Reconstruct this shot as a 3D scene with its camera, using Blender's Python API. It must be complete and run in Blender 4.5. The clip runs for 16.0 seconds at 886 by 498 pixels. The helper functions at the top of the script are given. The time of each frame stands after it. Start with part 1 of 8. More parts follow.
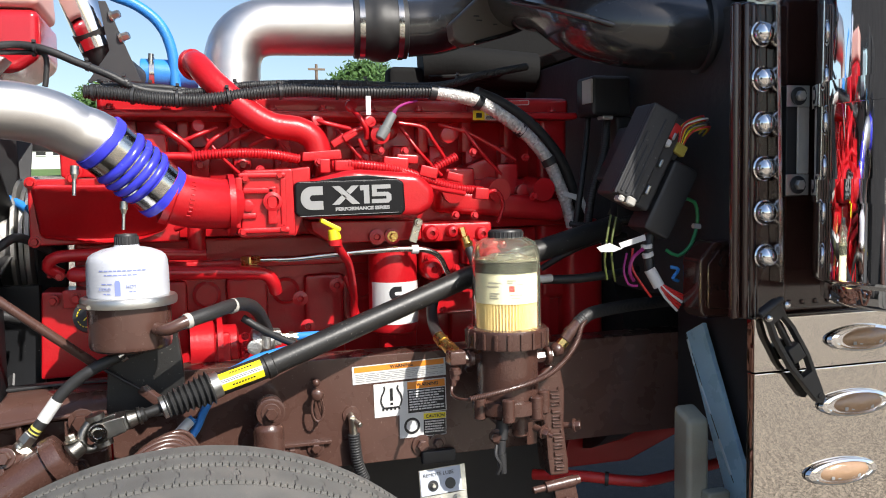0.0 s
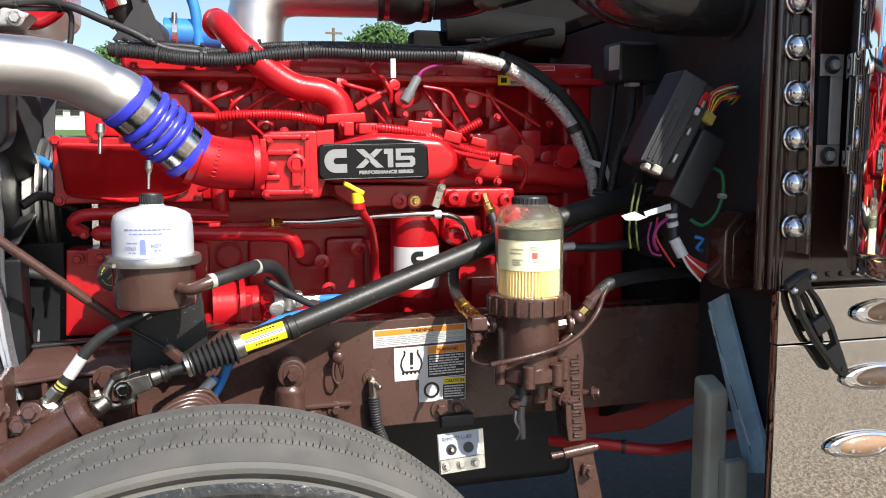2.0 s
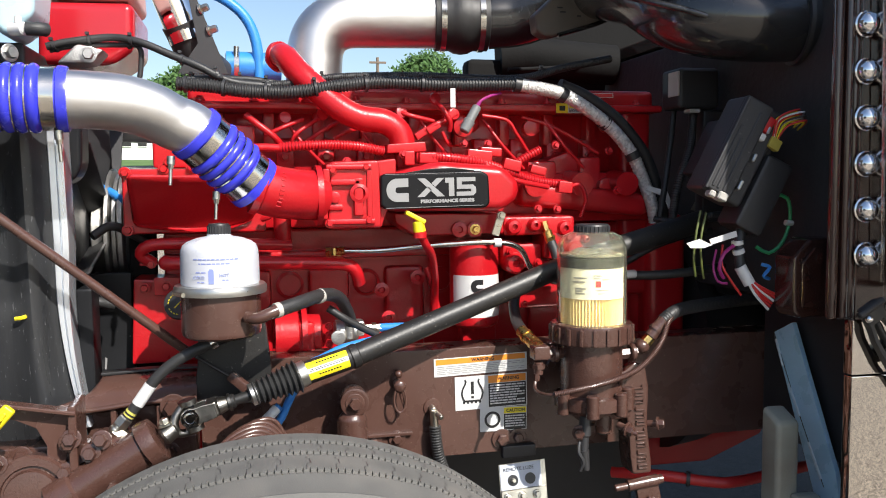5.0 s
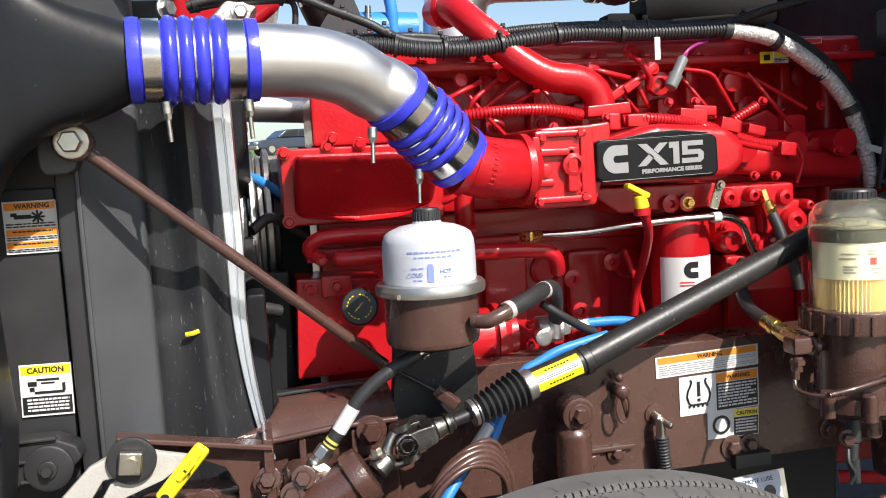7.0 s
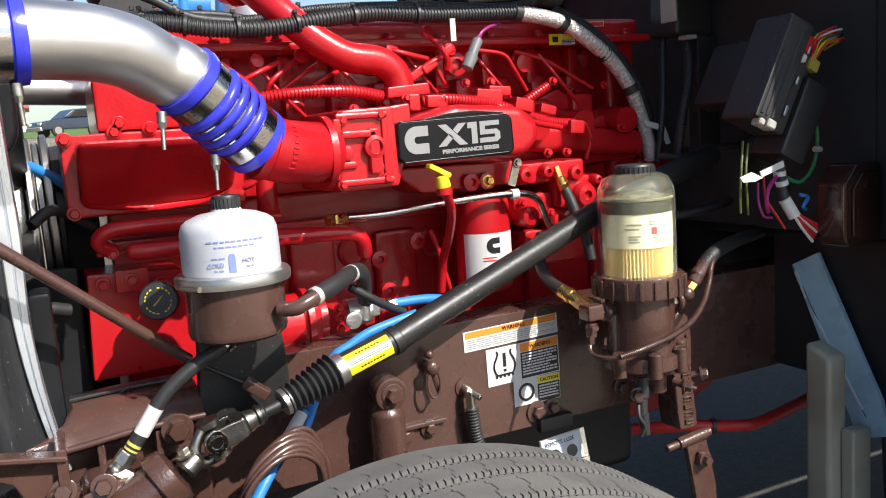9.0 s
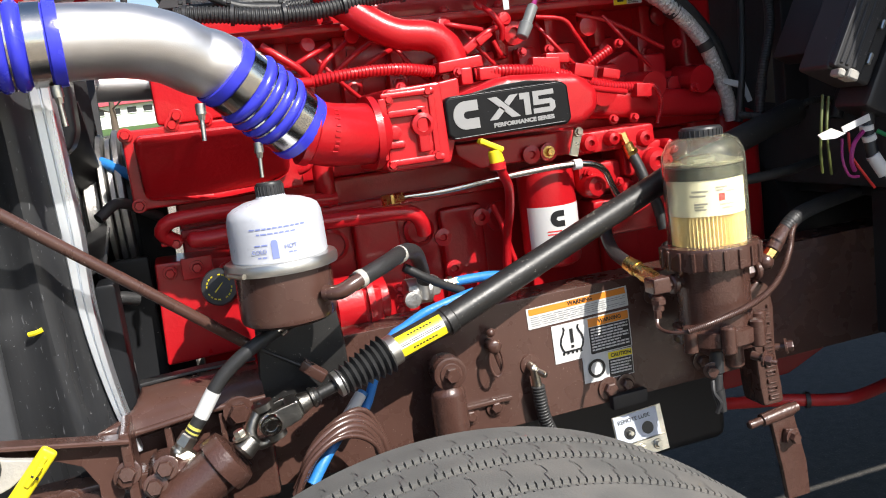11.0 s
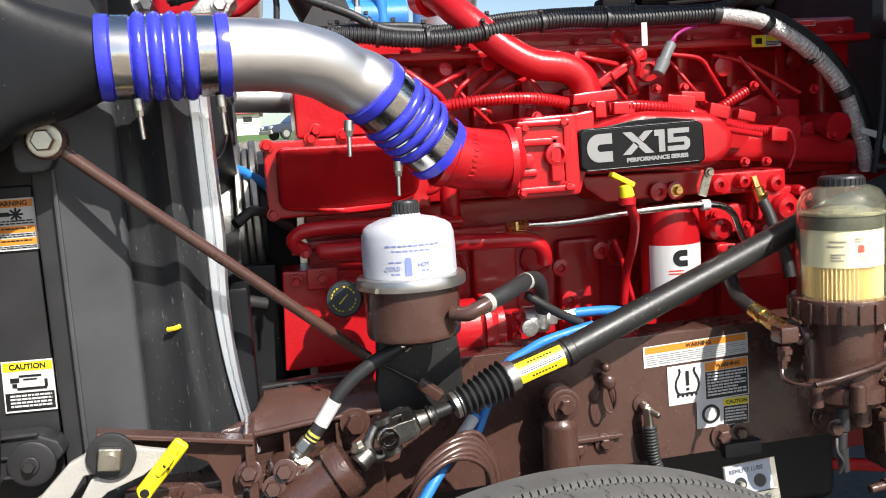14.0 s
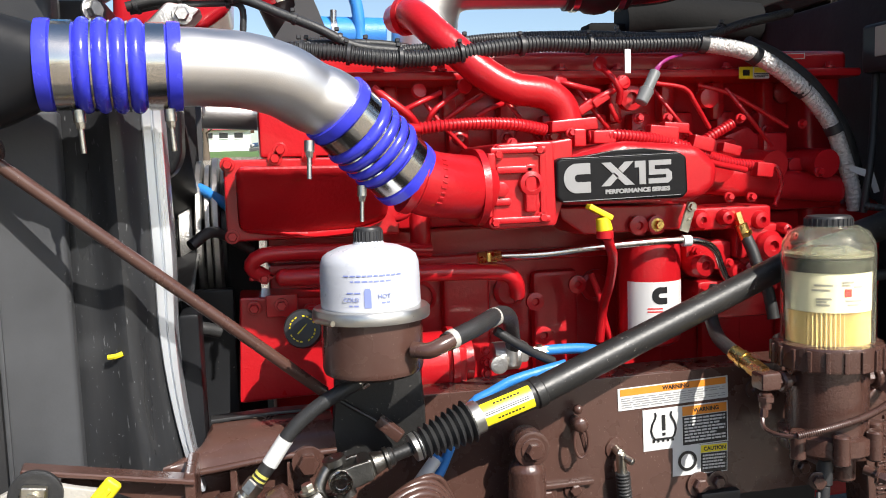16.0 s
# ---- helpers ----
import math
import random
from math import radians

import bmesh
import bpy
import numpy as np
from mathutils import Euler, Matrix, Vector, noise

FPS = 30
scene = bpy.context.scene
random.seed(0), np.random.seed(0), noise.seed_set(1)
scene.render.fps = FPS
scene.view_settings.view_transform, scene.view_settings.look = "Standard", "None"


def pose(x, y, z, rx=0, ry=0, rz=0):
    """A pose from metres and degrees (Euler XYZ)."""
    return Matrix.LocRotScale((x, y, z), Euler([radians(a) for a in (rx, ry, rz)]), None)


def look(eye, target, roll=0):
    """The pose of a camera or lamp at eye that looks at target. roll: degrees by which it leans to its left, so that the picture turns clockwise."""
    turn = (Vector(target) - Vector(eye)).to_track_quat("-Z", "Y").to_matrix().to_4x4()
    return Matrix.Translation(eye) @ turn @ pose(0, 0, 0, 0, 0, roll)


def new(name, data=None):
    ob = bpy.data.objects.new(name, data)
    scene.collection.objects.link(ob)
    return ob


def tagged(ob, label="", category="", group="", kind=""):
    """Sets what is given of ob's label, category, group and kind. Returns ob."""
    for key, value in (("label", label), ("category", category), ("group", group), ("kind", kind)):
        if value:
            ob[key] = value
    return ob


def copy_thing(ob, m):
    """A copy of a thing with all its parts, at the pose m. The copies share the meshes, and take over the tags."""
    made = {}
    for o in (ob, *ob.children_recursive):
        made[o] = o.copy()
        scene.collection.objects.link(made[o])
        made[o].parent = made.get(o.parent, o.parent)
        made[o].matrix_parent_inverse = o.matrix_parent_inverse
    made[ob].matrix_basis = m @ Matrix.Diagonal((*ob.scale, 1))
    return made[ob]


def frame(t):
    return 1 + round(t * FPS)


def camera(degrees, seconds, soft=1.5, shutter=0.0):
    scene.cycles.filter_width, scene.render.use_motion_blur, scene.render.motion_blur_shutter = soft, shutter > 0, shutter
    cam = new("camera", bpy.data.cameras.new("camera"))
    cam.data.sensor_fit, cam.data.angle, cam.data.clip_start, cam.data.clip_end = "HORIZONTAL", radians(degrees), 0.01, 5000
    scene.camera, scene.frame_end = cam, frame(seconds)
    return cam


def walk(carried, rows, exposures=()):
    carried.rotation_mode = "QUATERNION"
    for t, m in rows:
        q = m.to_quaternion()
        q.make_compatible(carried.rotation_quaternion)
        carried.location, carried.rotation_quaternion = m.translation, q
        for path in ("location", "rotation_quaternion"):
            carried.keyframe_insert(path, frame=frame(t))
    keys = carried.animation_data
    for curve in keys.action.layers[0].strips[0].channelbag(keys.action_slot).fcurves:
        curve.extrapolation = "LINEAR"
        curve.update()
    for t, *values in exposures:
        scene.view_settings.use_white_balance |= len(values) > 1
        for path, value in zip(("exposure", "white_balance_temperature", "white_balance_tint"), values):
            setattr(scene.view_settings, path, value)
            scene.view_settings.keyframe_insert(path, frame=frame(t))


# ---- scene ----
cam = camera(55.73, 16.0, 1.0)
# seconds, eye, then degrees: turn to the left from +y, tilt upwards, lean to the left
ROWS = [
    (0.0, -0.0056, 0.0742, 1.4146, -16.720, -4.321, -1.097),
    (0.5, 0.0241, 0.0747, 1.4136, -17.817, -4.490, -0.408),
    (1.0, 0.0147, 0.0780, 1.4123, -17.776, -5.046, -0.002),
    (1.5, -0.0028, 0.0838, 1.4120, -16.772, -6.037, -0.301),
    (2.0, -0.0225, 0.0839, 1.4096, -15.731, -6.534, -0.108),
    (2.5, -0.0122, 0.0858, 1.4114, -15.800, -6.608, -0.463),
    (3.0, 0.0093, 0.0903, 1.4111, -16.935, -7.138, -1.155),
    (5.5, -0.1210, 0.1000, 1.4170, -9.944, -4.441, -0.767),
    (6.0, -0.2020, 0.2116, 1.4203, -5.430, -5.039, -2.335),
    (6.5, -0.2846, 0.3965, 1.4198, -4.098, -5.570, -2.229),
    (7.0, -0.3972, 0.4706, 1.4052, -12.710, -5.909, -3.161),
    (7.5, -0.5244, 0.4910, 1.4076, -19.890, -5.027, -7.543),
    (8.0, -0.5358, 0.4743, 1.4119, -23.360, -5.553, -6.744),
    (8.5, -0.4663, 0.4769, 1.4137, -26.287, -7.307, -3.830),
    (11.0, -0.2598, 0.4554, 1.4100, -16.843, -9.424, -7.627),
    (11.5, -0.2789, 0.4517, 1.4075, -15.496, -8.637, -6.921),
    (12.0, -0.2892, 0.4562, 1.4128, -14.156, -8.138, -6.370),
    (12.5, -0.3065, 0.4548, 1.4157, -12.755, -7.510, -5.579),
    (13.0, -0.3239, 0.4535, 1.4159, -11.743, -7.022, -4.282),
    (13.5, -0.3321, 0.4568, 1.4156, -11.818, -7.039, -3.441),
    (14.0, -0.3374, 0.4655, 1.4177, -11.514, -7.064, -3.880),
    (14.5, -0.3164, 0.4813, 1.4177, -11.995, -6.948, -4.921),
    (15.0, -0.2983, 0.4849, 1.4279, -12.458, -6.492, -4.843),
    (15.5, -0.2785, 0.4987, 1.4254, -12.434, -5.692, -2.660),
    (16.0, -0.2860, 0.5370, 1.4203, -12.440, -5.595, -1.980),
]


def aimed(x, y, z, turn, tilt, lean):
    ahead = Vector((-math.sin(radians(turn)) * math.cos(radians(tilt)), math.cos(radians(turn)) * math.cos(radians(tilt)), math.sin(radians(tilt))))
    return look((x, y, z), Vector((x, y, z)) + 2 * ahead, lean)


walk(cam, [(row[0], aimed(*row[1:])) for row in ROWS])

# ---- light ----
SUN_FROM = Vector((0.47, -1.0, 1.0)).normalized()
world = bpy.data.worlds.new("sky")
scene.world = world
world.use_nodes = True
wn = world.node_tree
sky = wn.nodes.new("ShaderNodeTexSky")
sky.sky_type = "NISHITA"
sky.sun_disc = False
sky.sun_elevation = math.asin(SUN_FROM.z)
sky.sun_rotation = math.atan2(SUN_FROM.x, SUN_FROM.y)
sky.air_density, sky.dust_density, sky.ozone_density = 1.0, 1.2, 1.5
wn.links.new(sky.outputs[0], wn.nodes["Background"].inputs[0])
wn.nodes["Background"].inputs[1].default_value = 0.112
sun_data = bpy.data.lights.new("sun", "SUN")
sun_data.energy, sun_data.angle, sun_data.color = 5.0, radians(0.53), (1.0, 0.95, 0.88)
sun = new("sun", sun_data)
sun.matrix_world = look(SUN_FROM * 30, (0, 0, 0))
scene.view_settings.exposure = 0.62


# ---- shapes ----
class Shape:
    """Gathers vertices and faces of one part."""

    def __init__(self):
        self.v, self.f = [], []

    def add(self, verts, faces):
        o = len(self.v)
        self.v += [tuple(p) for p in verts]
        self.f += [tuple(i + o for i in f) for f in faces]
        return self

    def take(self, bm, m=None):
        bm.verts.index_update()
        verts = [(m @ v.co) if m else v.co for v in bm.verts]
        faces = [[v.index for v in f.verts] for f in bm.faces]
        bm.free()
        return self.add(verts, faces)

    def box(self, lo, hi, bevel=0.004, seg=2, m=None):
        bm = bmesh.new()
        bmesh.ops.create_cube(bm, size=1)
        for v in bm.verts:
            v.co = Vector(((lo[k] + hi[k]) / 2 + v.co[k] * (hi[k] - lo[k])) for k in range(3))
        if bevel:
            bevel = min(bevel, 0.45 * min(abs(hi[k] - lo[k]) for k in range(3)))
            bmesh.ops.bevel(bm, geom=bm.edges[:], offset=bevel, segments=seg, affect="EDGES", profile=0.5)
        return self.take(bm, m)

    def prism(self, outline, y0, y1, bevel=0.003, m=None, seg=2):
        """An outline of (x, z) pushed through from y0 to y1."""
        bm = bmesh.new()
        a = [bm.verts.new((x, y0, z)) for x, z in outline]
        face = bm.faces.new(a)
        got = bmesh.ops.extrude_face_region(bm, geom=[face])
        for v in got["geom"]:
            if isinstance(v, bmesh.types.BMVert):
                v.co.y = y1
        bmesh.ops.recalc_face_normals(bm, faces=bm.faces[:])
        if bevel:
            bmesh.ops.bevel(bm, geom=bm.edges[:], offset=bevel, segments=seg, affect="EDGES", profile=0.5)
        return self.take(bm, m)

    def lathe(self, profile, at=(0, 0, 0), axis=(0, 0, 1), seg=32, close=True):
        """A profile of (radius, height) turned round an axis."""
        m = Matrix.Translation(at) @ Vector(axis).to_track_quat("Z", "Y").to_matrix().to_4x4()
        verts, faces, n = [], [], len(profile)
        for r, h in profile:
            for k in range(seg):
                a = 2 * math.pi * k / seg
                verts.append(m @ Vector((r * math.cos(a), r * math.sin(a), h)))
        for i in range(n - 1):
            for k in range(seg):
                j = (k + 1) % seg
                faces.append((i * seg + k, i * seg + j, (i + 1) * seg + j, (i + 1) * seg + k))
        if close:
            faces.append(tuple(reversed(range(seg))))
            faces.append(tuple(range((n - 1) * seg, n * seg)))
        return self.add(verts, faces)

    def rod(self, a, b, r, r2=None, seg=20, bevel=0.0):
        a, b = Vector(a), Vector(b)
        r2 = r if r2 is None else r2
        n = (b - a).length
        e = min(bevel, n * 0.3, r * 0.5)
        prof = [(r, 0), (r2, n)] if not e else [(r - e, 0), (r, e), (r2, n - e), (r2 - e, n)]
        return self.lathe(prof, a, b - a, seg)

    def tube(self, points, r, seg=14, step=0.012, ribs=0.0, depth=0.0, flat=False, radii=None):
        """A round tube along a smooth line through points; ribs: length of one corrugation, depth: its height."""
        pts = [Vector(p) for p in points]
        line = []
        if flat or len(pts) == 2:
            line = pts if len(pts) > 2 else [pts[0].lerp(pts[1], k / 8) for k in range(9)]
        else:
            ext = [2 * pts[0] - pts[1]] + pts + [2 * pts[-1] - pts[-2]]
            for i in range(1, len(ext) - 2):
                p0, p1, p2, p3 = ext[i - 1:i + 3]
                n = max(2, int((p2 - p1).length / step))
                for k in range(n):
                    t = k / n
                    line.append(0.5 * (2 * p1 + (p2 - p0) * t + (2 * p0 - 5 * p1 + 4 * p2 - p3) * t * t + (3 * p1 - p0 - 3 * p2 + p3) * t ** 3))
            line.append(pts[-1])
        if ribs:
            fine, s = [], 0.0
            dist = [0.0]
            for p, q in zip(line, line[1:]):
                dist.append(dist[-1] + (q - p).length)
            count = max(4, int(dist[-1] / ribs * 4))
            j = 0
            for k in range(count + 1):
                s = dist[-1] * k / count
                while j < len(dist) - 2 and dist[j + 1] < s:
                    j += 1
                fine.append(line[j].lerp(line[j + 1], (s - dist[j]) / max(1e-6, dist[j + 1] - dist[j])))
            line = fine
        verts, faces = [], []
        up = Vector((0, 0, 1))
        t0 = (line[1] - line[0]).normalized()
        if abs(t0.dot(up)) > 0.9:
            up = Vector((0, 1, 0))
        side = t0.cross(up).normalized()
        n = len(line)
        for i, p in enumerate(line):
            t = (line[min(i + 1, n - 1)] - line[max(i - 1, 0)]).normalized()
            side = (side - t * side.dot(t)).normalized()
            other = t.cross(side)
            rr = r - (depth if ribs and i % 4 in (0, 3) else 0.0)
            if radii:
                u = i / (n - 1) * (len(radii) - 1)
                k0 = min(int(u), len(radii) - 2)
                w = u - k0
                w = w * w * (3 - 2 * w)
                rr = radii[k0] * (1 - w) + radii[k0 + 1] * w
            for k in range(seg):
                a = 2 * math.pi * k / seg
                verts.append(p + rr * (math.cos(a) * side + math.sin(a) * other))
        for i in range(n - 1):
            for k in range(seg):
                j = (k + 1) % seg
                faces.append((i * seg + k, i * seg + j, (i + 1) * seg + j, (i + 1) * seg + k))
        faces.append(tuple(reversed(range(seg))))
        faces.append(tuple(range((n - 1) * seg, n * seg)))
        return self.add(verts, faces)

    def bolt(self, at, axis=(0, -1, 0), r=0.009, h=0.008, washer=True):
        """A hexagon head on its washer."""
        at, axis = Vector(at), Vector(axis).normalized()
        if washer:
            self.lathe([(r * 1.45, -0.002), (r * 1.45, 0.002), (r * 1.3, 0.003)], at, axis, 16)
            at = at + axis * 0.002
        return self.lathe([(r, 0), (r, h * 0.8), (r * 0.85, h)], at, axis, 6)

    def ball(self, at, r, scale=(1, 1, 1), seg=16):
        prof = [(max(1e-4, r * math.sin(math.pi * k / 10)), -r * math.cos(math.pi * k / 10)) for k in range(11)]
        n0 = len(self.v)
        self.lathe(prof, (0, 0, 0), (0, 0, 1), seg)
        self.v[n0:] = [(at[0] + p[0] * scale[0], at[1] + p[1] * scale[1], at[2] + p[2] * scale[2]) for p in self.v[n0:]]
        return self


def weigh_normals(me, limit):
    """Large faces keep their flatness next to rounded edges."""
    normals = [p.normal.copy() for p in me.polygons]
    areas = [p.area for p in me.polygons]
    around = [[] for _ in me.vertices]
    for p in me.polygons:
        for v in p.vertices:
            around[v].append(p.index)
    out = []
    for p in me.polygons:
        mine = normals[p.index]
        for v in p.vertices:
            total = Vector((0, 0, 0))
            for q in around[v]:
                if normals[q].dot(mine) > limit:
                    total += normals[q] * areas[q]
            out.append(total.normalized() if total.length > 0 else mine)
    me.normals_split_custom_set(out)


def meshed(name, shape, material, angle=38):
    me = bpy.data.meshes.new(name)
    me.from_pydata(shape.v, [], shape.f)
    me.validate()
    bm = bmesh.new()
    bm.from_mesh(me)
    bmesh.ops.recalc_face_normals(bm, faces=bm.faces[:])
    bm.to_mesh(me)
    bm.free()
    me.polygons.foreach_set("use_smooth", [True] * len(me.polygons))
    me.set_sharp_from_angle(angle=radians(angle))
    if len(me.polygons) < 1500:
        weigh_normals(me, math.cos(radians(angle)))
    me.materials.append(material)
    return me


def part(name, shape, material, parent, label="", angle=38):
    ob = new(name, meshed(name, shape, material, angle))
    if parent is not None:
        ob.parent = parent
        if parent.type == "EMPTY":
            ob.matrix_parent_inverse = Matrix.Translation(-parent.location)
    if label:
        ob["label"] = label
    return ob


def parts(name, shape, material, parent, label=""):
    """Each separate piece of a shape becomes a part of its own; pieces that touch stay together."""
    root = list(range(len(shape.v)))

    def find(i):
        while root[i] != i:
            root[i] = root[root[i]]
            i = root[i]
        return i

    for f in shape.f:
        for i in f[1:]:
            root[find(i)] = find(f[0])
    lots = {}
    for i in range(len(shape.v)):
        lots.setdefault(find(i), []).append(i)
    groups = []
    for lot in lots.values():
        lo = [min(shape.v[i][k] for i in lot) - 0.0008 for k in range(3)]
        hi = [max(shape.v[i][k] for i in lot) + 0.0008 for k in range(3)]
        ids = set(lot)
        for g in [g for g in groups if all(g[0][k] < hi[k] and g[1][k] > lo[k] for k in range(3))]:
            groups.remove(g)
            lo, hi, ids = [min(a, b) for a, b in zip(lo, g[0])], [max(a, b) for a, b in zip(hi, g[1])], ids | g[2]
        groups.append((lo, hi, ids))
    out = []
    for lo, hi, ids in groups:
        order = sorted(ids)
        at = {i: n for n, i in enumerate(order)}
        out.append(part(name, Shape().add([shape.v[i] for i in order], [[at[i] for i in f] for f in shape.f if f[0] in ids]), material, parent, label))
    return out[0]


def thing(name, at, label, category, group="", kind=""):
    ob = new(name)
    ob.empty_display_size = 0.05
    ob.location = at
    return tagged(ob, label, category, group, kind)


def whole(name, shape, material, label, category, group="", kind="", angle=38):
    """A thing of one mesh."""
    return tagged(new(name, meshed(name, shape, material, angle)), label, category, group, kind)


def lettering(text, size, at, right, up, material, parent, name="lettering", depth=0.0006, wide=1.0, bold=0.0):
    """Flat letters centred at a place, facing away from the surface they stand on."""
    cu = bpy.data.curves.new(name, "FONT")
    cu.body, cu.size, cu.extrude, cu.offset = text, size, depth, bold
    cu.align_x, cu.align_y = "CENTER", "CENTER"
    tmp = new(name + "_tmp", cu)
    bpy.context.view_layer.update()
    me = bpy.data.meshes.new_from_object(tmp.evaluated_get(bpy.context.evaluated_depsgraph_get()))
    bpy.data.objects.remove(tmp)
    right, up = Vector(right).normalized(), Vector(up).normalized()
    m = Matrix((right, up, right.cross(up))).transposed().to_4x4()
    m = Matrix.Translation(at) @ m @ Matrix.Diagonal((wide, 1, 1, 1))
    me.transform(m)
    me.materials.clear()
    me.materials.append(material)
    ob = new(name, me)
    ob.parent = parent
    if parent.type == "EMPTY":
        ob.matrix_parent_inverse = Matrix.Translation(-parent.location)
    return ob


def bent(points, radius, n=8):
    """A line of straight runs with rounded corners."""
    pts = [Vector(p) for p in points]
    out = [pts[0]]
    for a, b, c in zip(pts, pts[1:], pts[2:]):
        u, w = (a - b), (c - b)
        d = min(radius, u.length * 0.45, w.length * 0.45)
        p, q = b + u.normalized() * d, b + w.normalized() * d
        for k in range(n + 1):
            t = k / n
            out.append((1 - t) ** 2 * p + 2 * t * (1 - t) * b + t * t * q)
    out.append(pts[-1])
    return out


# ---- materials ----
def surface(name, color, rough=0.5, metal=0.0, vary=0.12, grain=30.0, bump=0.1, bump_scale=150.0, coat=0.0, specks=None,
            speck_scale=120.0, speck_at=0.68, rough_vary=0.12, pull=(1, 1, 1), spec=0.5, stain=None, scratch=None):
    m = bpy.data.materials.new(name)
    m.use_nodes = True
    nt = m.node_tree
    n, link = nt.nodes, nt.links
    b = n["Principled BSDF"]
    tc = n.new("ShaderNodeTexCoord")
    mp = n.new("ShaderNodeMapping")
    mp.inputs["Scale"].default_value = pull
    link.new(tc.outputs["Object"], mp.inputs[0])
    big = n.new("ShaderNodeTexNoise")
    big.inputs["Scale"].default_value, big.inputs["Detail"].default_value = grain, 5
    link.new(mp.outputs[0], big.inputs[0])
    ramp = n.new("ShaderNodeMix")
    ramp.data_type = "RGBA"
    ramp.inputs[6].default_value = (*[c * (1 - vary) for c in color], 1)
    ramp.inputs[7].default_value = (*[min(1, c * (1 + vary)) for c in color], 1)
    link.new(big.outputs[0], ramp.inputs[0])
    col = ramp.outputs[2]
    for over, sc, at, soft in ((stain, grain * 0.25, 0.55, 0.2), (specks, speck_scale, speck_at, 0.05)):
        if over is None:
            continue
        sp = n.new("ShaderNodeTexNoise")
        sp.inputs["Scale"].default_value, sp.inputs["Detail"].default_value = sc, 3
        link.new(tc.outputs["Object"], sp.inputs[0])
        mr = n.new("ShaderNodeMapRange")
        mr.inputs[1].default_value, mr.inputs[2].default_value = at, at + soft
        link.new(sp.outputs[0], mr.inputs[0])
        mx = n.new("ShaderNodeMix")
        mx.data_type = "RGBA"
        mx.inputs[7].default_value = (*over, 1)
        link.new(mr.outputs[0], mx.inputs[0])
        link.new(col, mx.inputs[6])
        col = mx.outputs[2]
    if scratch:
        tint, stretch, at = scratch
        sm = n.new("ShaderNodeMapping")
        sm.inputs["Scale"].default_value = stretch
        link.new(tc.outputs["Object"], sm.inputs[0])
        sn = n.new("ShaderNodeTexNoise")
        sn.inputs["Scale"].default_value, sn.inputs["Detail"].default_value = 1.0, 4
        link.new(sm.outputs[0], sn.inputs[0])
        mr = n.new("ShaderNodeMapRange")
        mr.inputs[1].default_value, mr.inputs[2].default_value = at, at + 0.06
        link.new(sn.outputs[0], mr.inputs[0])
        mx = n.new("ShaderNodeMix")
        mx.data_type = "RGBA"
        mx.inputs[7].default_value = (*tint, 1)
        link.new(mr.outputs[0], mx.inputs[0])
        link.new(col, mx.inputs[6])
        col = mx.outputs[2]
    link.new(col, b.inputs["Base Color"])
    rr = n.new("ShaderNodeMapRange")
    rr.inputs[3].default_value, rr.inputs[4].default_value = max(0.02, rough - rough_vary), min(1, rough + rough_vary)
    link.new(big.outputs[0], rr.inputs[0])
    link.new(rr.outputs[0], b.inputs["Roughness"])
    b.inputs["Metallic"].default_value = metal
    b.inputs["Coat Weight"].default_value = coat
    b.inputs["Coat Roughness"].default_value = 0.06
    b.inputs["Specular IOR Level"].default_value = spec
    if bump:
        fine = n.new("ShaderNodeTexNoise")
        fine.inputs["Scale"].default_value, fine.inputs["Detail"].default_value = bump_scale, 3
        link.new(mp.outputs[0], fine.inputs[0])
        bp = n.new("ShaderNodeBump")
        bp.inputs["Strength"].default_value, bp.inputs["Distance"].default_value = bump, 0.004
        link.new(fine.outputs[0], bp.inputs["Height"])
        link.new(bp.outputs[0], b.inputs["Normal"])
    return m


def clear(name, color, rough=0.03, weight=1.0, ior=1.45):
    m = bpy.data.materials.new(name)
    m.use_nodes = True
    b = m.node_tree.nodes["Principled BSDF"]
    b.inputs["Base Color"].default_value = (*color, 1)
    b.inputs["Roughness"].default_value = rough
    b.inputs["Transmission Weight"].default_value = weight
    b.inputs["IOR"].default_value = ior
    return m


RED = surface("engine_red_enamel", (0.43, 0.008, 0.013), 0.32, vary=0.16, grain=14, bump=0.16, bump_scale=140, coat=0.28, rough_vary=0.10, spec=0.35)
BROWN = surface("chassis_brown_paint", (0.080, 0.040, 0.031), 0.28, vary=0.24, grain=18, bump=0.05, bump_scale=120, coat=0.3, specks=(0.24, 0.185, 0.15), speck_scale=280, speck_at=0.685, stain=(0.066, 0.034, 0.027))
BROWN_CAST = surface("brown_painted_casting", (0.072, 0.035, 0.027), 0.27, vary=0.28, grain=25, bump=0.22, bump_scale=260, coat=0.4, specks=(0.20, 0.15, 0.12), speck_scale=300, speck_at=0.72)
BLACK = surface("black_moulded_plastic", (0.024, 0.024, 0.0255), 0.46, vary=0.3, grain=20, bump=0.05, bump_scale=350)
CAB_PAINT = surface("dark_cab_brown_paint", (0.042, 0.018, 0.014), 0.2, vary=0.12, grain=12, bump=0.02, bump_scale=60, coat=0.6, specks=(0.10, 0.07, 0.06), speck_scale=200, speck_at=0.73)
BLACK_GLOSS = surface("glossy_black_duct", (0.022, 0.022, 0.023), 0.24, vary=0.3, grain=9, bump=0.10, bump_scale=18, rough_vary=0.08, coat=0.7, stain=(0.034, 0.033, 0.031))
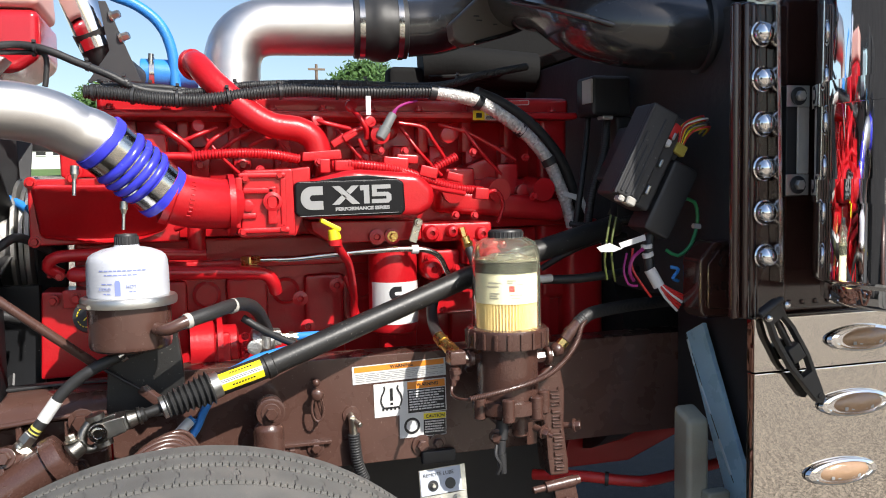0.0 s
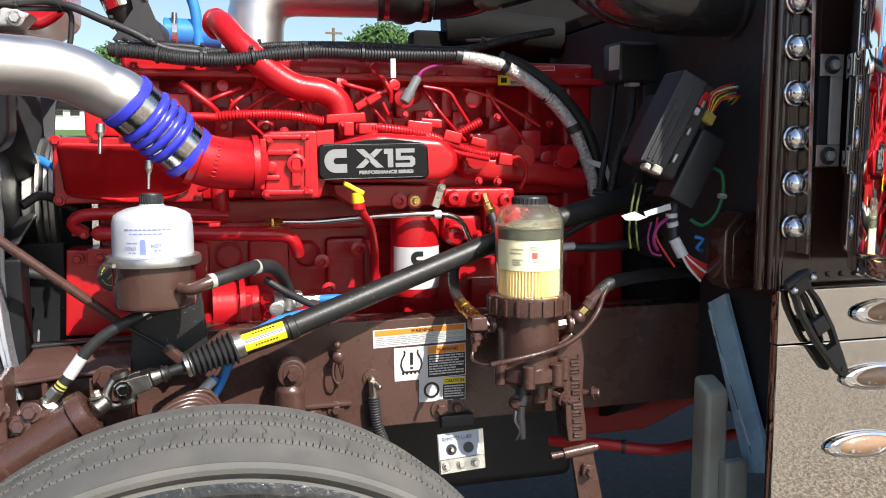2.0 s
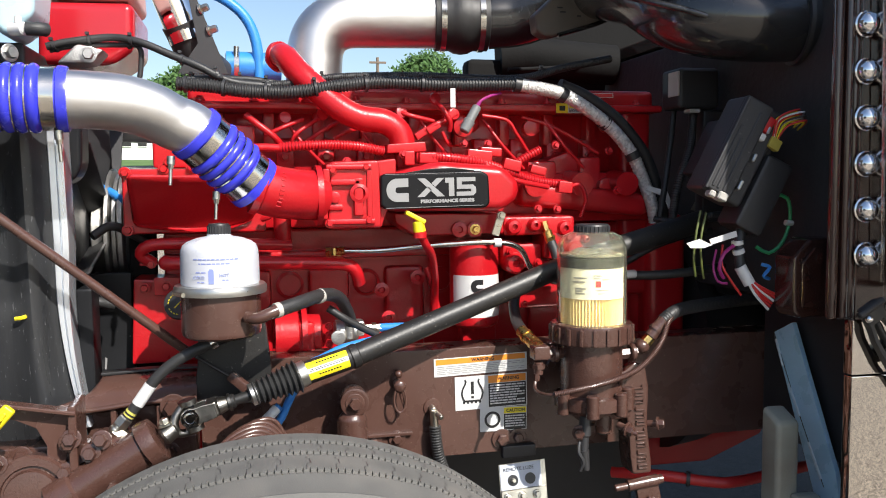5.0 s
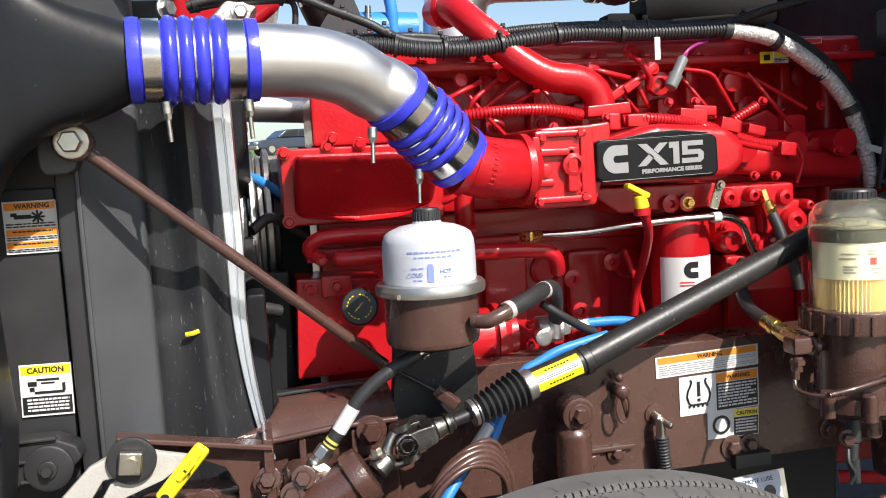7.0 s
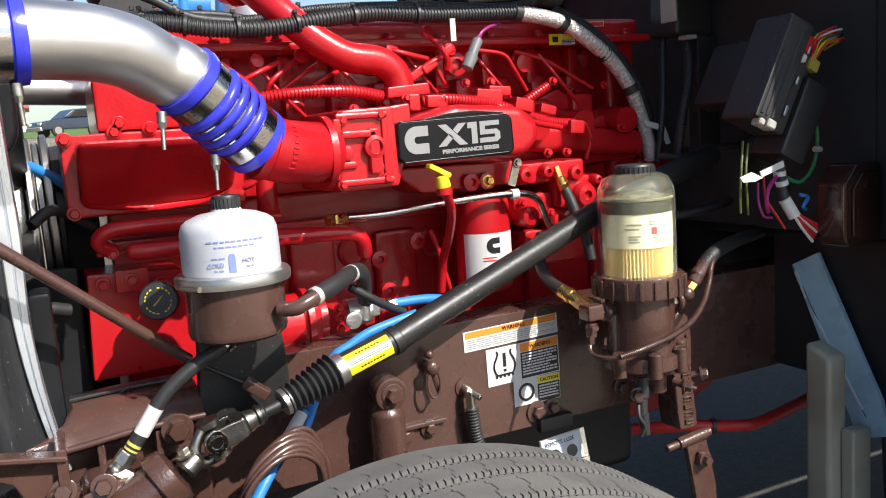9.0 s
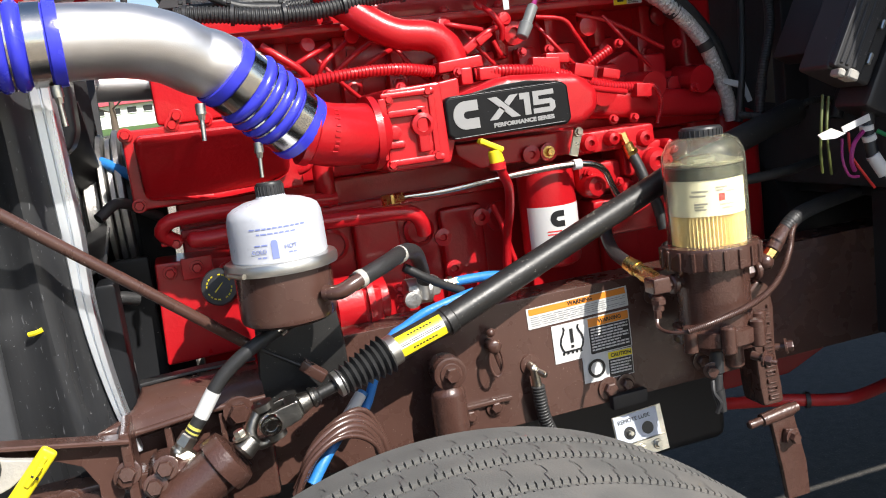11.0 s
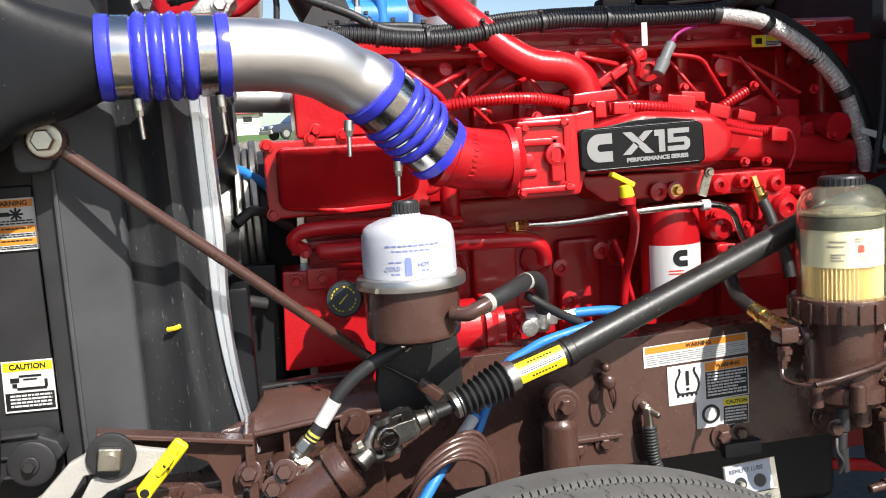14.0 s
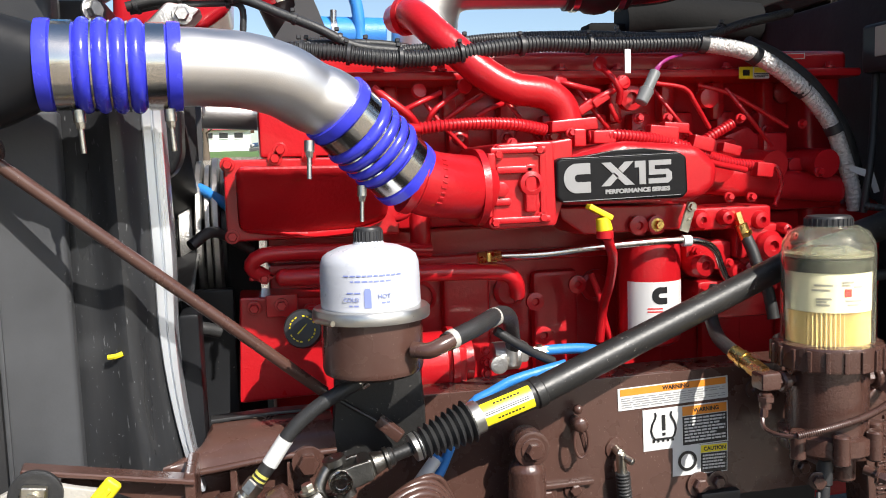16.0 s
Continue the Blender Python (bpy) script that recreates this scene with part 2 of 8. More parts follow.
BLACK_DUSTY = surface("dusty_black_panel", (0.056, 0.058, 0.062), 0.45, vary=0.45, grain=9, bump=0.08, bump_scale=200, stain=(0.082, 0.085, 0.090), specks=(0.25, 0.24, 0.22), speck_scale=90, speck_at=0.74)
RUBBER = surface("black_rubber_hose", (0.023, 0.023, 0.0235), 0.48, vary=0.25, grain=40, bump=0.2, bump_scale=400)
TYRE = surface("tyre_rubber", (0.108, 0.106, 0.098), 0.78, vary=0.30, grain=22, bump=0.14, bump_scale=420, stain=(0.140, 0.130, 0.116), specks=(0.16, 0.15, 0.135), speck_scale=260, speck_at=0.70)
SHAFT = surface("black_painted_steel", (0.017, 0.0165, 0.016), 0.42, vary=0.3, grain=30, bump=0.10, bump_scale=180, specks=(0.13, 0.12, 0.11), speck_scale=150, speck_at=0.67, stain=(0.034, 0.033, 0.031))
SIDEWALL = surface("dressed_black_sidewall", (0.020, 0.020, 0.019), 0.30, vary=0.5, grain=60, bump=0.5, bump_scale=90, coat=0.3, stain=(0.036, 0.035, 0.033), specks=(0.10, 0.095, 0.085), speck_scale=120, speck_at=0.66)
BLUE = surface("blue_silicone_rubber", (0.045, 0.050, 0.62), 0.25, vary=0.08, grain=30, bump=0.08, bump_scale=250, coat=0.2)
BLUE_HOSE = surface("light_blue_hose", (0.03, 0.22, 0.62), 0.4, vary=0.15, grain=40, bump=0.2, bump_scale=300)
ALU = surface("brushed_aluminium_pipe", (0.74, 0.72, 0.70), 0.40, 1.0, vary=0.08, grain=14, bump=0.05, bump_scale=300, rough_vary=0.08, pull=(1, 3, 3))
SATIN = surface("satin_steel_band", (0.56, 0.55, 0.52), 0.33, 0.92, vary=0.12, grain=30, bump=0.05, bump_scale=500)
YOKE = surface("bare_machined_steel", (0.22, 0.21, 0.19), 0.38, 1.0, vary=0.4, grain=50, bump=0.15, bump_scale=300)
STEEL = surface("stainless_band", (0.66, 0.64, 0.60), 0.16, 1.0, vary=0.15, grain=30, bump=0.05, bump_scale=500)
CHROME = surface("polished_chrome", (0.86, 0.86, 0.87), 0.04, 1.0, vary=0.03, grain=5, bump=0.015, bump_scale=9, rough_vary=0.02)
POLISHED = surface("polished_stainless_sheet", (0.66, 0.63, 0.59), 0.03, 1.0, vary=0.05, grain=5, bump=0.003, bump_scale=5, rough_vary=0.01)
ZINC = surface("zinc_plated_steel", (0.55, 0.52, 0.44), 0.32, 1.0, vary=0.2, grain=60, bump=0.15, bump_scale=300)
BRASS = surface("brass_fitting", (0.70, 0.48, 0.16), 0.28, 1.0, vary=0.2, grain=60, bump=0.1, bump_scale=300)
CAST = surface("bare_cast_aluminium", (0.48, 0.47, 0.45), 0.45, 1.0, vary=0.25, grain=40, bump=0.3, bump_scale=250)
YELLOW = surface("yellow_plastic", (0.80, 0.66, 0.02), 0.35, vary=0.08, grain=40, bump=0.05)
WHITE = surface("white_label", (0.62, 0.62, 0.61), 0.35, vary=0.03, grain=40, bump=0.0)
ORANGE = surface("orange_print", (0.80, 0.27, 0.03), 0.35, vary=0.04, grain=40, bump=0.0)
INK = surface("black_print", (0.015, 0.015, 0.016), 0.35, vary=0.05, grain=40, bump=0.0)
SILVER = surface("silver_print", (0.33, 0.33, 0.33), 0.4, 0.4, vary=0.04, grain=40, bump=0.0)
BLUE_INK = surface("blue_print", (0.22, 0.27, 0.55), 0.4, vary=0.05, grain=40, bump=0.0)
RED_INK = surface("red_print", (0.65, 0.03, 0.03), 0.4, vary=0.05, grain=40, bump=0.0)
GREY = surface("grey_steel_bracket", (0.29, 0.30, 0.25), 0.45, 0.0, vary=0.25, grain=14, bump=0.15, bump_scale=150, stain=(0.12, 0.06, 0.045))
PALE_BLUE = surface("pale_blue_steel", (0.38, 0.60, 0.74), 0.28, vary=0.12, grain=14, bump=0.08)
PLATE = surface("light_grey_casting", (0.44, 0.42, 0.38), 0.50, 0.1, vary=0.15, grain=30, bump=0.2, bump_scale=200)
FOIL = surface("silver_foil_sleeve", (0.62, 0.60, 0.58), 0.36, 0.5, vary=0.5, grain=120, bump=1.0, bump_scale=260)
PAPER = surface("yellow_filter_paper", (0.76, 0.58, 0.27), 0.7, vary=0.12, grain=60, bump=0.2, bump_scale=300)
CREAM = surface("cream_filter_wrapper", (0.70, 0.68, 0.55), 0.45, vary=0.05, grain=40, bump=0.0)
RED_HOSE = surface("red_hose", (0.50, 0.02, 0.02), 0.4, vary=0.12, grain=40, bump=0.15, bump_scale=300)
# matt near-black; the shade behind the engine is put into this colour
SHADE_BLACK = surface("shade_black_matt", (0.009, 0.009, 0.009), 0.8, vary=0.5, grain=15, bump=0.2, bump_scale=90, spec=0.15)
INSULATION = surface("matt_black_insulation", (0.042, 0.041, 0.042), 0.8, vary=0.5, grain=12, bump=0.5, bump_scale=60, spec=0.35)
YELLOW_GREEN = surface("yellow_green_wire", (0.085, 0.105, 0.025), 0.45, vary=0.2, bump=0.0)
GREEN = surface("green_wire", (0.02, 0.30, 0.10), 0.4, vary=0.1, bump=0.0)


# ---- ground and distance ----
def ground_height(x, y):
    """Level round the trucks, then a gentle bank."""
    for y0, z0, y1, z1 in ((5, 0.0, 27, 1.57), (27, 1.57, 120, 4.55), (120, 4.55, 1500, 9.0)):
        if y < y1:
            return z0 + (z1 - z0) * max(0.0, y - y0) / (y1 - y0)
    return 9.0


PAVING = surface("pale_gravelly_paving", (0.085, 0.070, 0.053), 0.9, vary=0.85, grain=60, bump=0.6, bump_scale=110, stain=(0.17, 0.142, 0.108), specks=(0.52, 0.445, 0.35), speck_scale=78, speck_at=0.51)
TURF = surface("mown_turf", (0.085, 0.16, 0.030), 0.9, vary=0.4, grain=0.8, bump=0.8, bump_scale=40, stain=(0.13, 0.18, 0.05))
BARK = surface("tree_bark", (0.11, 0.085, 0.06), 0.9, vary=0.3, grain=8, bump=0.6, bump_scale=30)
LEAF = surface("tree_leaves", (0.055, 0.12, 0.025), 0.6, vary=0.5, grain=0.6, bump=0.0)
TIMBER = surface("weathered_pole_wood", (0.16, 0.12, 0.09), 0.85, vary=0.3, grain=6, bump=0.3, bump_scale=40)

s = Shape()
xs = [-1500, -400, -120, -50, -20, -8, -3, 0, 3, 8, 20, 50, 120, 400, 1500]
ys = [-1500, -300, -60, -15, -5, 0, 2, 5, 8, 12, 16, 22, 27, 30, 40, 60, 120, 250, 600, 1500]
s.add([(x, y, ground_height(x, y)) for y in ys for x in xs],
      [(j * len(xs) + i, j * len(xs) + i + 1, (j + 1) * len(xs) + i + 1, (j + 1) * len(xs) + i) for j in range(len(ys) - 1) for i in range(len(xs) - 1)])
whole("ground", s, PAVING, "pale gravelly paving of the show lot", "ground", kind="structure")
ASPHALT = surface("dark_asphalt", (0.085, 0.080, 0.073), 0.95, spec=0.15, vary=0.4, grain=30, bump=0.7, bump_scale=140, specks=(0.20, 0.18, 0.15), speck_scale=160, speck_at=0.62)
lx, ly = [-30, -5, 0, 5, 30], [0.55, 3, 5, 6, 7.5]
s = Shape().add([(x, y, ground_height(x, y) + 0.006) for y in ly for x in lx], [(j * 5 + i, j * 5 + i + 1, j * 5 + i + 6, j * 5 + i + 5) for j in range(4) for i in range(4)])
whole("asphalt_lane", s, ASPHALT, "dark speckled asphalt lane beneath the truck", "asphalt", kind="structure")
s = Shape()
gx, gy = [-400, -50, -20, -8, 0, 8, 20, 50, 400], [54, 60, 120, 250, 600]
s.add([(x, y, ground_height(x, y) + 0.01) for y in gy for x in gx],
      [(j * len(gx) + i, j * len(gx) + i + 1, (j + 1) * len(gx) + i + 1, (j + 1) * len(gx) + i) for j in range(len(gy) - 1) for i in range(len(gx) - 1)])
whole("lawn", s, TURF, "mown green grass bank behind the lot", "grass", kind="structure")


def tree(x, y, height, spread, seed, label):
    rng = random.Random(seed)
    z0 = ground_height(x, y)
    t = thing("tree", (x, y, z0), label, "tree", "trees behind the lot")
    s = Shape()
    s.lathe([(0.22, -0.2), (0.16, height * 0.15), (0.11, height * 0.4), (0.03, height * 0.85)], (x, y, z0), (0.02, 0, 1), 10)
    for k in range(14):
        h = height * rng.uniform(0.22, 0.75)
        a = rng.uniform(0, 6.28)
        d = spread * rng.uniform(0.25, 0.45)
        s.tube([(x, y, z0 + h), (x + d * 0.5 * math.cos(a), y + d * 0.5 * math.sin(a), z0 + h + 0.3), (x + d * math.cos(a), y + d * math.sin(a), z0 + h + 0.9)], 0.04, 6, 0.3)
    part("trunk", s, BARK, t)
    verts, faces = [], []
    for k in range(60):
        a, u = rng.uniform(0, 6.28), rng.uniform(0.2, 1.0)
        r = spread * 0.5 * math.sin(math.pi * min(0.97, 0.12 + 0.85 * u)) ** 0.7 * rng.uniform(0.3, 1.0)
        c = Vector((x + r * math.cos(a), y + r * math.sin(a), z0 + height * (0.42 + 0.54 * u)))
        size = spread * rng.uniform(0.10, 0.19)
        for j in range(150):
            d = Vector((rng.gauss(0, 1), rng.gauss(0, 1), rng.gauss(0, 0.8)))
            p = c + d.normalized() * size * rng.uniform(0.3, 1.0)
            q = Vector((rng.uniform(-1, 1), rng.uniform(-1, 1), rng.uniform(-1, 1))).normalized() * 0.13
            w = q.orthogonal().normalized() * 0.07
            o = len(verts)
            verts += [p - q, p + w, p + q, p - w]
            faces.append((o, o + 1, o + 2, o + 3))
    part("crown", Shape().add(verts, faces), LEAF, t)
    return t


TREES = (((8.796, 42, 7.685), 4.6, 1), ((-2.686, 46, 7.33), 5.0, 2), ((-4.146, 50, 7.346), 4.5, 3))
for (tx, ty, tz), spread, seed in TREES:
    tree(tx, ty, tz - ground_height(tx, ty), spread, seed, "leafy green tree standing on the grass bank")
px_, py_, pz_ = (8.911, 60, 10.135)
pole = thing("utility_pole", (px_, py_, ground_height(px_, py_)), "weathered wooden utility pole with a crossarm", "pole")
part("post", Shape().rod((px_, py_, 2), (px_, py_, pz_), 0.13, 0.10, 10), TIMBER, pole)
part("crossarm", Shape().box((px_ - 0.6, py_ - 0.14, pz_ - 0.45), (px_ + 0.6, py_ - 0.08, pz_ - 0.30), 0.01), TIMBER, pole)


# low pavilion on the far side of the lawn
SIDING = surface("white_painted_siding", (0.72, 0.72, 0.70), 0.6, vary=0.06, grain=3, bump=0.05, bump_scale=10)
FASCIA = surface("faded_red_fascia", (0.50, 0.09, 0.12), 0.5, vary=0.1, grain=3, bump=0.05, bump_scale=10)
PANE = surface("dark_window_pane", (0.02, 0.022, 0.025), 0.08, vary=0.1, grain=2, bump=0.0)
pav = thing("pavilion", (-14, 122, 4.55), "low white building with a red fascia and dark windows", "building")
part("wall", Shape().box((-34, 120, 4.4), (-0.5, 130, 7.45), 0.02), SIDING, pav)
part("roof", Shape().box((-34.6, 119.3, 7.46), (0.0, 130.6, 8.0), 0.03), FASCIA, pav)
for k in range(16):
    x = -33 + 2.02 * k
    w = part("window", Shape().box((x, 119.92, 6.35), (x + 1.15, 119.99, 7.05), 0.01), PANE, pav)
    part("sill", Shape().box((x - 0.06, 119.86, 6.24), (x + 1.21, 119.99, 6.33), 0.01), SIDING, w)


# ---- chassis ----
RAIL = 1.905
rail = thing("frame_rail", (0.5, RAIL, 0.79), "glossy dark brown steel frame rail of a heavy truck", "frame rail", "frame rails", "structure")
s = Shape()
s.box((-0.178, RAIL, 0.79), (3.9, RAIL + 0.009, 1.036), 0.002)
s.box((-0.178, RAIL + 0.0092, 1.027), (3.9, RAIL + 0.088, 1.036), 0.003)
s.box((-0.178, RAIL + 0.0092, 0.79), (3.9, RAIL + 0.088, 0.799), 0.003)
part("channel", s, BROWN, rail)
far_rail = copy_thing(rail, pose(0.5, RAIL + 0.87, 0.79))
far_rail["label"] = "dark brown steel frame rail on the far side"

# forward casting that carries the radiator end of the rail
bracket = thing("rail_bracket", (-0.4, 1.87, 0.8), "brown painted forged bracket at the front of the rail", "bracket")
upper = [(-0.475, 1.857, 0.966), (-0.430, 1.872, 0.977), (-0.392, 1.905, 0.988), (-0.377, 1.945, 1.010), (-0.28, 1.945, 1.014), (-0.182, 1.945, 1.014)]
lower = [(-0.480, 1.850, 0.958), (-0.440, 1.850, 0.959), (-0.413, 1.850, 0.961), (-0.365, 1.850, 0.965), (-0.283, 1.850, 0.973), (-0.182, 1.850, 0.975)]
verts, faces, rows = [], [], 7
for a, b in zip(upper, lower):
    a, b = Vector(a), Vector(b)
    for k in range(rows):
        u = k / (rows - 1)
        p = a.lerp(b, u) + Vector((0, -0.010, 0.010)) * math.sin(math.pi * u)
        verts += [p, p + Vector((0, 0.012, -0.012))]
for i in range(len(upper) - 1):
    for k in range(rows - 1):
        q = (i * rows + k) * 2
        faces += [(q, q + rows * 2, q + rows * 2 + 2, q + 2), (q + 1, q + 3, q + rows * 2 + 3, q + rows * 2 + 1)]
part("shoulder", Shape().add(verts, faces), BROWN, bracket)
part("ridge", Shape().tube(lower, 0.0055, 10, 0.02), BROWN, bracket)
part("rubber_lip", Shape().prism([(-0.380, 1.012), (-0.28, 1.016), (-0.182, 1.016), (-0.182, 1.022), (-0.28, 1.022), (-0.380, 1.018)], 1.940, 1.968, 0.002), RUBBER, bracket, "thin black rubber lip")
part("web", Shape().prism([(-0.60, 0.80), (-0.60, 0.915), (-0.480, 0.950), (-0.182, 0.965), (-0.182, 0.80)], 1.895, 1.912, 0.004), BROWN, bracket)
part("lower_web", Shape().prism([(-0.62, 0.80), (-0.62, 0.868), (-0.45, 0.880), (-0.36, 0.900), (-0.182, 0.905), (-0.182, 0.80)], 1.845, 1.894, 0.008, seg=3), BROWN_CAST, bracket)
for x0, x1 in ((-0.350, -0.338), (-0.262, -0.252)):
    part("gusset", Shape().box((x0, 1.852, 0.898), (x1, 1.895, 0.964), 0.003), BROWN, bracket)
part("ledge", Shape().box((-0.60, 1.80, 0.895), (-0.36, 1.86, 0.912), 0.004), BROWN, bracket)
for x, z in ((-0.30, 0.880), (-0.235, 0.87), (-0.352, 0.874)):
    part("bolt", Shape().bolt((x, 1.844, z), (0, -1, 0), 0.012, 0.012), BROWN_CAST, bracket)

# ---- wheel ----
def wheel(at, label):
    x, y0, z = at
    t = thing("front_axle", (x, y0 + 1.2, 0), label, "axle")
    R, W, pitches = 0.521, 0.270, 352
    angles = [(2 * math.pi * (p + u) / pitches, low) for p in range(pitches) for u, low in ((0.0, 0), (0.04, 1), (0.20, 1), (0.24, 0))]
    seg = len(angles)
    ribs = [(0.0, 0.070), (0.078, 0.137), (0.145, 0.193), (0.201, 0.270)]
    prof = [(0.487, 0.008, 0), (0.492, 0.012, 0), (0.498, 0.008, 0), (0.508, 0.0, 0)]
    for i, (a, b) in enumerate(ribs):
        crown = lambda w: R - 0.010 * ((w - W / 2) / (W / 2)) ** 2
        if i:
            prof.append((crown(a) - 0.012, a - 0.002, 0))
        prof.append((crown(a) - (0.010 if i == 0 else 0.001), a + 0.001, 0 if i == 0 else 1))
        if i == 0:
            prof.append((crown(0.01), 0.010, 0))
        prof += [(crown(a), a + 0.007 if i else 0.018, 1 if i else 0), (crown(a), a + 0.0075 if i else 0.0185, 0), (crown(b), b - 0.0075, 0), (crown(b), b - 0.007, 1 if i < 3 else 0), (crown(b) - 0.001, b - 0.001, 1 if i < 3 else 0)]
        if i < 3:
            prof.append((crown(b) - 0.012, b + 0.002, 0))
    prof += [(0.500, W - 0.002, 0), (0.42, W - 0.004, 0), (0.30, W - 0.05, 0)]
    verts, faces, n = [], [], len(prof)
    for r, h, cut in prof:
        for a, low in angles:
            rr = r - (0.004 if cut and low else 0)
            verts.append((x + rr * math.cos(a), y0 + h, z + rr * math.sin(a)))
    for i in range(n - 1):
        for k in range(seg):
            j = (k + 1) % seg
            faces.append((i * seg + k, i * seg + j, (i + 1) * seg + j, (i + 1) * seg + k))
    tyre = part("tyre", Shape().add(verts, faces), TYRE, t, "worn grey-black tyre with circumferential grooves")
    s = Shape()
    for (c0, c1) in ((0.080, 0.135), (0.147, 0.191), (0.203, 0.250)):
        for j in range(84):
            a = 2 * math.pi * (j + (0.5 if c0 > 0.1 else 0)) / 84
            zig = [(c0 + (c1 - c0) * u, a + da) for u, da in ((0.0, 0.012), (0.30, 0.011), (0.38, 0.0), (0.64, 0.002), (0.72, 0.011), (0.80, 0.006))]
            for (w0, a0), (w1, a1) in zip(zig, zig[1:]):
                rr = R + 0.0003 - 0.010 * ((w0 - W / 2) / (W / 2)) ** 2
                r1 = R + 0.0003 - 0.010 * ((w1 - W / 2) / (W / 2)) ** 2
                e = 0.0016
                s.add([(x + rr * math.cos(a0), y0 + w0, z + rr * math.sin(a0)), (x + rr * math.cos(a0 + e), y0 + w0, z + rr * math.sin(a0 + e)),
                       (x + r1 * math.cos(a1 + e), y0 + w1, z + r1 * math.sin(a1 + e)), (x + r1 * math.cos(a1), y0 + w1, z + r1 * math.sin(a1))], [(0, 1, 2, 3)])
    tagged(part("sipe", s, RUBBER, tyre, "thin hooked sipes"), kind="stuff")
    s = Shape()
    s.lathe([(0.30, 0.045), (0.33, 0.020), (0.40, 0.002), (0.455, 0.000), (0.478, 0.004), (0.487, 0.008)], (x, y0, z), (0, 1, 0), 128, close=False)
    part("sidewall", s, SIDEWALL, tyre, "glossy black dressed sidewall")
    s = Shape()
    for r in (0.47, 0.43, 0.345):
        s.lathe([(r - 0.004, 0.004), (r - 0.002, -0.002), (r + 0.002, -0.002), (r + 0.004, 0.004)], (x, y0, z), (0, 1, 0), 96, close=False)
    part("sidewall_bead", s, SIDEWALL, tyre)
    s = Shape()
    s.lathe([(0.315, 0.03), (0.305, 0.028), (0.290, 0.06), (0.27, 0.10), (0.20, 0.115), (0.15, 0.06), (0.10, 0.05), (0.02, 0.045)], (x, y0, z), (0, 1, 0), 64)
    rim = part("rim", s, POLISHED, t, "polished aluminium disc")
    s = Shape()
    for k in range(10):
        a = 2 * math.pi * k / 10
        s.bolt((x + 0.14 * math.cos(a), y0 + 0.075, z + 0.14 * math.sin(a)), (0, -1, 0), 0.017, 0.03)
    parts("wheel_nut", s, CHROME, rim)
    return t


axle = wheel((-0.032, 1.100, 0.521), "brown front axle with grey-black grooved tyres")
for ob in [o for o in axle.children]:
    far = ob.copy()
    scene.collection.objects.link(far)
    far.location = (0, 2.21, 0)
part("beam", Shape().tube([(-0.032, 1.38, 0.53), (-0.032, 1.60, 0.47), (-0.032, 2.33, 0.42), (-0.032, 3.06, 0.47), (-0.032, 3.28, 0.53)], 0.055, 14, 0.05), BROWN, axle)

# ---- engine ----
engine = thing("diesel_engine", (0.3, 2.4, 0.9), "bright red enamelled six-cylinder diesel truck engine", "engine")
s = Shape()
s.box((-0.27, 2.19, 0.72), (0.98, 2.72, 1.30), 0.012)
for k in range(6):
    x = -0.12 + k * 0.19
    part("rib", Shape().box((x, 2.165, 0.78), (x + 0.10, 2.192, 1.20), 0.012), RED, engine)
    part("core_plug", Shape().lathe([(0.034, 0), (0.034, 0.012), (0.026, 0.016), (0.026, 0.008)], (x + 0.145, 2.192, 1.16), (0, -1, 0), 24), RED, engine)
s.box((-0.27, 2.15, 1.225), (0.98, 2.20, 1.245), 0.006)
part("block", s, RED, engine)
s = Shape()
s.box((-0.24, 2.13, 1.303), (0.96, 2.68, 1.43), 0.010)
s.box((-0.20, 2.235, 1.43), (0.96, 2.60, 1.60), 0.010)
for k in range(12):
    x = -0.20 + k * 0.1
    s.box((x, 2.20, 1.43), (x + 0.045, 2.24, 1.52), 0.008)
    s.bolt((x + 0.022, 2.199, 1.475), (0, -1, 0), 0.010, 0.009)
for k in range(6):
    x = -0.10 + k * 0.19
    s.lathe([(0.024, 0), (0.024, 0.010), (0.018, 0.013)], (x + 0.03, 2.236, 1.56), (0, -1, 0), 20)
part("cylinder_head", s, RED, engine)
s = Shape()
s.box((-0.20, 2.13, 1.59), (0.97, 2.66, 1.640), 0.014, 3)
s.box((-0.21, 2.10, 1.582), (0.98, 2.68, 1.600), 0.006)
for k in range(10):
    s.bolt((-0.17 + k * 0.12, 2.113, 1.602), (0, 0, 1), 0.008, 0.009)
    s.box((-0.15 + k * 0.12, 2.20, 1.50), (-0.12 + k * 0.12, 2.24, 1.585), 0.008)
part("rocker_cover", s, RED, engine)
# front gear housing
s = Shape()
part("lower_plate", Shape().prism([(-0.325, 1.20), (-0.16, 1.19), (-0.12, 1.01), (-0.335, 1.005)], 2.07, 2.2, 0.006), RED, engine)
part("upper_block", Shape().box((-0.275, 2.08, 1.447), (-0.05, 2.3, 1.545), 0.008), RED, engine)
s.prism([(-0.34, 1.445), (-0.03, 1.445), (-0.03, 1.30), (-0.34, 1.30)], 2.06, 2.2, 0.006)
part("gear_housing", s, RED, engine)
s = Shape()
s.prism([(-0.318, 1.432), (-0.05, 1.428), (-0.055, 1.33), (-0.11, 1.308), (-0.20, 1.302), (-0.318, 1.318)], 1.945, 2.062, 0.016, seg=4)
s.v = [(x, y + (0.125 * (1.432 - z) / 0.13 if y < 2.04 else 0.0), z) for x, y, z in s.v]
part("gear_cover", s, RED, engine)
s = Shape()
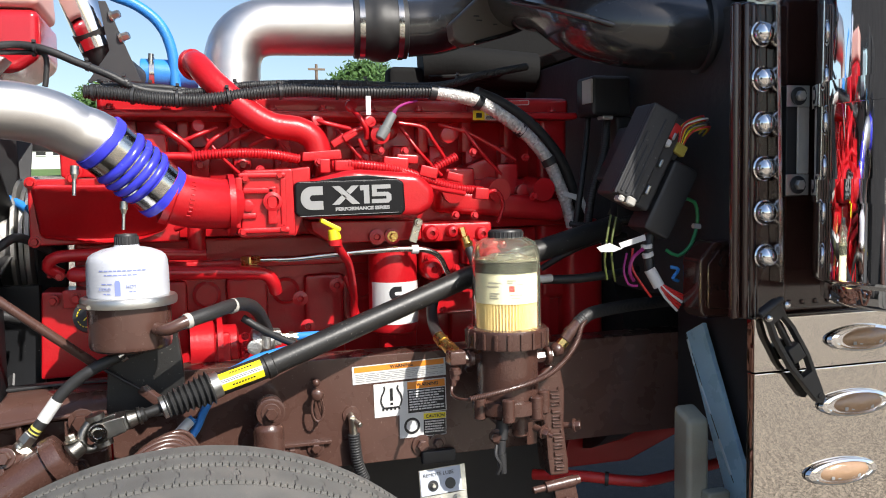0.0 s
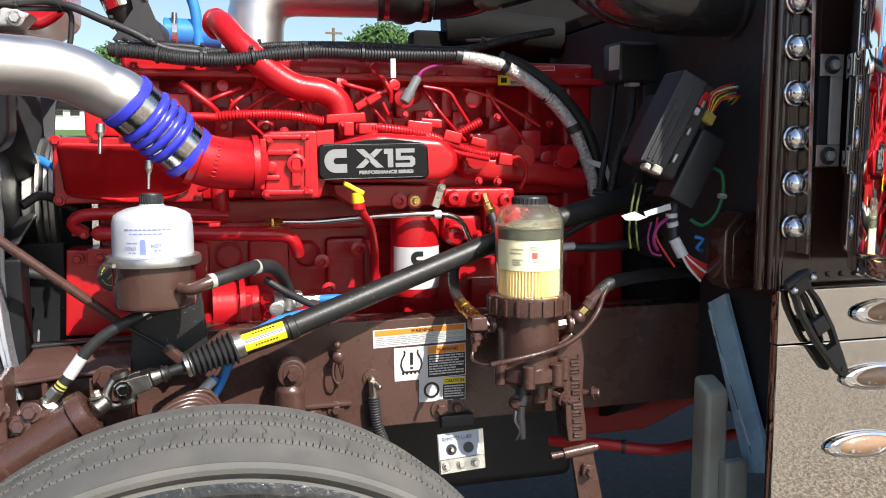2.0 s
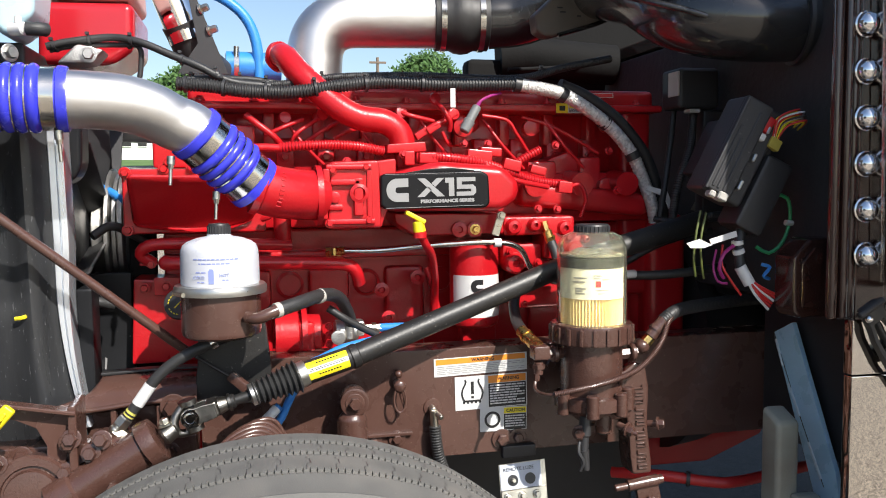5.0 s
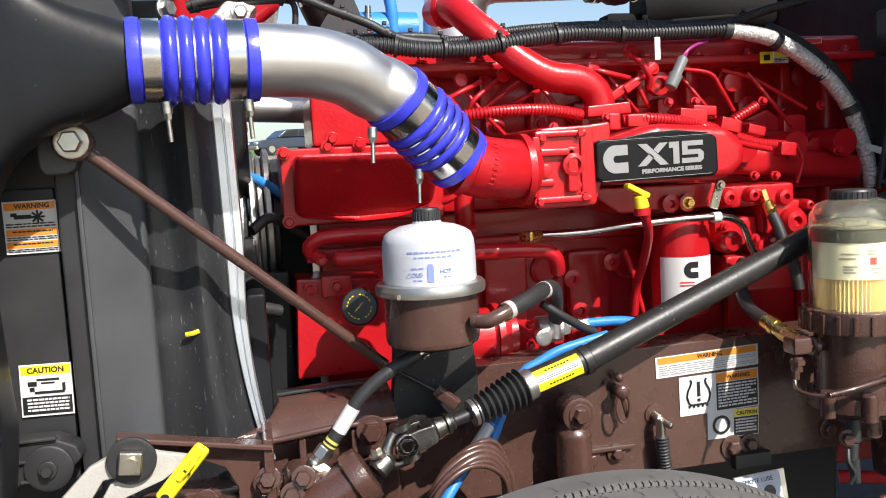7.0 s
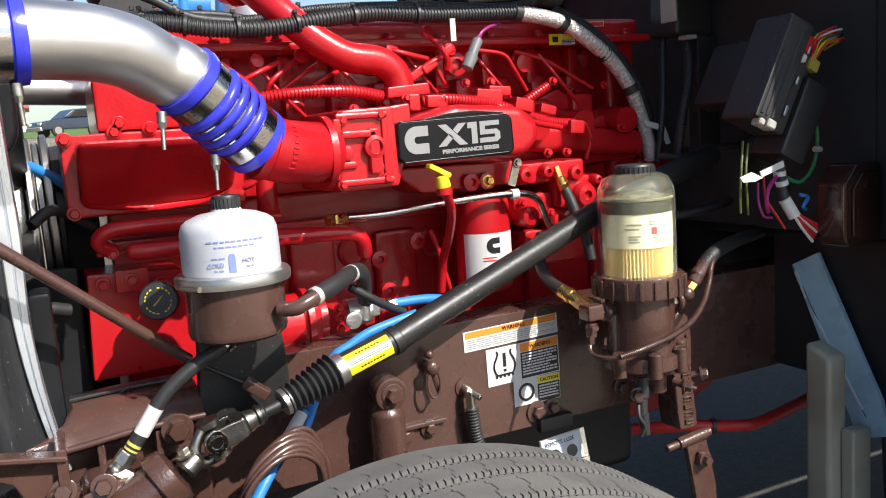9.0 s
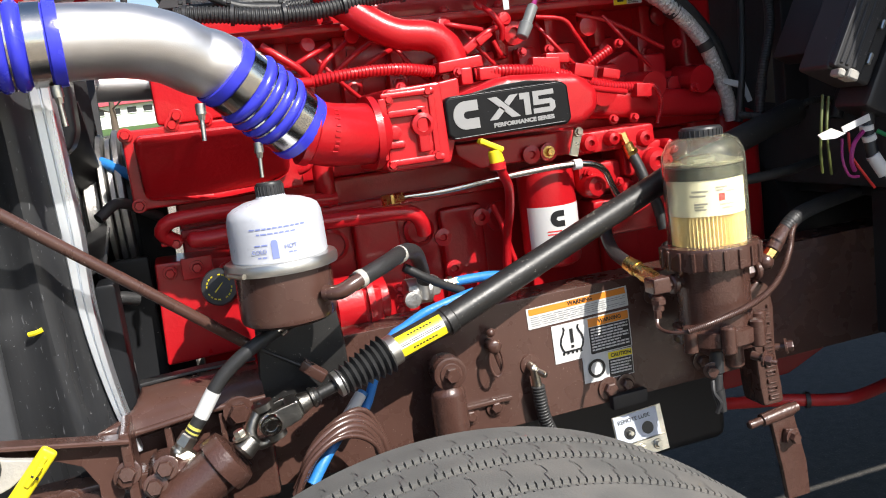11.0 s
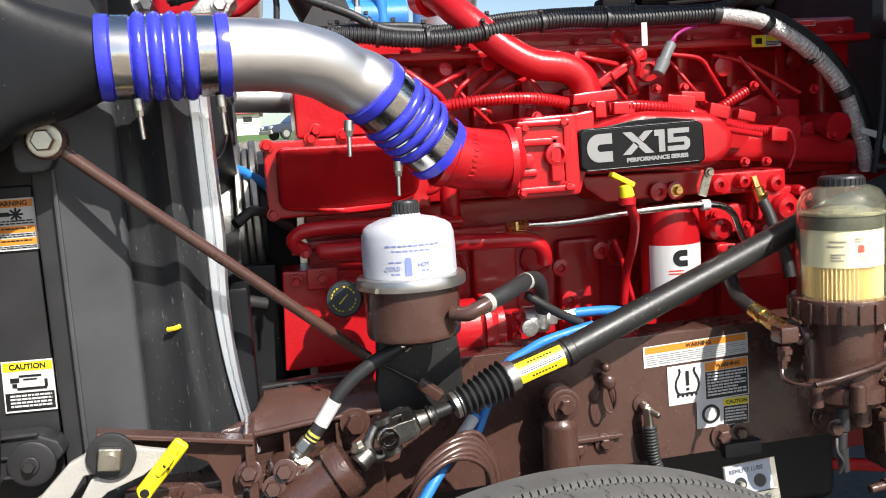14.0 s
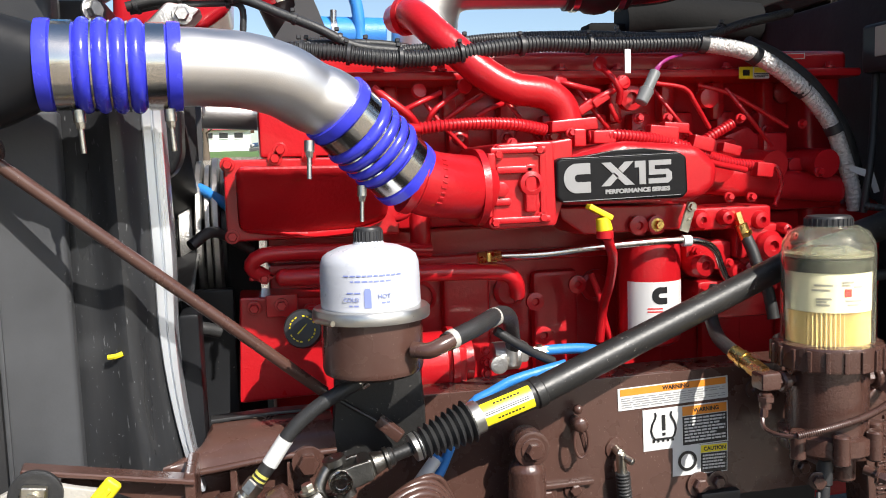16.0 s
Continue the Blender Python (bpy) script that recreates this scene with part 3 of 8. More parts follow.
for x, z in ((-0.332, 1.437), (-0.33, 1.31), (-0.19, 1.448), (-0.04, 1.435), (-0.25, 1.445), (-0.30, 1.18), (-0.20, 1.17), (-0.24, 1.46), (-0.10, 1.46)):
    s.bolt((x, 2.058, z), (0, -1, 0), 0.009, 0.010)
parts("cover_bolt", s, RED, engine)
part("front_plate", Shape().box((-0.345, 2.17, 0.95), (-0.285, 2.21, 1.302), 0.006), SHADE_BLACK, engine, "matt black plate behind the pulleys")
# red crossover pipe
s = Shape()
s.tube([(0.008, 2.22, 1.717), (0.022, 2.12, 1.706), (0.056, 2.06, 1.658), (0.126, 2.03, 1.591), (0.18, 2.02, 1.559), (0.24, 2.02, 1.549), (0.274, 2.02, 1.526), (0.285, 2.02, 1.492)], 0.029, 20, 0.008)
s.lathe([(0.029, 0), (0.036, 0.003), (0.036, 0.016), (0.029, 0.020)], (0.019, 2.15, 1.71), (-0.6, 0.8, 0.0), 24)
s.prism([(0.241, 2.02, 1.496)[::2], (0.329, 2.02, 1.502)[::2], (0.332, 2.02, 1.479)[::2], (0.24, 2.02, 1.475)[::2]], 1.98, 2.08, 0.004)
part("crossover_pipe", s, RED, engine)
# intake horn
s = Shape()
s.tube([(-0.051, 1.84, 1.407), (-0.014, 1.85, 1.394), (0.027, 1.87, 1.388), (0.075, 1.9, 1.384)], 0.053, 28, 0.008)
s.lathe([(0.058, 0), (0.058, 0.014), (0.053, 0.018)], (-0.051, 1.84, 1.407), (0.85, 0.1, -0.3), 28)
s.lathe([(0.064, 0), (0.064, 0.012)], (0.071, 1.9, 1.384), (1, 0.05, 0), 28)
part("intake_elbow", s, RED, engine)
part("throttle_body", Shape().prism([(0.103, 1.455), (0.207, 1.458), (0.21, 1.314), (0.093, 1.311)], 1.875, 2.12, 0.008), RED, engine)
part("throttle_flange", Shape().prism([(0.175, 1.454), (0.246, 1.462), (0.245, 1.404), (0.212, 1.312), (0.171, 1.313)], 1.89, 2.14, 0.006), RED, engine)
s = Shape()
for x, z in ((0.106, 1.437), (0.177, 1.443), (0.098, 1.325), (0.181, 1.330)):
    s.bolt((x, 1.873, z), (0, -1, 0), 0.007, 0.008)
parts("housing_bolt", s, RED, engine)
part("sensor_boss", Shape().lathe([(0.020, 0), (0.020, 0.018), (0.013, 0.020), (0.010, 0.012)], (0.161, 1.88, 1.388), (0, -1, 0), 24), RED, engine)
part("plug_boss", Shape().lathe([(0.012, 0), (0.012, 0.010), (0.006, 0.012)], (0.110, 1.876, 1.380), (0, -1, 0), 18), RED, engine)
part("plug_boss", Shape().lathe([(0.010, 0), (0.010, 0.012), (0.005, 0.013)], (0.165, 1.876, 1.352), (0, -1, 0), 18), RED, engine)
for lo, hi, e in (((0.085, 1.86, 1.395), (0.10, 1.89, 1.44), 0.004), ((0.15, 1.862, 1.34), (0.17, 1.89, 1.42), 0.004), ((0.092, 1.866, 1.322), (0.196, 1.885, 1.334), 0.004),
                  ((0.092, 1.866, 1.438), (0.190, 1.885, 1.449), 0.004), ((0.096, 1.868, 1.352), (0.128, 1.885, 1.366), 0.005), ((0.178, 1.870, 1.334), (0.190, 1.885, 1.438), 0.003),
                  ((0.085, 1.870, 1.334), (0.095, 1.885, 1.438), 0.003), ((0.10, 1.862, 1.405), (0.165, 1.885, 1.418), 0.004)):
    part("casting_rib", Shape().box(lo, hi, e), RED, engine)
# raised maker's marks round the elbow, not legible
el_at, el_axis = Vector((-0.014, 1.850, 1.394)), Vector((0.90, 0.22, -0.20)).normalized()
el_side = el_axis.cross(Vector((0, 0, 1))).normalized()
el_up = el_side.cross(el_axis).normalized()
for k in range(9):
    a = radians(-34 + 9.5 * k + (4 if k > 5 else 0))
    out = el_side * math.cos(a) + el_up * math.sin(a)
    mm = Matrix((el_axis, out.cross(el_axis), out)).transposed().to_4x4()
    mm.translation = el_at + out * 0.0525
    part("raised_mark", Shape().box((-0.005 + 0.001 * (k % 3), -0.0022, 0), (0.005, 0.0012 + 0.001 * (k % 2), 0.0022), 0.0006, 1, mm), RED, engine)
s = Shape()
s.prism([(0.22, 1.93, 1.425)[::2], (0.343, 1.93, 1.456)[::2], (0.491, 1.93, 1.444)[::2], (0.532, 1.93, 1.409)[::2], (0.527, 1.93, 1.368)[::2], (0.49, 1.93, 1.344)[::2], (0.224, 1.93, 1.346)[::2]], 1.90, 2.13, 0.022, seg=4)
s.prism([(0.58, 2.06, 1.415)[::2], (0.929, 2.08, 1.374)[::2], (0.93, 2.08, 1.315)[::2], (0.58, 2.06, 1.348)[::2]], 2.07, 2.2, 0.02, seg=3)
for k in range(6):
    part("runner", Shape().lathe([(0.030, 0), (0.026, 0.10)], (0.26 + k * 0.12, 2.05, 1.40), (0, 1, 0.1), 16), RED, engine)
part("intake_manifold", s, RED, engine)
# badge on the manifold
s = Shape()
bo = [(0.207, 1.875, 1.422), (0.216, 1.875, 1.429), (0.433, 1.875, 1.433), (0.448, 1.875, 1.424), (0.451, 1.875, 1.362), (0.441, 1.875, 1.352), (0.216, 1.875, 1.353), (0.207, 1.875, 1.361)]
s.prism([p[::2] for p in bo], 1.872, 1.92, 0.006, seg=3)
s.prism([(0.235, 1.9, 1.426)[::2], (0.318, 1.9, 1.439)[::2], (0.371, 1.9, 1.441)[::2], (0.441, 1.9, 1.433)[::2]], 1.885, 1.93, 0.002)
badge = part("badge", s, surface("satin_black_badge", (0.006, 0.006, 0.007), 0.33, vary=0.2, grain=30, bump=0.04, bump_scale=300, spec=0.25, specks=(0.10, 0.10, 0.10), speck_scale=200, speck_at=0.72), engine, "black moulded name plate with silver lettering")


# ---- charge air pipe ----
def silicone_hose(parent, a, b, r, humps=4):
    """A ribbed blue hose from a to b with a steel band near each end."""
    a, b = Vector(a), Vector(b)
    d = (b - a)
    n = d.length
    d.normalize()
    prof = [(r - 0.004, 0.0), (r + 0.0045, 0.001), (r + 0.0055, 0.008), (r + 0.005, 0.017), (r + 0.001, 0.019), (r + 0.001, 0.045)]
    h0, h1 = 0.045, n - 0.045
    step = (h1 - h0) / humps
    for k in range(humps):
        for j in range(7):
            u = j / 6
            prof.append((r + 0.0005 + 0.0078 * math.sin(math.pi * u) ** 0.7, h0 + step * (k + 0.02 + 0.96 * u)))
    prof += [(r + 0.001, h1), (r + 0.001, n - 0.019), (r + 0.005, n - 0.017), (r + 0.0055, n - 0.008), (r + 0.0045, n - 0.001), (r - 0.004, n)]
    hose = part("hose", Shape().lathe(prof, a, d, 48), BLUE, parent, "bright blue ribbed silicone hose")
    for at in (0.020, n - 0.044):
        c = a + d * at
        clamp = part("clamp", Shape().lathe([(r + 0.001, 0), (r + 0.0035, 0.0005), (r + 0.0035, 0.0235), (r + 0.001, 0.024)], c, d, 48, close=False), STEEL, hose, "stainless band clamp")
    s = Shape()
    for k in range(1, humps):
        s.lathe([(r + 0.001, -0.0022), (r + 0.0052, -0.0012), (r + 0.0052, 0.0012), (r + 0.001, 0.0022)], a + d * (h0 + step * k), d, 48, close=False)
    part("ring", s, STEEL, hose, "thin steel ring")
    return hose


def clamp_screw(parent, at, down, r=0.0035, long=0.055):
    at, down = Vector(at), Vector(down).normalized()
    s = Shape()
    s.rod(at, at + down * 0.016, r * 2.2, seg=10)
    s.rod(at + down * 0.016, at + down * 0.024, r * 1.8, r * 1.5, 6)
    s.rod(at + down * 0.02, at + down * long, r, seg=10)
    return part("clamp_bolt", s, ZINC, parent, "zinc plated clamp bolt")


cac = thing("charge_air_pipe", (-0.3, 1.72, 1.5), "bare aluminium charge air pipe joined by blue silicone hoses", "pipe")
A0, A1 = (-0.546, 1.700, 1.566), (-0.372, 1.715, 1.564)
B0, B1 = (-0.168, 1.785, 1.514), (-0.051, 1.84, 1.407)
bend = [(-0.42, 1.710, 1.564), A1, (-0.345, 1.722, 1.564), (-0.292, 1.736, 1.561), (-0.241, 1.756, 1.549), (-0.201, 1.776, 1.528), B0, tuple(0.6 * p + 0.4 * q for p, q in zip(B0, B1))]
part("pipe", Shape().tube(bend, 0.052, 40, 0.008), ALU, cac, "satin aluminium tube bent downwards")
h1 = silicone_hose(cac, A0, A1, 0.0535)
h2 = silicone_hose(cac, B0, B1, 0.0535)
clamp_screw(h1, (-0.500, 1.690, 1.508), (0.05, 0, -1))
clamp_screw(h1, (-0.390, 1.700, 1.508), (0.05, 0, -1))
clamp_screw(h2, (-0.207, 1.76, 1.464), (-0.05, -0.1, -1))
clamp_screw(h2, (-0.128, 1.81, 1.396), (-0.05, -0.1, -1))

# ---- radiator end ----
rad = thing("radiator_assembly", (-0.6, 2.3, 0.7), "black radiator assembly with dusty side panel and cooler tank", "radiator")
s = Shape()
s.box((-0.645, 1.79, 0.87), (-0.560, 1.95, 1.52), 0.006)
part("panel_edge", Shape().box((-0.676, 1.800, 0.87), (-0.6455, 1.95, 1.52), 0.004), BLACK, rad)
part("panel_bead", Shape().box((-0.6450, 1.784, 0.87), (-0.638, 1.7895, 1.52), 0.002), BLACK_DUSTY, rad)
s.v = [(x, y + max(0, x + 0.645) * 0.72, z) for x, y, z in s.v]
part("side_panel", s, BLACK_DUSTY, rad, "dusty black plastic side panel")
SCUFF = surface("scuffed_black_rubber_seal", (0.024, 0.025, 0.027), 0.30, vary=0.7, grain=20, bump=0.16, bump_scale=50, stain=(0.064, 0.066, 0.069), specks=(0.13, 0.135, 0.14), speck_scale=170, speck_at=0.69, pull=(1, 1, 0.16), scratch=((0.13, 0.133, 0.137), (210, 90, 45), 0.665))
def strip_edge(z):
    """The line of the strip's front edge, which turns rearwards near its foot."""
    return -0.447 + 0.004 * min(1.0, max(0.0, (1.5 - z) / 0.25)) + 0.030 * max(0.0, (1.22 - z) / 0.25) ** 1.8


verts, faces = [], []
seal_z = [0.86 + 0.68 * k / 16 for k in range(17)]
for z in seal_z:
    for j in range(15):
        u = j / 14
        x = -0.563 + (strip_edge(z) + 0.002 + 0.563) * u
        y = 1.874 - 0.010 * math.sin(math.pi * u) - 0.026 * math.exp(-((u - 0.66) / 0.20) ** 2) + 0.003 * math.sin(9 * z + 5 * u)
        verts += [(x, y, z), (x, 1.94, z)]
for i in range(16):
    for j in range(14):
        a = i * 30 + j * 2
        faces += [(a, a + 2, a + 32, a + 30), (a + 1, a + 31, a + 33, a + 3)]
part("seal_panel", Shape().add(verts, faces), SCUFF, rad, "scuffed curved black seal panel")
TANK_BLACK = surface("scuffed_black_tank_plastic", (0.010, 0.0105, 0.012), 0.40, spec=0.22, vary=0.4, grain=10, bump=0.06, bump_scale=80, stain=(0.020, 0.021, 0.023), specks=(0.30, 0.29, 0.27), speck_scale=120, speck_at=0.735)
s = Shape()
s.box((-0.83, 1.83, 0.90), (-0.664, 1.93, 1.50), 0.006)
s.box((-0.800, 1.822, 0.95), (-0.682, 1.84, 1.40), 0.005)
part("end_cover", s, BLACK, rad)
BARE_STRIP = surface("bare_aluminium_strip", (0.74, 0.78, 0.83), 0.30, 0.75, vary=0.12, grain=24, bump=0.03, bump_scale=160, pull=(3, 1, 0.06))
verts, faces = [], []
strip_z = [0.925 + 0.635 * k / 24 for k in range(25)]
for z in strip_z:
    w = 0.030 - 0.016 * min(1.0, max(0.0, (1.30 - z) / 0.33))
    for u, y in ((0.0, 1.93), (0.0, 1.868), (0.08, 1.865), (0.46, 1.866), (0.50, 1.872), (0.56, 1.872), (0.60, 1.867), (0.94, 1.869), (1.0, 1.874), (1.0, 1.93)):
        verts.append((strip_edge(z) + w * u, y, z))
for i in range(24):
    faces += [(i * 10 + j, i * 10 + j + 1, i * 10 + j + 11, i * 10 + j + 10) for j in range(9)]
part("edge_strip", Shape().add(verts, faces), BARE_STRIP, rad, "bare aluminium edge strip", 25)
s = Shape()
s.box((-0.80, 1.96, 0.75), (-0.50, 2.75, 1.70), 0.01)
part("core", s, BLACK, rad)
s = Shape()
s.lathe([(0.40, 0), (0.42, 0.0), (0.42, 0.06), (0.40, 0.06)], (-0.50, 2.36, 1.22), (1, 0, 0), 48)
s.box((-0.418, 1.92, 0.95), (-0.385, 2.0, 1.20), 0.008)
part("fan_shroud", s, TANK_BLACK, rad)
part("shroud_edge", Shape().prism([(-0.433, 1.551), (-0.394, 1.55), (-0.397, 1.452), (-0.41, 1.424), (-0.437, 1.409), (-0.442, 1.449)], 1.935, 2.02, 0.010, seg=3), TANK_BLACK, rad, "rounded black shroud edge")
part("lower_shroud", Shape().box((-0.43, 2.12, 0.74), (-0.335, 2.15, 1.21), 0.006), TANK_BLACK, rad)
def loft(rails, y_front, y_back, power):
    """A rounded hollow moulding between two edge lines; the section turns from round to boxy along them."""
    fine = []
    ext = [rails[0]] + rails + [rails[-1]]
    for i in range(1, len(ext) - 2):
        for k in range(5):
            q = k / 5
            fine.append([0.5 * (2 * b + (c - a) * q + (2 * a - 5 * b + 4 * c - d) * q * q + (3 * b - a - 3 * c + d) * q ** 3) for a, b, c, d in zip(*ext[i - 1:i + 3])])
    fine.append(list(rails[-1]))
    verts, faces, m = [], [], 40
    for i, (x0, z0, x1, z1) in enumerate(fine):
        n = power[0] + (power[1] - power[0]) * min(1.0, i / 18)
        for k in range(m):
            a = 2 * math.pi * k / m
            c, w = math.cos(a), math.sin(a)
            c, w = (math.copysign(abs(v) ** (2 / n), v) for v in (c, w))
            verts.append(((x0 + x1) / 2 + (x0 - x1) / 2 * c, (y_front + y_back) / 2 - (y_back - y_front) / 2 * w, (z0 + z1) / 2 + (z0 - z1) / 2 * c))
    for i in range(len(fine) - 1):
        faces += [(i * m + k, i * m + (k + 1) % m, (i + 1) * m + (k + 1) % m, (i + 1) * m + k) for k in range(m)]
    faces += [tuple(reversed(range(m))), tuple(range((len(fine) - 1) * m, len(fine) * m))]
    return Shape().add(verts, faces)


s = loft([(-0.536, 1.616, -0.543, 1.510), (-0.581, 1.629, -0.591, 1.489), (-0.624, 1.644, -0.647, 1.474), (-0.658, 1.669, -0.699, 1.438), (-0.683, 1.713, -0.728, 1.395), (-0.735, 1.716, -0.745, 1.345), (-0.770, 1.714, -0.750, 1.288),
          (-0.782, 1.522, -0.749, 1.240), (-0.779, 1.415, -0.747, 1.190), (-0.780, 1.273, -0.744, 1.130), (-0.785, 1.102, -0.740, 1.060), (-0.780, 0.974, -0.752, 0.970)], 1.650, 1.750, (2.0, 4.5))
part("cooler_tank", s, TANK_BLACK, rad, "dusty black moulded cooler tank")
s = Shape()
s.rod((-0.665, 1.655, 1.530), (-0.665, 1.6505, 1.530), 0.011, seg=24)
s.rod((-0.773, 1.651, 1.381), tuple(p - q for p, q in zip((-0.773, 1.651, 1.381), (0, 0.0015, 0))), 0.009, seg=24)
parts("moulded_disc", s, TANK_BLACK, rad)
o = [(-0.901, 1.7, 1.727), (-0.788, 1.7, 1.724), (-0.799, 1.7, 1.525), (-0.796, 1.7, 1.415), (-0.797, 1.7, 1.269), (-0.802, 1.7, 1.092), (-0.802, 1.7, 0.925), (-0.863, 1.7, 0.929), (-0.861, 1.7, 1.149), (-0.862, 1.7, 1.324), (-0.937, 1.7, 1.336)]
part("seal_flange", Shape().prism([p[::2] for p in o], 1.690, 1.76, 0.008, seg=3), TANK_BLACK, rad, "scuffed black rubber seal flange")
s = Shape().tube([(-0.854, 1.685, 1.325), (-0.853, 1.685, 1.152), (-0.854, 1.685, 0.934)], 0.0045, 8, 0.03)
s.tube([(-0.817, 1.685, 1.297), (-0.818, 1.685, 1.15), (-0.821, 1.685, 0.932)], 0.0030, 8, 0.03)
s.tube([(-0.805, 1.685, 1.705), (-0.818, 1.685, 1.525), (-0.824, 1.685, 1.332)], 0.0040, 8, 0.03)
s.tube([(-0.746, 1.648, 1.306), (-0.749, 1.648, 1.188), (-0.742, 1.648, 1.072)], 0.0025, 8, 0.03)
parts("moulded_bead", s, TANK_BLACK, rad)
s = Shape()
for x, y, z in ((-0.8, 1.689, 1.31), (-0.842, 1.689, 1.156), (-0.835, 1.689, 0.998), (-0.836, 1.689, 1.409)):
    s.ball((x, y, z), 0.0045)
parts("screw", s, ZINC, rad)
s = Shape()
for (x, y, z), w, h in (((-0.798, 1.684, 1.254), 0.008, 0.024), ((-0.794, 1.684, 1.009), 0.008, 0.016), ((-0.802, 1.684, 1.628), 0.005, 0.026), ((-0.782, 1.684, 1.608), 0.016, 0.007), ((-0.78, 1.684, 1.465), 0.006, 0.030)):
    s.box((x - w, y - 0.006, z - h), (x + w, y + 0.01, z + h), 0.003)
parts("clip", s, BLACK, rad)
part("side_core", Shape().box((-1.25, 1.80, 0.55), (-0.835, 2.6, 1.95), 0.01), BLACK, rad)

lug_plate = part("rod_lug", Shape().prism([(-0.685, 1.448), (-0.684, 1.427), (-0.677, 1.417), (-0.646, 1.418), (-0.635, 1.424), (-0.628, 1.44), (-0.626, 1.472), (-0.63, 1.506), (-0.674, 1.508)], 1.752, 1.790, 0.004, seg=3), BLACK_DUSTY, rad, "black moulded lug behind the rod end")
part("lug_hole", Shape().lathe([(0.0060, 0), (0.0060, 0.0008)], (-0.651, 1.7515, 1.445), (0, -1, 0), 20), INK, lug_plate)

# ---- stay rod ----
st = thing("stay_rod", (-0.4, 1.74, 1.1), "dark brown painted diagonal stay rod bolted to the radiator", "rod")
e0, e1 = Vector((-0.632, 1.735, 1.461)), Vector((-0.125, 1.88, 1.005))
s = Shape().rod(e0.lerp(e1, 0.03), e0.lerp(e1, 0.86), 0.0094, seg=20)
s.lathe([(0.024, -0.014), (0.0275, -0.010), (0.0275, 0.012)], e0, (0, 1, 0), 28)
part("rod", s, BROWN, st)
s = Shape().bolt(e0 + Vector((0, -0.014, 0)), (0, -1, 0), 0.0160, 0.014)
part("bolt", s, ZINC, st, "yellowish zinc hexagon bolt")
tail = Vector((-0.095, 1.838, 1.004))
part("tail", Shape().rod(e0.lerp(e1, 0.855), tail, 0.0038, seg=12), SHAFT, st, "thin dark threaded tail")
part("lug", Shape().box((-0.026, -0.010, -0.010), (0.022, 0.010, 0.010), 0.004, 2, pose(*tail, 0, 38, -20)), BROWN_CAST, st, "brown end lug")

# ---- power steering reservoir ----
res = thing("fluid_reservoir", (-0.12, 1.78, 1.03), "brown canister with a white translucent lid and black cap", "reservoir")
C = (-0.125, 1.785)
s = Shape()
s.lathe([(0.004, 0), (0.066, 0.001), (0.074, 0.006), (0.0765, 0.014), (0.0765, 0.095)], (*C, 1.112), (0, 0, 1), 48)
part("canister", s, BROWN, res, "glossy brown steel canister")
s = Shape()
s.prism([(-0.175, 1.13), (-0.040, 1.13), (-0.030, 1.03), (-0.030, 0.95), (-0.19, 0.95), (-0.18, 1.04)], 1.872, 1.902, 0.006)
part("bracket", s, SHAFT, res, "black steel mounting bracket")
s = Shape()
s.lathe([(0.077, 0.0), (0.088, 0.001), (0.089, 0.006), (0.089, 0.014), (0.086, 0.018), (0.078, 0.019)], (*C, 1.198), (0, 0, 1), 48)
band = part("band", s, SATIN, res, "stainless clamp band")
s = Shape().rod((C[0] - 0.085, C[1] - 0.04, 1.205), (C[0] - 0.065, C[1] - 0.075, 1.205), 0.0042, seg=12)
part("band_screw", s, ZINC, band)
WHITE_PLASTIC = surface("white_translucent_plastic", (0.50, 0.52, 0.57), 0.30, vary=0.03, grain=20, bump=0.03, bump_scale=100)
s = Shape()
s.lathe([(0.0735, 0.0), (0.0755, 0.004), (0.0752, 0.045), (0.074, 0.066), (0.070, 0.077), (0.062, 0.083), (0.045, 0.090), (0.024, 0.094), (0.022, 0.098), (0.004, 0.099)], (*C, 1.216), (0, 0, 1), 48)
lid = part("lid", s, WHITE_PLASTIC, res, "white translucent plastic lid")
s = Shape()
prof = [(0.020, 0), (0.0215, 0.002), (0.0215, 0.022), (0.019, 0.026), (0.004, 0.027)]
s.lathe(prof, (*C, 1.308), (0, 0, 1), 32)
cap = part("cap", s, BLACK, lid, "ribbed black cap")
s = Shape()
for k in range(24):
    a = 2 * math.pi * k / 24
    s.rod((C[0] + 0.0215 * math.cos(a), C[1] + 0.0215 * math.sin(a), 1.311), (C[0] + 0.0215 * math.cos(a), C[1] + 0.0215 * math.sin(a), 1.329), 0.0012, seg=6)
tagged(part("grip_ribs", s, BLACK, cap), kind="stuff")


# ---- steering shaft ----
sh = thing("steering_shaft", (0.2, 1.78, 1.05), "black steering shaft with rubber bellows and universal joint", "shaft")
u0 = Vector((-0.187, 1.758, 0.965))
k0, k1 = Vector((-0.07, 1.765, 0.996)), Vector((0.023, 1.775, 1.026))
t1 = Vector((0.13, 1.785, 1.055))
t2 = Vector((0.645, 1.868, 1.227))
end = Vector((0.996, 1.93, 1.309))
axis = (t2 - t1).normalized()
s = Shape()
s.tube([t1, t2], 0.0230, 28)
s.rod(t2, end, 0.0262, seg=28)
part("outer_tube", s, SHAFT, sh)
s = Shape()
s.rod(k1, t1 + axis * 0.012, 0.0238, seg=28)
s.rod(t1 - axis * 0.004, t1 + axis * 0.014, 0.0256, seg=28, bevel=0.002)
part("collar", s, SHAFT, sh)
n = (k1 - k0).length
prof = [(0.018, 0)]
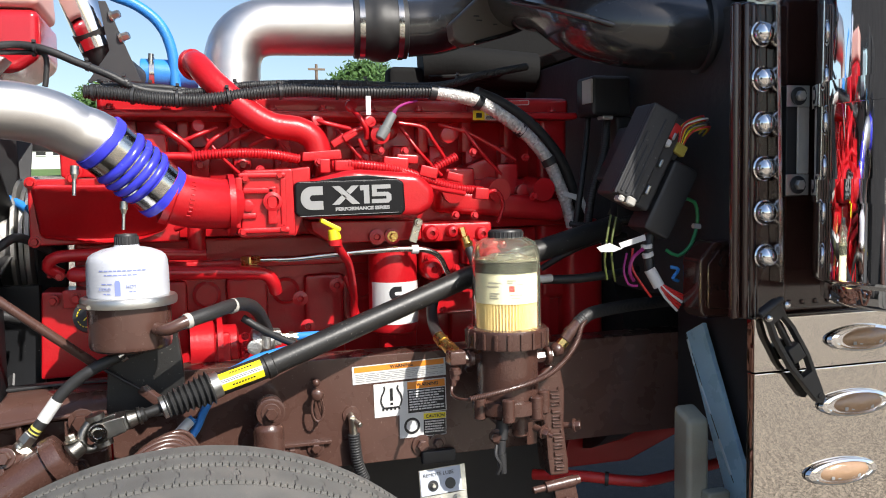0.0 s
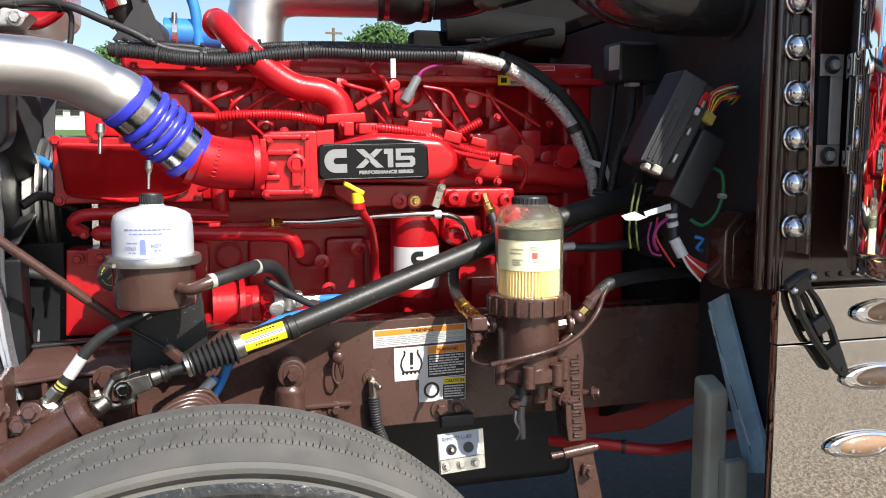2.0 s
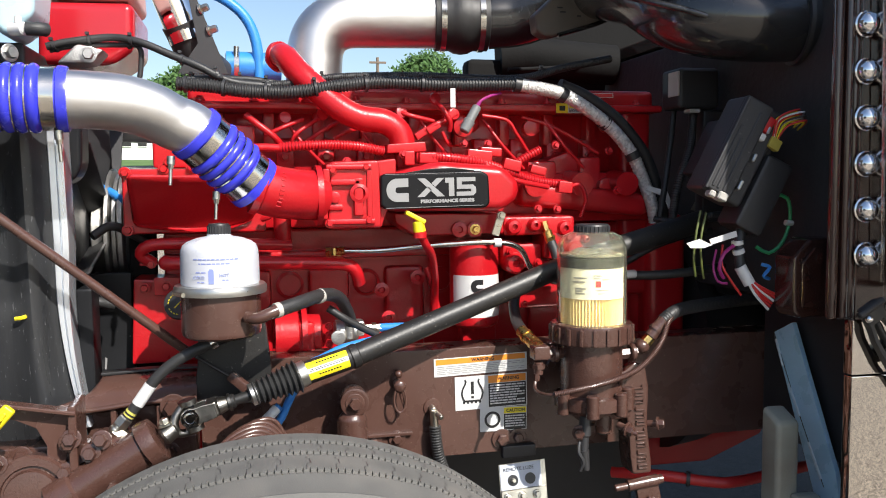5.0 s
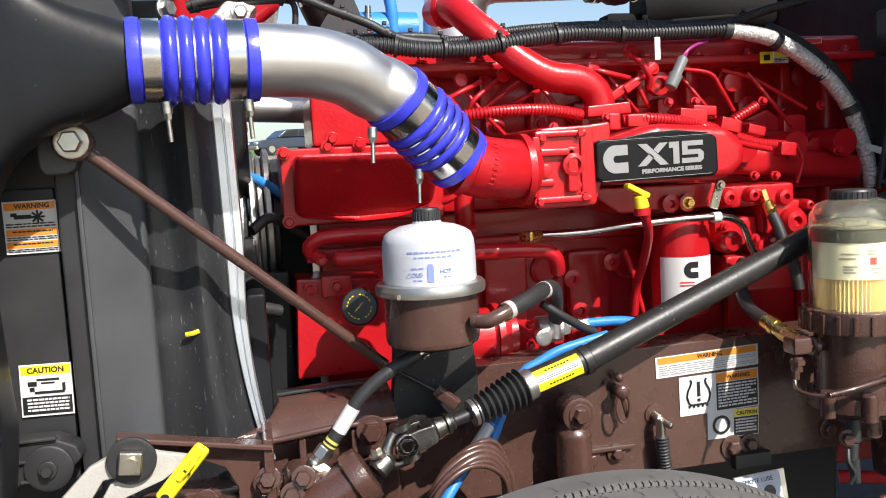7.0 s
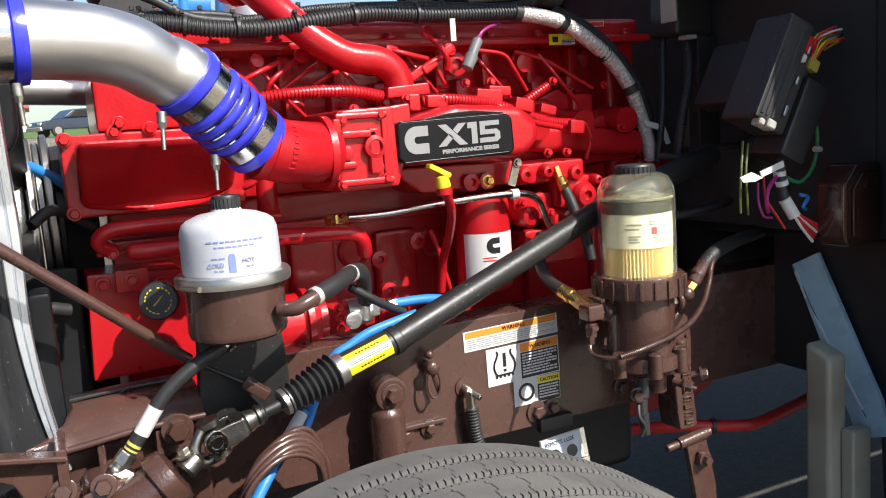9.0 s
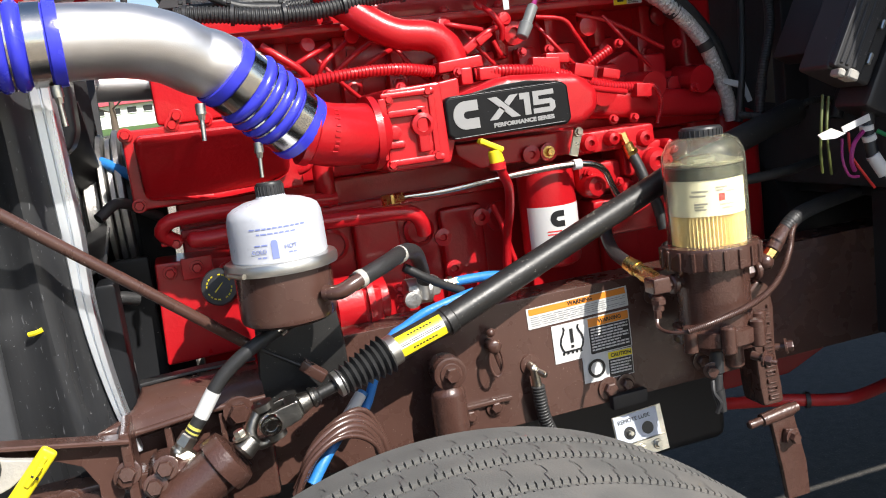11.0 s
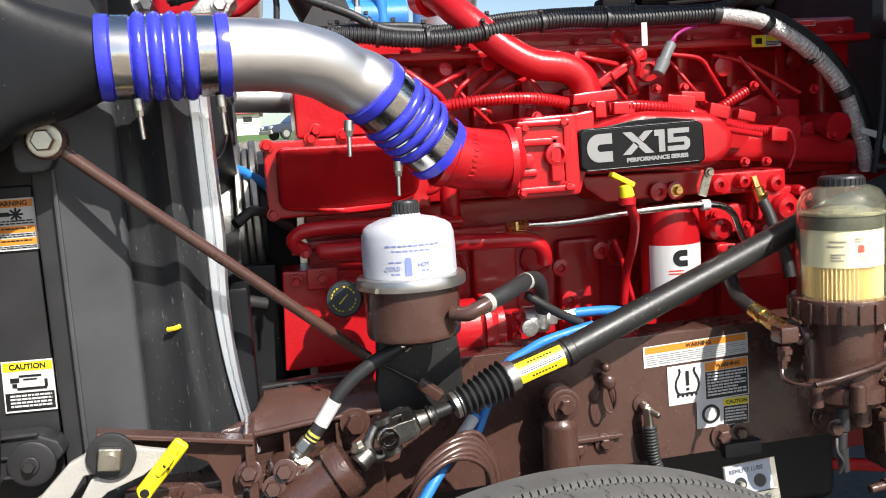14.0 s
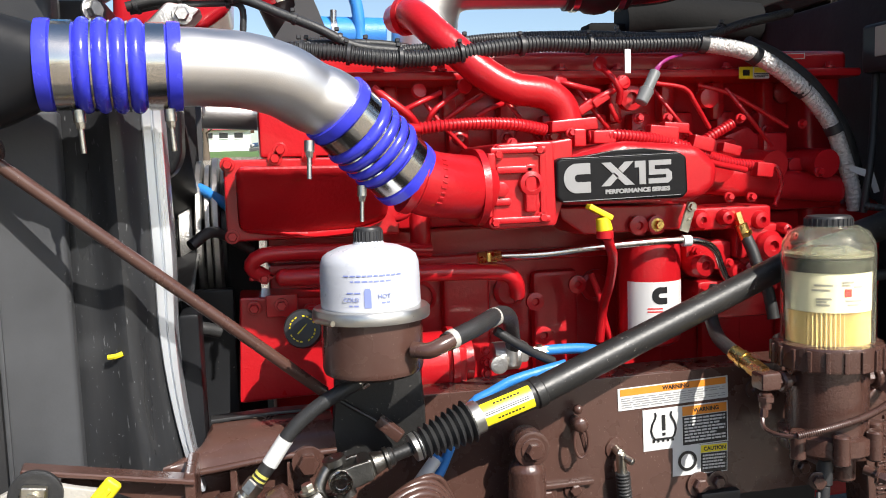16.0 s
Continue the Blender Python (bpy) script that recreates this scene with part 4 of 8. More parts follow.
for i in range(9):
    r = 0.0215 + 0.0105 * i / 8
    prof += [(r - 0.005, n * (i + 0.1) / 9), (r + 0.003, n * (i + 0.5) / 9), (r + 0.002, n * (i + 0.6) / 9)]
prof += [(0.026, n)]
part("bellows", Shape().lathe(prof, k0, k1 - k0, 32), RUBBER, sh, "ribbed black rubber bellows")
s = Shape()
s.lathe([(0.0236, -0.004), (0.0266, -0.002), (0.0266, 0.014), (0.0236, 0.016)], k1, axis, 28, close=False)
s.lathe([(0.014, -0.006), (0.0225, -0.004), (0.0225, 0.008), (0.014, 0.010)], k0, axis, 28)
parts("bellows_clamp", s, SATIN, sh, "steel band clamp")
s = Shape()
s.rod(u0.lerp(k0, 0.25), k0, 0.0105, seg=16, bevel=0.002)
s.rod(u0.lerp(k0, 0.58), u0.lerp(k0, 0.72), 0.0145, seg=16, bevel=0.003)
part("spline_end", s, SHAFT, sh)
s = Shape()
d = (k0 - u0).normalized()
side = d.cross(Vector((0, 1, 0))).normalized()
jm = Matrix((d, Vector((0, 1, 0)), d.cross(Vector((0, 1, 0))))).transposed().to_4x4()
jm.translation = u0
jm = jm @ Matrix.Scale(0.86, 4)
ear = [(0.022 * math.cos(radians(a)), 0.022 * math.sin(radians(a))) for a in range(60, 301, 20)]
for sg in (-1, 1):
    s.prism(ear + [(0.030, -0.020), (0.056, -0.0175), (0.056, 0.0175), (0.030, 0.020)], 0.024 * sg - 0.0055, 0.024 * sg + 0.0055, 0.003, jm, 2)
s.prism([(0.036, -0.019), (0.062, -0.018), (0.062, 0.018), (0.036, 0.019)], -0.024, 0.024, 0.006, jm, 3)
s.rod(u0 + d * 0.050, u0 + d * 0.074, 0.0180, 0.0140, 24, bevel=0.004)
s.lathe([(0.013, 0.0), (0.0175, 0.001), (0.0175, 0.006), (0.013, 0.007)], u0 + d * 0.072, d, 24)
yoke_a = part("yoke", s, YOKE, sh, "bare forged steel yoke")
s = Shape()
for sg in (-1, 1):
    s.lathe([(0.0165, -0.004), (0.0180, 0.0), (0.0165, 0.003), (0.0140, 0.003), (0.0135, 0.001), (0.0125, 0.001), (0.0120, 0.004), (0.009, 0.0045), (0.0085, 0.0035), (0.002, 0.0035)], u0 + Vector((0, 0.0262 * sg, 0)), (0, sg, 0), 28)
parts("bearing_cap", s, STEEL, yoke_a, "bright pressed bearing cap")
s = Shape()
s.rod(u0 + Vector((0, -0.024, 0)), u0 + Vector((0, 0.024, 0)), 0.010, seg=16)
s.rod(u0 - side * 0.030, u0 + side * 0.030, 0.010, seg=16)
part("cross", s, SHAFT, sh)
back = (-d + 0.30 * Vector((0, -1, 0)) - 0.35 * side * (1 if side.z > 0 else -1)).normalized()
s = Shape()
arc = [u0 + side * 0.026 * math.cos(radians(a)) + back * (0.040 * math.sin(radians(a))) for a in range(0, 181, 12)]
s.tube(arc, 0.0095, 14, flat=True, radii=[0.011, 0.008, 0.009, 0.011, 0.009, 0.008, 0.011])
for sg in (-1, 1):
    s.lathe([(0.012, -0.007), (0.0175, -0.005), (0.0175, 0.005), (0.012, 0.007)], u0 + side * 0.026 * sg, side, 24)
s.rod(u0 + back * 0.036, u0 + back * 0.066, 0.0165, 0.018, 24, bevel=0.004)
yoke_b = part("yoke", s, YOKE, sh, "bare forged steel yoke")
part("pinch_bolt", Shape().bolt(u0 + back * 0.054 + side * 0.019, side, 0.0095, 0.010), ZINC, yoke_b, "pale plated pinch bolt")

# ---- fuel filter ----
F = (0.640, 1.755)
ff = thing("fuel_filter", (F[0], F[1], 0.69), "brown fuel filter housing with a clear bowl and yellow element", "fuel filter")
s = Shape()
s.lathe([(0.02, 0), (0.060, 0.003), (0.066, 0.02), (0.066, 0.17)], (*F, 0.915), (0, 0, 1), 40)
s.lathe([(0.066, 0), (0.078, 0.004), (0.078, 0.03), (0.066, 0.034)], (*F, 0.925), (0, 0, 1), 40)
part("body", s, BROWN_CAST, ff)
for a in (200, 250, 300, 340):
    s = Shape().rod((F[0] + 0.078 * math.cos(radians(a)), F[1] + 0.078 * math.sin(radians(a)), 0.918), (F[0] + 0.078 * math.cos(radians(a)), F[1] + 0.078 * math.sin(radians(a)), 0.968), 0.014, seg=14, bevel=0.003)
    part("lug", s, BROWN_CAST, ff)
s = Shape()
s.lathe([(0.070, 0), (0.086, 0.002), (0.087, 0.006), (0.087, 0.036), (0.085, 0.041), (0.074, 0.042)], (*F, 1.068), (0, 0, 1), 48)
collar = part("collar_nut", s, BROWN_CAST, ff, "brown ribbed collar nut")
for k in range(20):
    a = 2 * math.pi * k / 20
    m = Matrix.Translation((*F, 0)) @ pose(0, 0, 0, 0, 0, math.degrees(a))
    part("rib", Shape().box((0.085, -0.004, 1.070), (0.091, 0.004, 1.105), 0.002, 2, m=m), BROWN_CAST, collar)
DARK_OLIVE = surface("dark_olive_cap", (0.020, 0.024, 0.014), 0.35, vary=0.2, grain=30, bump=0.03)
HAZY = surface("hazy_olive_plastic", (0.13, 0.125, 0.09), 0.25, vary=0.15, grain=25, bump=0.05, coat=0.3)
BOWL = clear("clear_plastic_bowl", (0.93, 0.93, 0.80), 0.03, 0.97)
s = Shape()
out = [(0.0735, 1.100), (0.0735, 1.255), (0.0715, 1.275), (0.062, 1.293), (0.046, 1.301), (0.034, 1.303)]
s.lathe(out + [(r - 0.003, z - 0.002) for r, z in reversed(out)], (*F, 0), (0, 0, 1), 48, close=False)
bowl = part("bowl", s, BOWL, ff, "clear plastic bowl")
bowl.visible_shadow = False
s = Shape().lathe([(0.036, 0), (0.037, 0.002), (0.037, 0.014), (0.034, 0.018), (0.004, 0.0185)], (*F, 1.300), (0, 0, 1), 32)
for k in range(28):
    a = 2 * math.pi * k / 28
    s.rod((F[0] + 0.037 * math.cos(a), F[1] + 0.037 * math.sin(a), 1.302), (F[0] + 0.037 * math.cos(a), F[1] + 0.037 * math.sin(a), 1.314), 0.0014, seg=5)
part("cap", s, BLACK, ff)
s = Shape()
prof_n = 120
verts, faces = [], []
for z in (1.105, 1.228):
    for k in range(prof_n):
        a = 2 * math.pi * k / prof_n
        r = 0.0655 if k % 2 else 0.0600
        verts.append((F[0] + r * math.cos(a), F[1] + r * math.sin(a), z))
for k in range(prof_n):
    j = (k + 1) % prof_n
    faces.append((k, j, prof_n + j, prof_n + k))
elem = part("element", s.add(verts, faces), PAPER, ff, "pleated yellow paper element", angle=10)
s = Shape().lathe([(0.0662, 1.165), (0.0665, 1.165), (0.0665, 1.229), (0.0662, 1.229)], (*F, 0), (0, 0, 1), 48, close=False)
part("wrapper", s, CREAM, elem, "cream paper wrapper")
s = Shape().lathe([(0.02, 1.229), (0.068, 1.229), (0.068, 1.250), (0.02, 1.252)], (*F, 0), (0, 0, 1), 40)
part("end_cap", s, DARK_OLIVE, elem, "dark olive end cap")
s = Shape().lathe([(0.03, 1.252), (0.0695, 1.2525), (0.0700, 1.255), (0.0695, 1.2575), (0.066, 1.2585), (0.050, 1.2600), (0.030, 1.268), (0.004, 1.269)], (*F, 0), (0, 0, 1), 40)
part("top_disc", s, HAZY, elem, "hazy pale inner dome")

# ---- spin-on filter ----
of = thing("spin_on_filter", (0.437, 1.99, 1.05), "red spin-on filter canister with a white label", "filter")
s = Shape().lathe([(0.01, 1.062), (0.046, 1.063), (0.056, 1.070), (0.059, 1.080), (0.059, 1.245), (0.056, 1.262), (0.048, 1.268)], (0.456, 2.037, 0), (0, 0, 1), 40)
can = part("canister", s, RED, of)
s = Shape()
seg = 24
verts, faces = [], []
for z in (1.090, 1.190):
    for k in range(seg + 1):
        a = radians(200 + 145 * k / seg)
        verts.append((0.456 + 0.0596 * math.cos(a), 2.037 + 0.0596 * math.sin(a), z))
for k in range(seg):
    faces.append((k, k + 1, seg + 2 + k, seg + 1 + k))
part("wrap_label", s.add(verts, faces), WHITE, can, "white wrap label")

# ---- cab side ----
cab = thing("truck_cab", (1.6, 2.3, 1.1), "dark brown painted truck cab cowl and firewall", "cab")
s = Shape()
s.box((1.115, 1.602, 1.13), (1.16, 3.2, 1.79), 0.01)
s.box((1.115, 1.505, 1.13), (1.136, 1.601, 1.757), 0.004)
part("firewall", s, INSULATION, cab, "matt black insulated firewall")
s = Shape()
s.box((1.14, 1.50, 1.135), (4.5, 1.555, 1.775), 0.012)
for x0, x1, y0 in ((1.012, 1.030, 1.480), (1.033, 1.050, 1.476), (1.052, 1.070, 1.482)):
    part("cowl_flange", Shape().box((x0, y0, 1.138), (x1, 1.500, 1.757), 0.007, 3), CAB_PAINT, cab)
part("cowl_return", Shape().box((1.071, 1.488, 1.138), (1.139, 1.504, 1.757), 0.004), CAB_PAINT, cab)
cf = Shape()
cf.prism([(1.008, 1.14), (1.008, 1.25), (1.042, 1.288), (1.11, 1.288), (1.11, 1.125), (1.02, 1.125)], 1.585, 1.655, 0.008)
part("cowl_bracket", cf, CAB_PAINT, cab)
part("cowl_panel", s, CAB_PAINT, cab)
s = Shape()
s.box((1.1020, 1.456, 1.212), (1.1110, 1.4865, 1.757), 0.001)
s.box((1.1112, 1.480, 1.212), (1.130, 1.4865, 1.228), 0.001)
s.v = [(x - 0.028 * (z - 1.22), y, z) for x, y, z in s.v]
part("light_bar", s, STEEL, cab, "polished stainless light bar")
box = thing("step_box", (1.5, 1.6, 0.4), "polished stainless tool box below the cab", "tool box")
s = Shape()
s.box((1.040, 1.451, 1.0355), (4.4, 1.476, 1.143), 0.003)
s.box((1.15, 1.4762, 1.118), (4.4, 1.50, 1.1255), 0.003)
part("lid", s, POLISHED, box)
s = Shape()
s.box((1.040, 1.450, 0.35), (4.4, 1.475, 1.0345), 0.004)
part("body", s, POLISHED, box)
acl = thing("air_cleaner", (1.33, 1.38, 1.18), "tall chromed cylindrical air cleaner on the cowl", "air cleaner")
AC = (1.284, 1.272)
s = Shape().lathe([(0.16, 1.185), (0.180, 1.187), (0.186, 1.195), (0.187, 1.222), (0.199, 1.230), (0.200, 1.236), (0.200, 2.440), (0.196, 2.455), (0.206, 2.460), (0.206, 2.520), (0.17, 2.560), (0.08, 2.580)], (*AC, 0), (0, 0, 1), 64)
part("drum", s, CHROME, acl)
s = Shape()
for z in (1.392, 1.565):
    s = Shape().lathe([(0.201, z - 0.021), (0.2045, z - 0.021), (0.2045, z + 0.021), (0.201, z + 0.021)], (*AC, 0), (0, 0, 1), 64, close=False)
    part("strap", s, CHROME, acl)
s = Shape()


def can_patch(s, a0, a1, z0, z1, r=0.0602):
    v, f = [], []
    for z in (z0, z1):
        for k in range(7):
            a = radians(a0 + (a1 - a0) * k / 6)
            v.append((0.456 + r * math.cos(a), 2.037 + r * math.sin(a), z))
    for k in range(6):
        f.append((k, k + 1, 8 + k, 7 + k))
    return s.add(v, f)
n_c, w_c, r_c = 24, 0.030, 0.0165
for sg in (1, -1):
    for k in range(n_c):
        v = []
        for u in (w_c * k / n_c, w_c * (k + 1) / n_c):
            hi = r_c * math.sqrt(max(0.0, 1 - ((r_c - u) / r_c) ** 2)) if u < r_c else r_c
            lo = 0.0 if u < 0.013 else min(0.0042, math.sqrt(max(0.0, 0.0042 ** 2 - max(0.0, 0.0172 - u) ** 2)))
            a = radians(248) + u / 0.0602
            v += [(0.456 + 0.0602 * math.cos(a), 2.037 + 0.0602 * math.sin(a), 1.164 + sg * h) for h in (lo, max(lo, hi))]
        s.add(v, [(0, 2, 3, 1)])
part("emblem", s, INK, can, "black curved emblem shape")
s = Shape()
for z in (1.138, 1.132):
    can_patch(s, 240, 268, z, z + 0.0025)
part("print_line", s, RED_INK, can)


# ---- above the engine ----
top = thing("turbo_inlet_pipe", (0.3, 2.45, 1.75), "large bare aluminium inlet pipe arching over the engine", "pipe")
line = bent([(0.115, 2.5, 1.61), (0.127, 2.5, 1.865), (0.489, 2.48, 1.869)], 0.17, 14)
part("pipe", Shape().tube(line, 0.078, 40, flat=True), ALU, top)
c0, c1 = Vector((0.46, 2.48, 1.868)), Vector((0.614, 2.46, 1.868))
n = (c1 - c0).length
part("coupling", Shape().lathe([(0.079, 0), (0.085, 0.002), (0.085, n * 0.28), (0.092, n * 0.36), (0.095, n * 0.5), (0.092, n * 0.64), (0.085, n * 0.72), (0.085, n - 0.002), (0.079, n)], c0, c1 - c0, 40), RUBBER, top, "humped black rubber coupling")
s = Shape()
for u in (0.10, 0.80):
    s.lathe([(0.0855, 0), (0.088, 0.001), (0.088, 0.016), (0.0855, 0.017)], c0.lerp(c1, u), c1 - c0, 40, close=False)
parts("clamp", s, STEEL, top, "stainless band clamp")

duct = thing("air_duct", (0.9, 2.0, 1.7), "glossy black moulded air duct above the engine", "air duct")
s = Shape()
s.tube([(0.61, 2.46, 1.868), (0.72, 2.43, 1.880), (0.84, 2.30, 1.925), (0.862, 2.02, 1.872), (0.895, 1.84, 1.785), (0.99, 1.762, 1.752), (1.165, 1.75, 1.752)], 0.1, 40, 0.015, radii=[0.080, 0.078, 0.080, 0.088, 0.090, 0.086, 0.085])
elbow = part("duct", s, BLACK_GLOSS, duct)
part("moulded_ridge", Shape().tube([(0.735, 1.93, 1.840), (0.786, 1.80, 1.795), (0.845, 1.745, 1.768), (0.885, 1.725, 1.752)], 0.007, 10, 0.01), BLACK_GLOSS, elbow)
part("end_collar", Shape().lathe([(0.085, -0.006), (0.094, -0.004), (0.096, 0.004), (0.088, 0.006), (0.088, 0.08)], (1.112, 1.75, 1.752), (0.98, -0.2, 0.0), 40), BLACK, duct)
DUST_GREY = surface("dusty_tan_black_plastic", (0.115, 0.100, 0.084), 0.42, vary=0.35, grain=12, bump=0.06, bump_scale=120, stain=(0.070, 0.062, 0.054))
flange = part("side_flange", Shape().prism([(0.678, 1.800), (0.703, 1.786), (0.722, 1.786), (0.86, 1.829), (0.935, 1.872), (0.96, 1.96), (0.80, 1.96), (0.672, 1.842)], 2.215, 2.27, 0.008, seg=3), DUST_GREY, duct, "dusty flat flange of the duct")
for k, (x, z, w) in enumerate(((0.742, 1.862, 0.016), (0.750, 1.851, 0.016), (0.795, 1.842, 0.012))):
    part("print_bar", Shape().box((x - w / 2, 2.2130, z - 0.002), (x + w / 2, 2.2148, z + 0.002), 0.0005, 1), INK, flange)
part("flange_bead", Shape().tube([(0.735, 2.212, 1.790), (0.86, 2.212, 1.829), (0.935, 2.212, 1.872)], 0.006, 8, 0.02), BLACK_GLOSS, flange)
# added block above the view, only there to shade the engine's upper right
part("upper_plenum", Shape().box((0.37, 1.69, 1.945), (1.12, 2.12, 2.06), 0.03, 4), BLACK_GLOSS, duct, "unseen black block added to shade the engine")
# inlet behind the duct, its shade put into the near-black colour
s = Shape()
s.tube([(0.733, 2.75, 1.809), (0.816, 2.74, 1.814), (0.944, 2.72, 1.799), (1.114, 2.7, 1.784)], 0.065, 24, 0.02)
whole("ribbed_duct", s, SHADE_BLACK, "black rubber duct behind the engine top, darkened for shade", "air duct")
# pipes, box and sheet whose colour carries the shade of the bay
s = Shape()
for k in range(5):
    s.rod((0.719, 2.6, 1.75), tuple(a + b for a, b in zip((0.719, 2.6, 1.75), (0.25 + 0.05 * k, 0.1, 0.01 * k))), 0.006, seg=8)
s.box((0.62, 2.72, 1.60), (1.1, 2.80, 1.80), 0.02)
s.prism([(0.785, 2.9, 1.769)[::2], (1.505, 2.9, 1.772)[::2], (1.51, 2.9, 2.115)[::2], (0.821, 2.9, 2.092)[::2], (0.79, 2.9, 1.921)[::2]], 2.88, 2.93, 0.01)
whole("dark_pipework", s, SHADE_BLACK, "pipes, box and sheet behind the engine, darkened for shade", "pipework")

# chrome coolant riser and its blue hoses
ris = thing("coolant_riser", (-0.2, 2.4, 1.65), "chromed coolant pipe with blue silicone hoses", "pipe")
a, b = Vector((-0.286, 2.4, 1.983)), Vector((-0.212, 2.42, 1.784))
part("chrome_tube", Shape().tube([a, b], 0.046, 28), CHROME, ris)
s = Shape()
s.tube([b - (b - a).normalized() * 0.05, (-0.188, 2.45, 1.744), (-0.145, 2.5, 1.705)], 0.050, 24, 0.02)
part("rubber_elbow", s, RUBBER, ris)
s = Shape()
s.prism([(-0.205, 2.36, 1.89)[::2], (-0.187, 2.36, 1.89)[::2], (-0.111, 2.36, 1.692)[::2], (-0.236, 2.36, 1.692)[::2], (-0.184, 2.36, 1.768)[::2]], 2.355, 2.362, 0.001)
part("bracket", s, BLACK, ris, "black steel bracket")
s = Shape()
s.bolt((-0.175, 2.358, 1.854), (0.9, -0.3, 0.3), 0.010, 0.02)
s.bolt((-0.155, 2.358, 1.801), (0.9, -0.3, 0.3), 0.010, 0.02)
parts("bolt", s, ZINC, ris)
s = Shape().lathe([(0.034, 0), (0.040, 0.002), (0.040, 0.15), (0.034, 0.152)], (-0.121, 2.53, 1.736), (1, 0.0, -0.02), 28)
hz = part("coupling_hose", s, BLUE_HOSE, ris, "blue silicone coupling hose")
s = Shape().lathe([(0.041, 0), (0.0425, 0.001), (0.0425, 0.014), (0.041, 0.015)], (-0.098, 2.53, 1.736), (1, 0, -0.02), 28, close=False)
s.rod((-0.09, 2.5, 1.785), (-0.092, 2.5, 1.754), 0.008, seg=10)
part("hose_clamp", s, STEEL, hz)
part("vent_hose", Shape().tube([(-0.183, 2.5, 1.936), (-0.12, 2.5, 1.911), (-0.066, 2.5, 1.866), (-0.037, 2.5, 1.797), (-0.03, 2.5, 1.697)], 0.0145, 16, 0.012), BLUE_HOSE, ris, "slim blue silicone hose")

# coolant tank and washer bottle
TANK_RED = surface("tank_filled_with_red_coolant", (0.42, 0.012, 0.020), 0.22, vary=0.12, grain=9, bump=0.05, bump_scale=40, coat=0.3)
TANK_PALE = surface("pale_tank_plastic", (0.62, 0.36, 0.32), 0.35, vary=0.10, grain=9, bump=0.05, bump_scale=40)
tank = thing("coolant_tank", (-0.42, 2.25, 1.66), "translucent coolant tank filled with red fluid", "tank")
o = [(-0.519, 2.16, 1.682)[::2], (-0.361, 2.16, 1.682)[::2], (-0.311, 2.16, 1.719)[::2], (-0.309, 2.16, 1.823)[::2], (-0.512, 2.16, 1.82)[::2]]
part("tank", Shape().prism(o, 2.14, 2.42, 0.02, seg=4), TANK_RED, tank)
o = [(-0.512, 2.16, 1.825)[::2], (-0.309, 2.16, 1.828)[::2], (-0.315, 2.16, 1.939)[::2], (-0.494, 2.16, 1.935)[::2]]
part("upper_shell", Shape().prism(o, 2.14, 2.42, 0.02, seg=4), TANK_PALE, tank, "pale empty upper shell")
WASH = surface("pale_blue_translucent_plastic", (0.42, 0.60, 0.66), 0.30, vary=0.08, grain=9, bump=0.05, bump_scale=40)
wb = thing("washer_bottle", (-0.52, 1.9, 1.66), "pale blue translucent washer bottle with a white spout", "bottle")
o = [(-0.532, 1.88, 1.713)[::2], (-0.511, 1.88, 1.695)[::2], (-0.461, 1.88, 1.736)[::2], (-0.448, 1.88, 1.857)[::2], (-0.527, 1.88, 1.856)[::2]]
part("bottle", Shape().prism(o, 1.87, 2.02, 0.016, seg=4), WASH, wb)
s = Shape().rod((-0.498, 1.86, 1.708), (-0.468, 1.84, 1.707), 0.013, seg=16, bevel=0.003)
s.rod((-0.482, 1.845, 1.717), (-0.481, 1.845, 1.73), 0.007, seg=12)
part("spout", s, WHITE, wb, "white plastic spout")
part("spout_hose", Shape().tube([(-0.466, 1.84, 1.707), (-0.444, 1.84, 1.707), (-0.434, 1.85, 1.707)], 0.013, 16, 0.01), RUBBER, wb)
s = Shape().box((-0.80, 1.84, 1.63), (-0.555, 1.90, 1.95), 0.012, 3)
s.box((-0.70, 1.826, 1.70), (-0.60, 1.845, 1.90), 0.012, 3)
whole("heater_panel", s, BLACK, "black plastic panel above the radiator", "panel")
o = [(-0.577, 1.82, 1.725)[::2], (-0.538, 1.82, 1.725)[::2], (-0.528, 1.82, 1.676)[::2], (-0.553, 1.82, 1.676)[::2]]
whole("blue_plate", Shape().prism(o, 1.815, 1.822, 0.001), surface("deep_blue_plastic", (0.006, 0.13, 0.30), 0.4, vary=0.15, bump=0.0), "small bright blue plate on the black panel", "plate")
tb_ = thing("tank_bracket", (-0.41, 2.05, 1.667), "bare aluminium bracket beneath the tank", "bracket")
part("plate", Shape().prism([(-0.456, 1.667), (-0.384, 1.669), (-0.357, 1.698), (-0.413, 1.71)], 2.02, 2.10, 0.008), CAST, tb_)
part("bolt", Shape().bolt((-0.389, 2.02, 1.687), (0, -1, 0), 0.012, 0.012), CAST, tb_)
part("bolt", Shape().bolt((-0.503, 1.86, 1.664), (0.7, -0.7, 0), 0.012, 0.012), CAST, tb_)

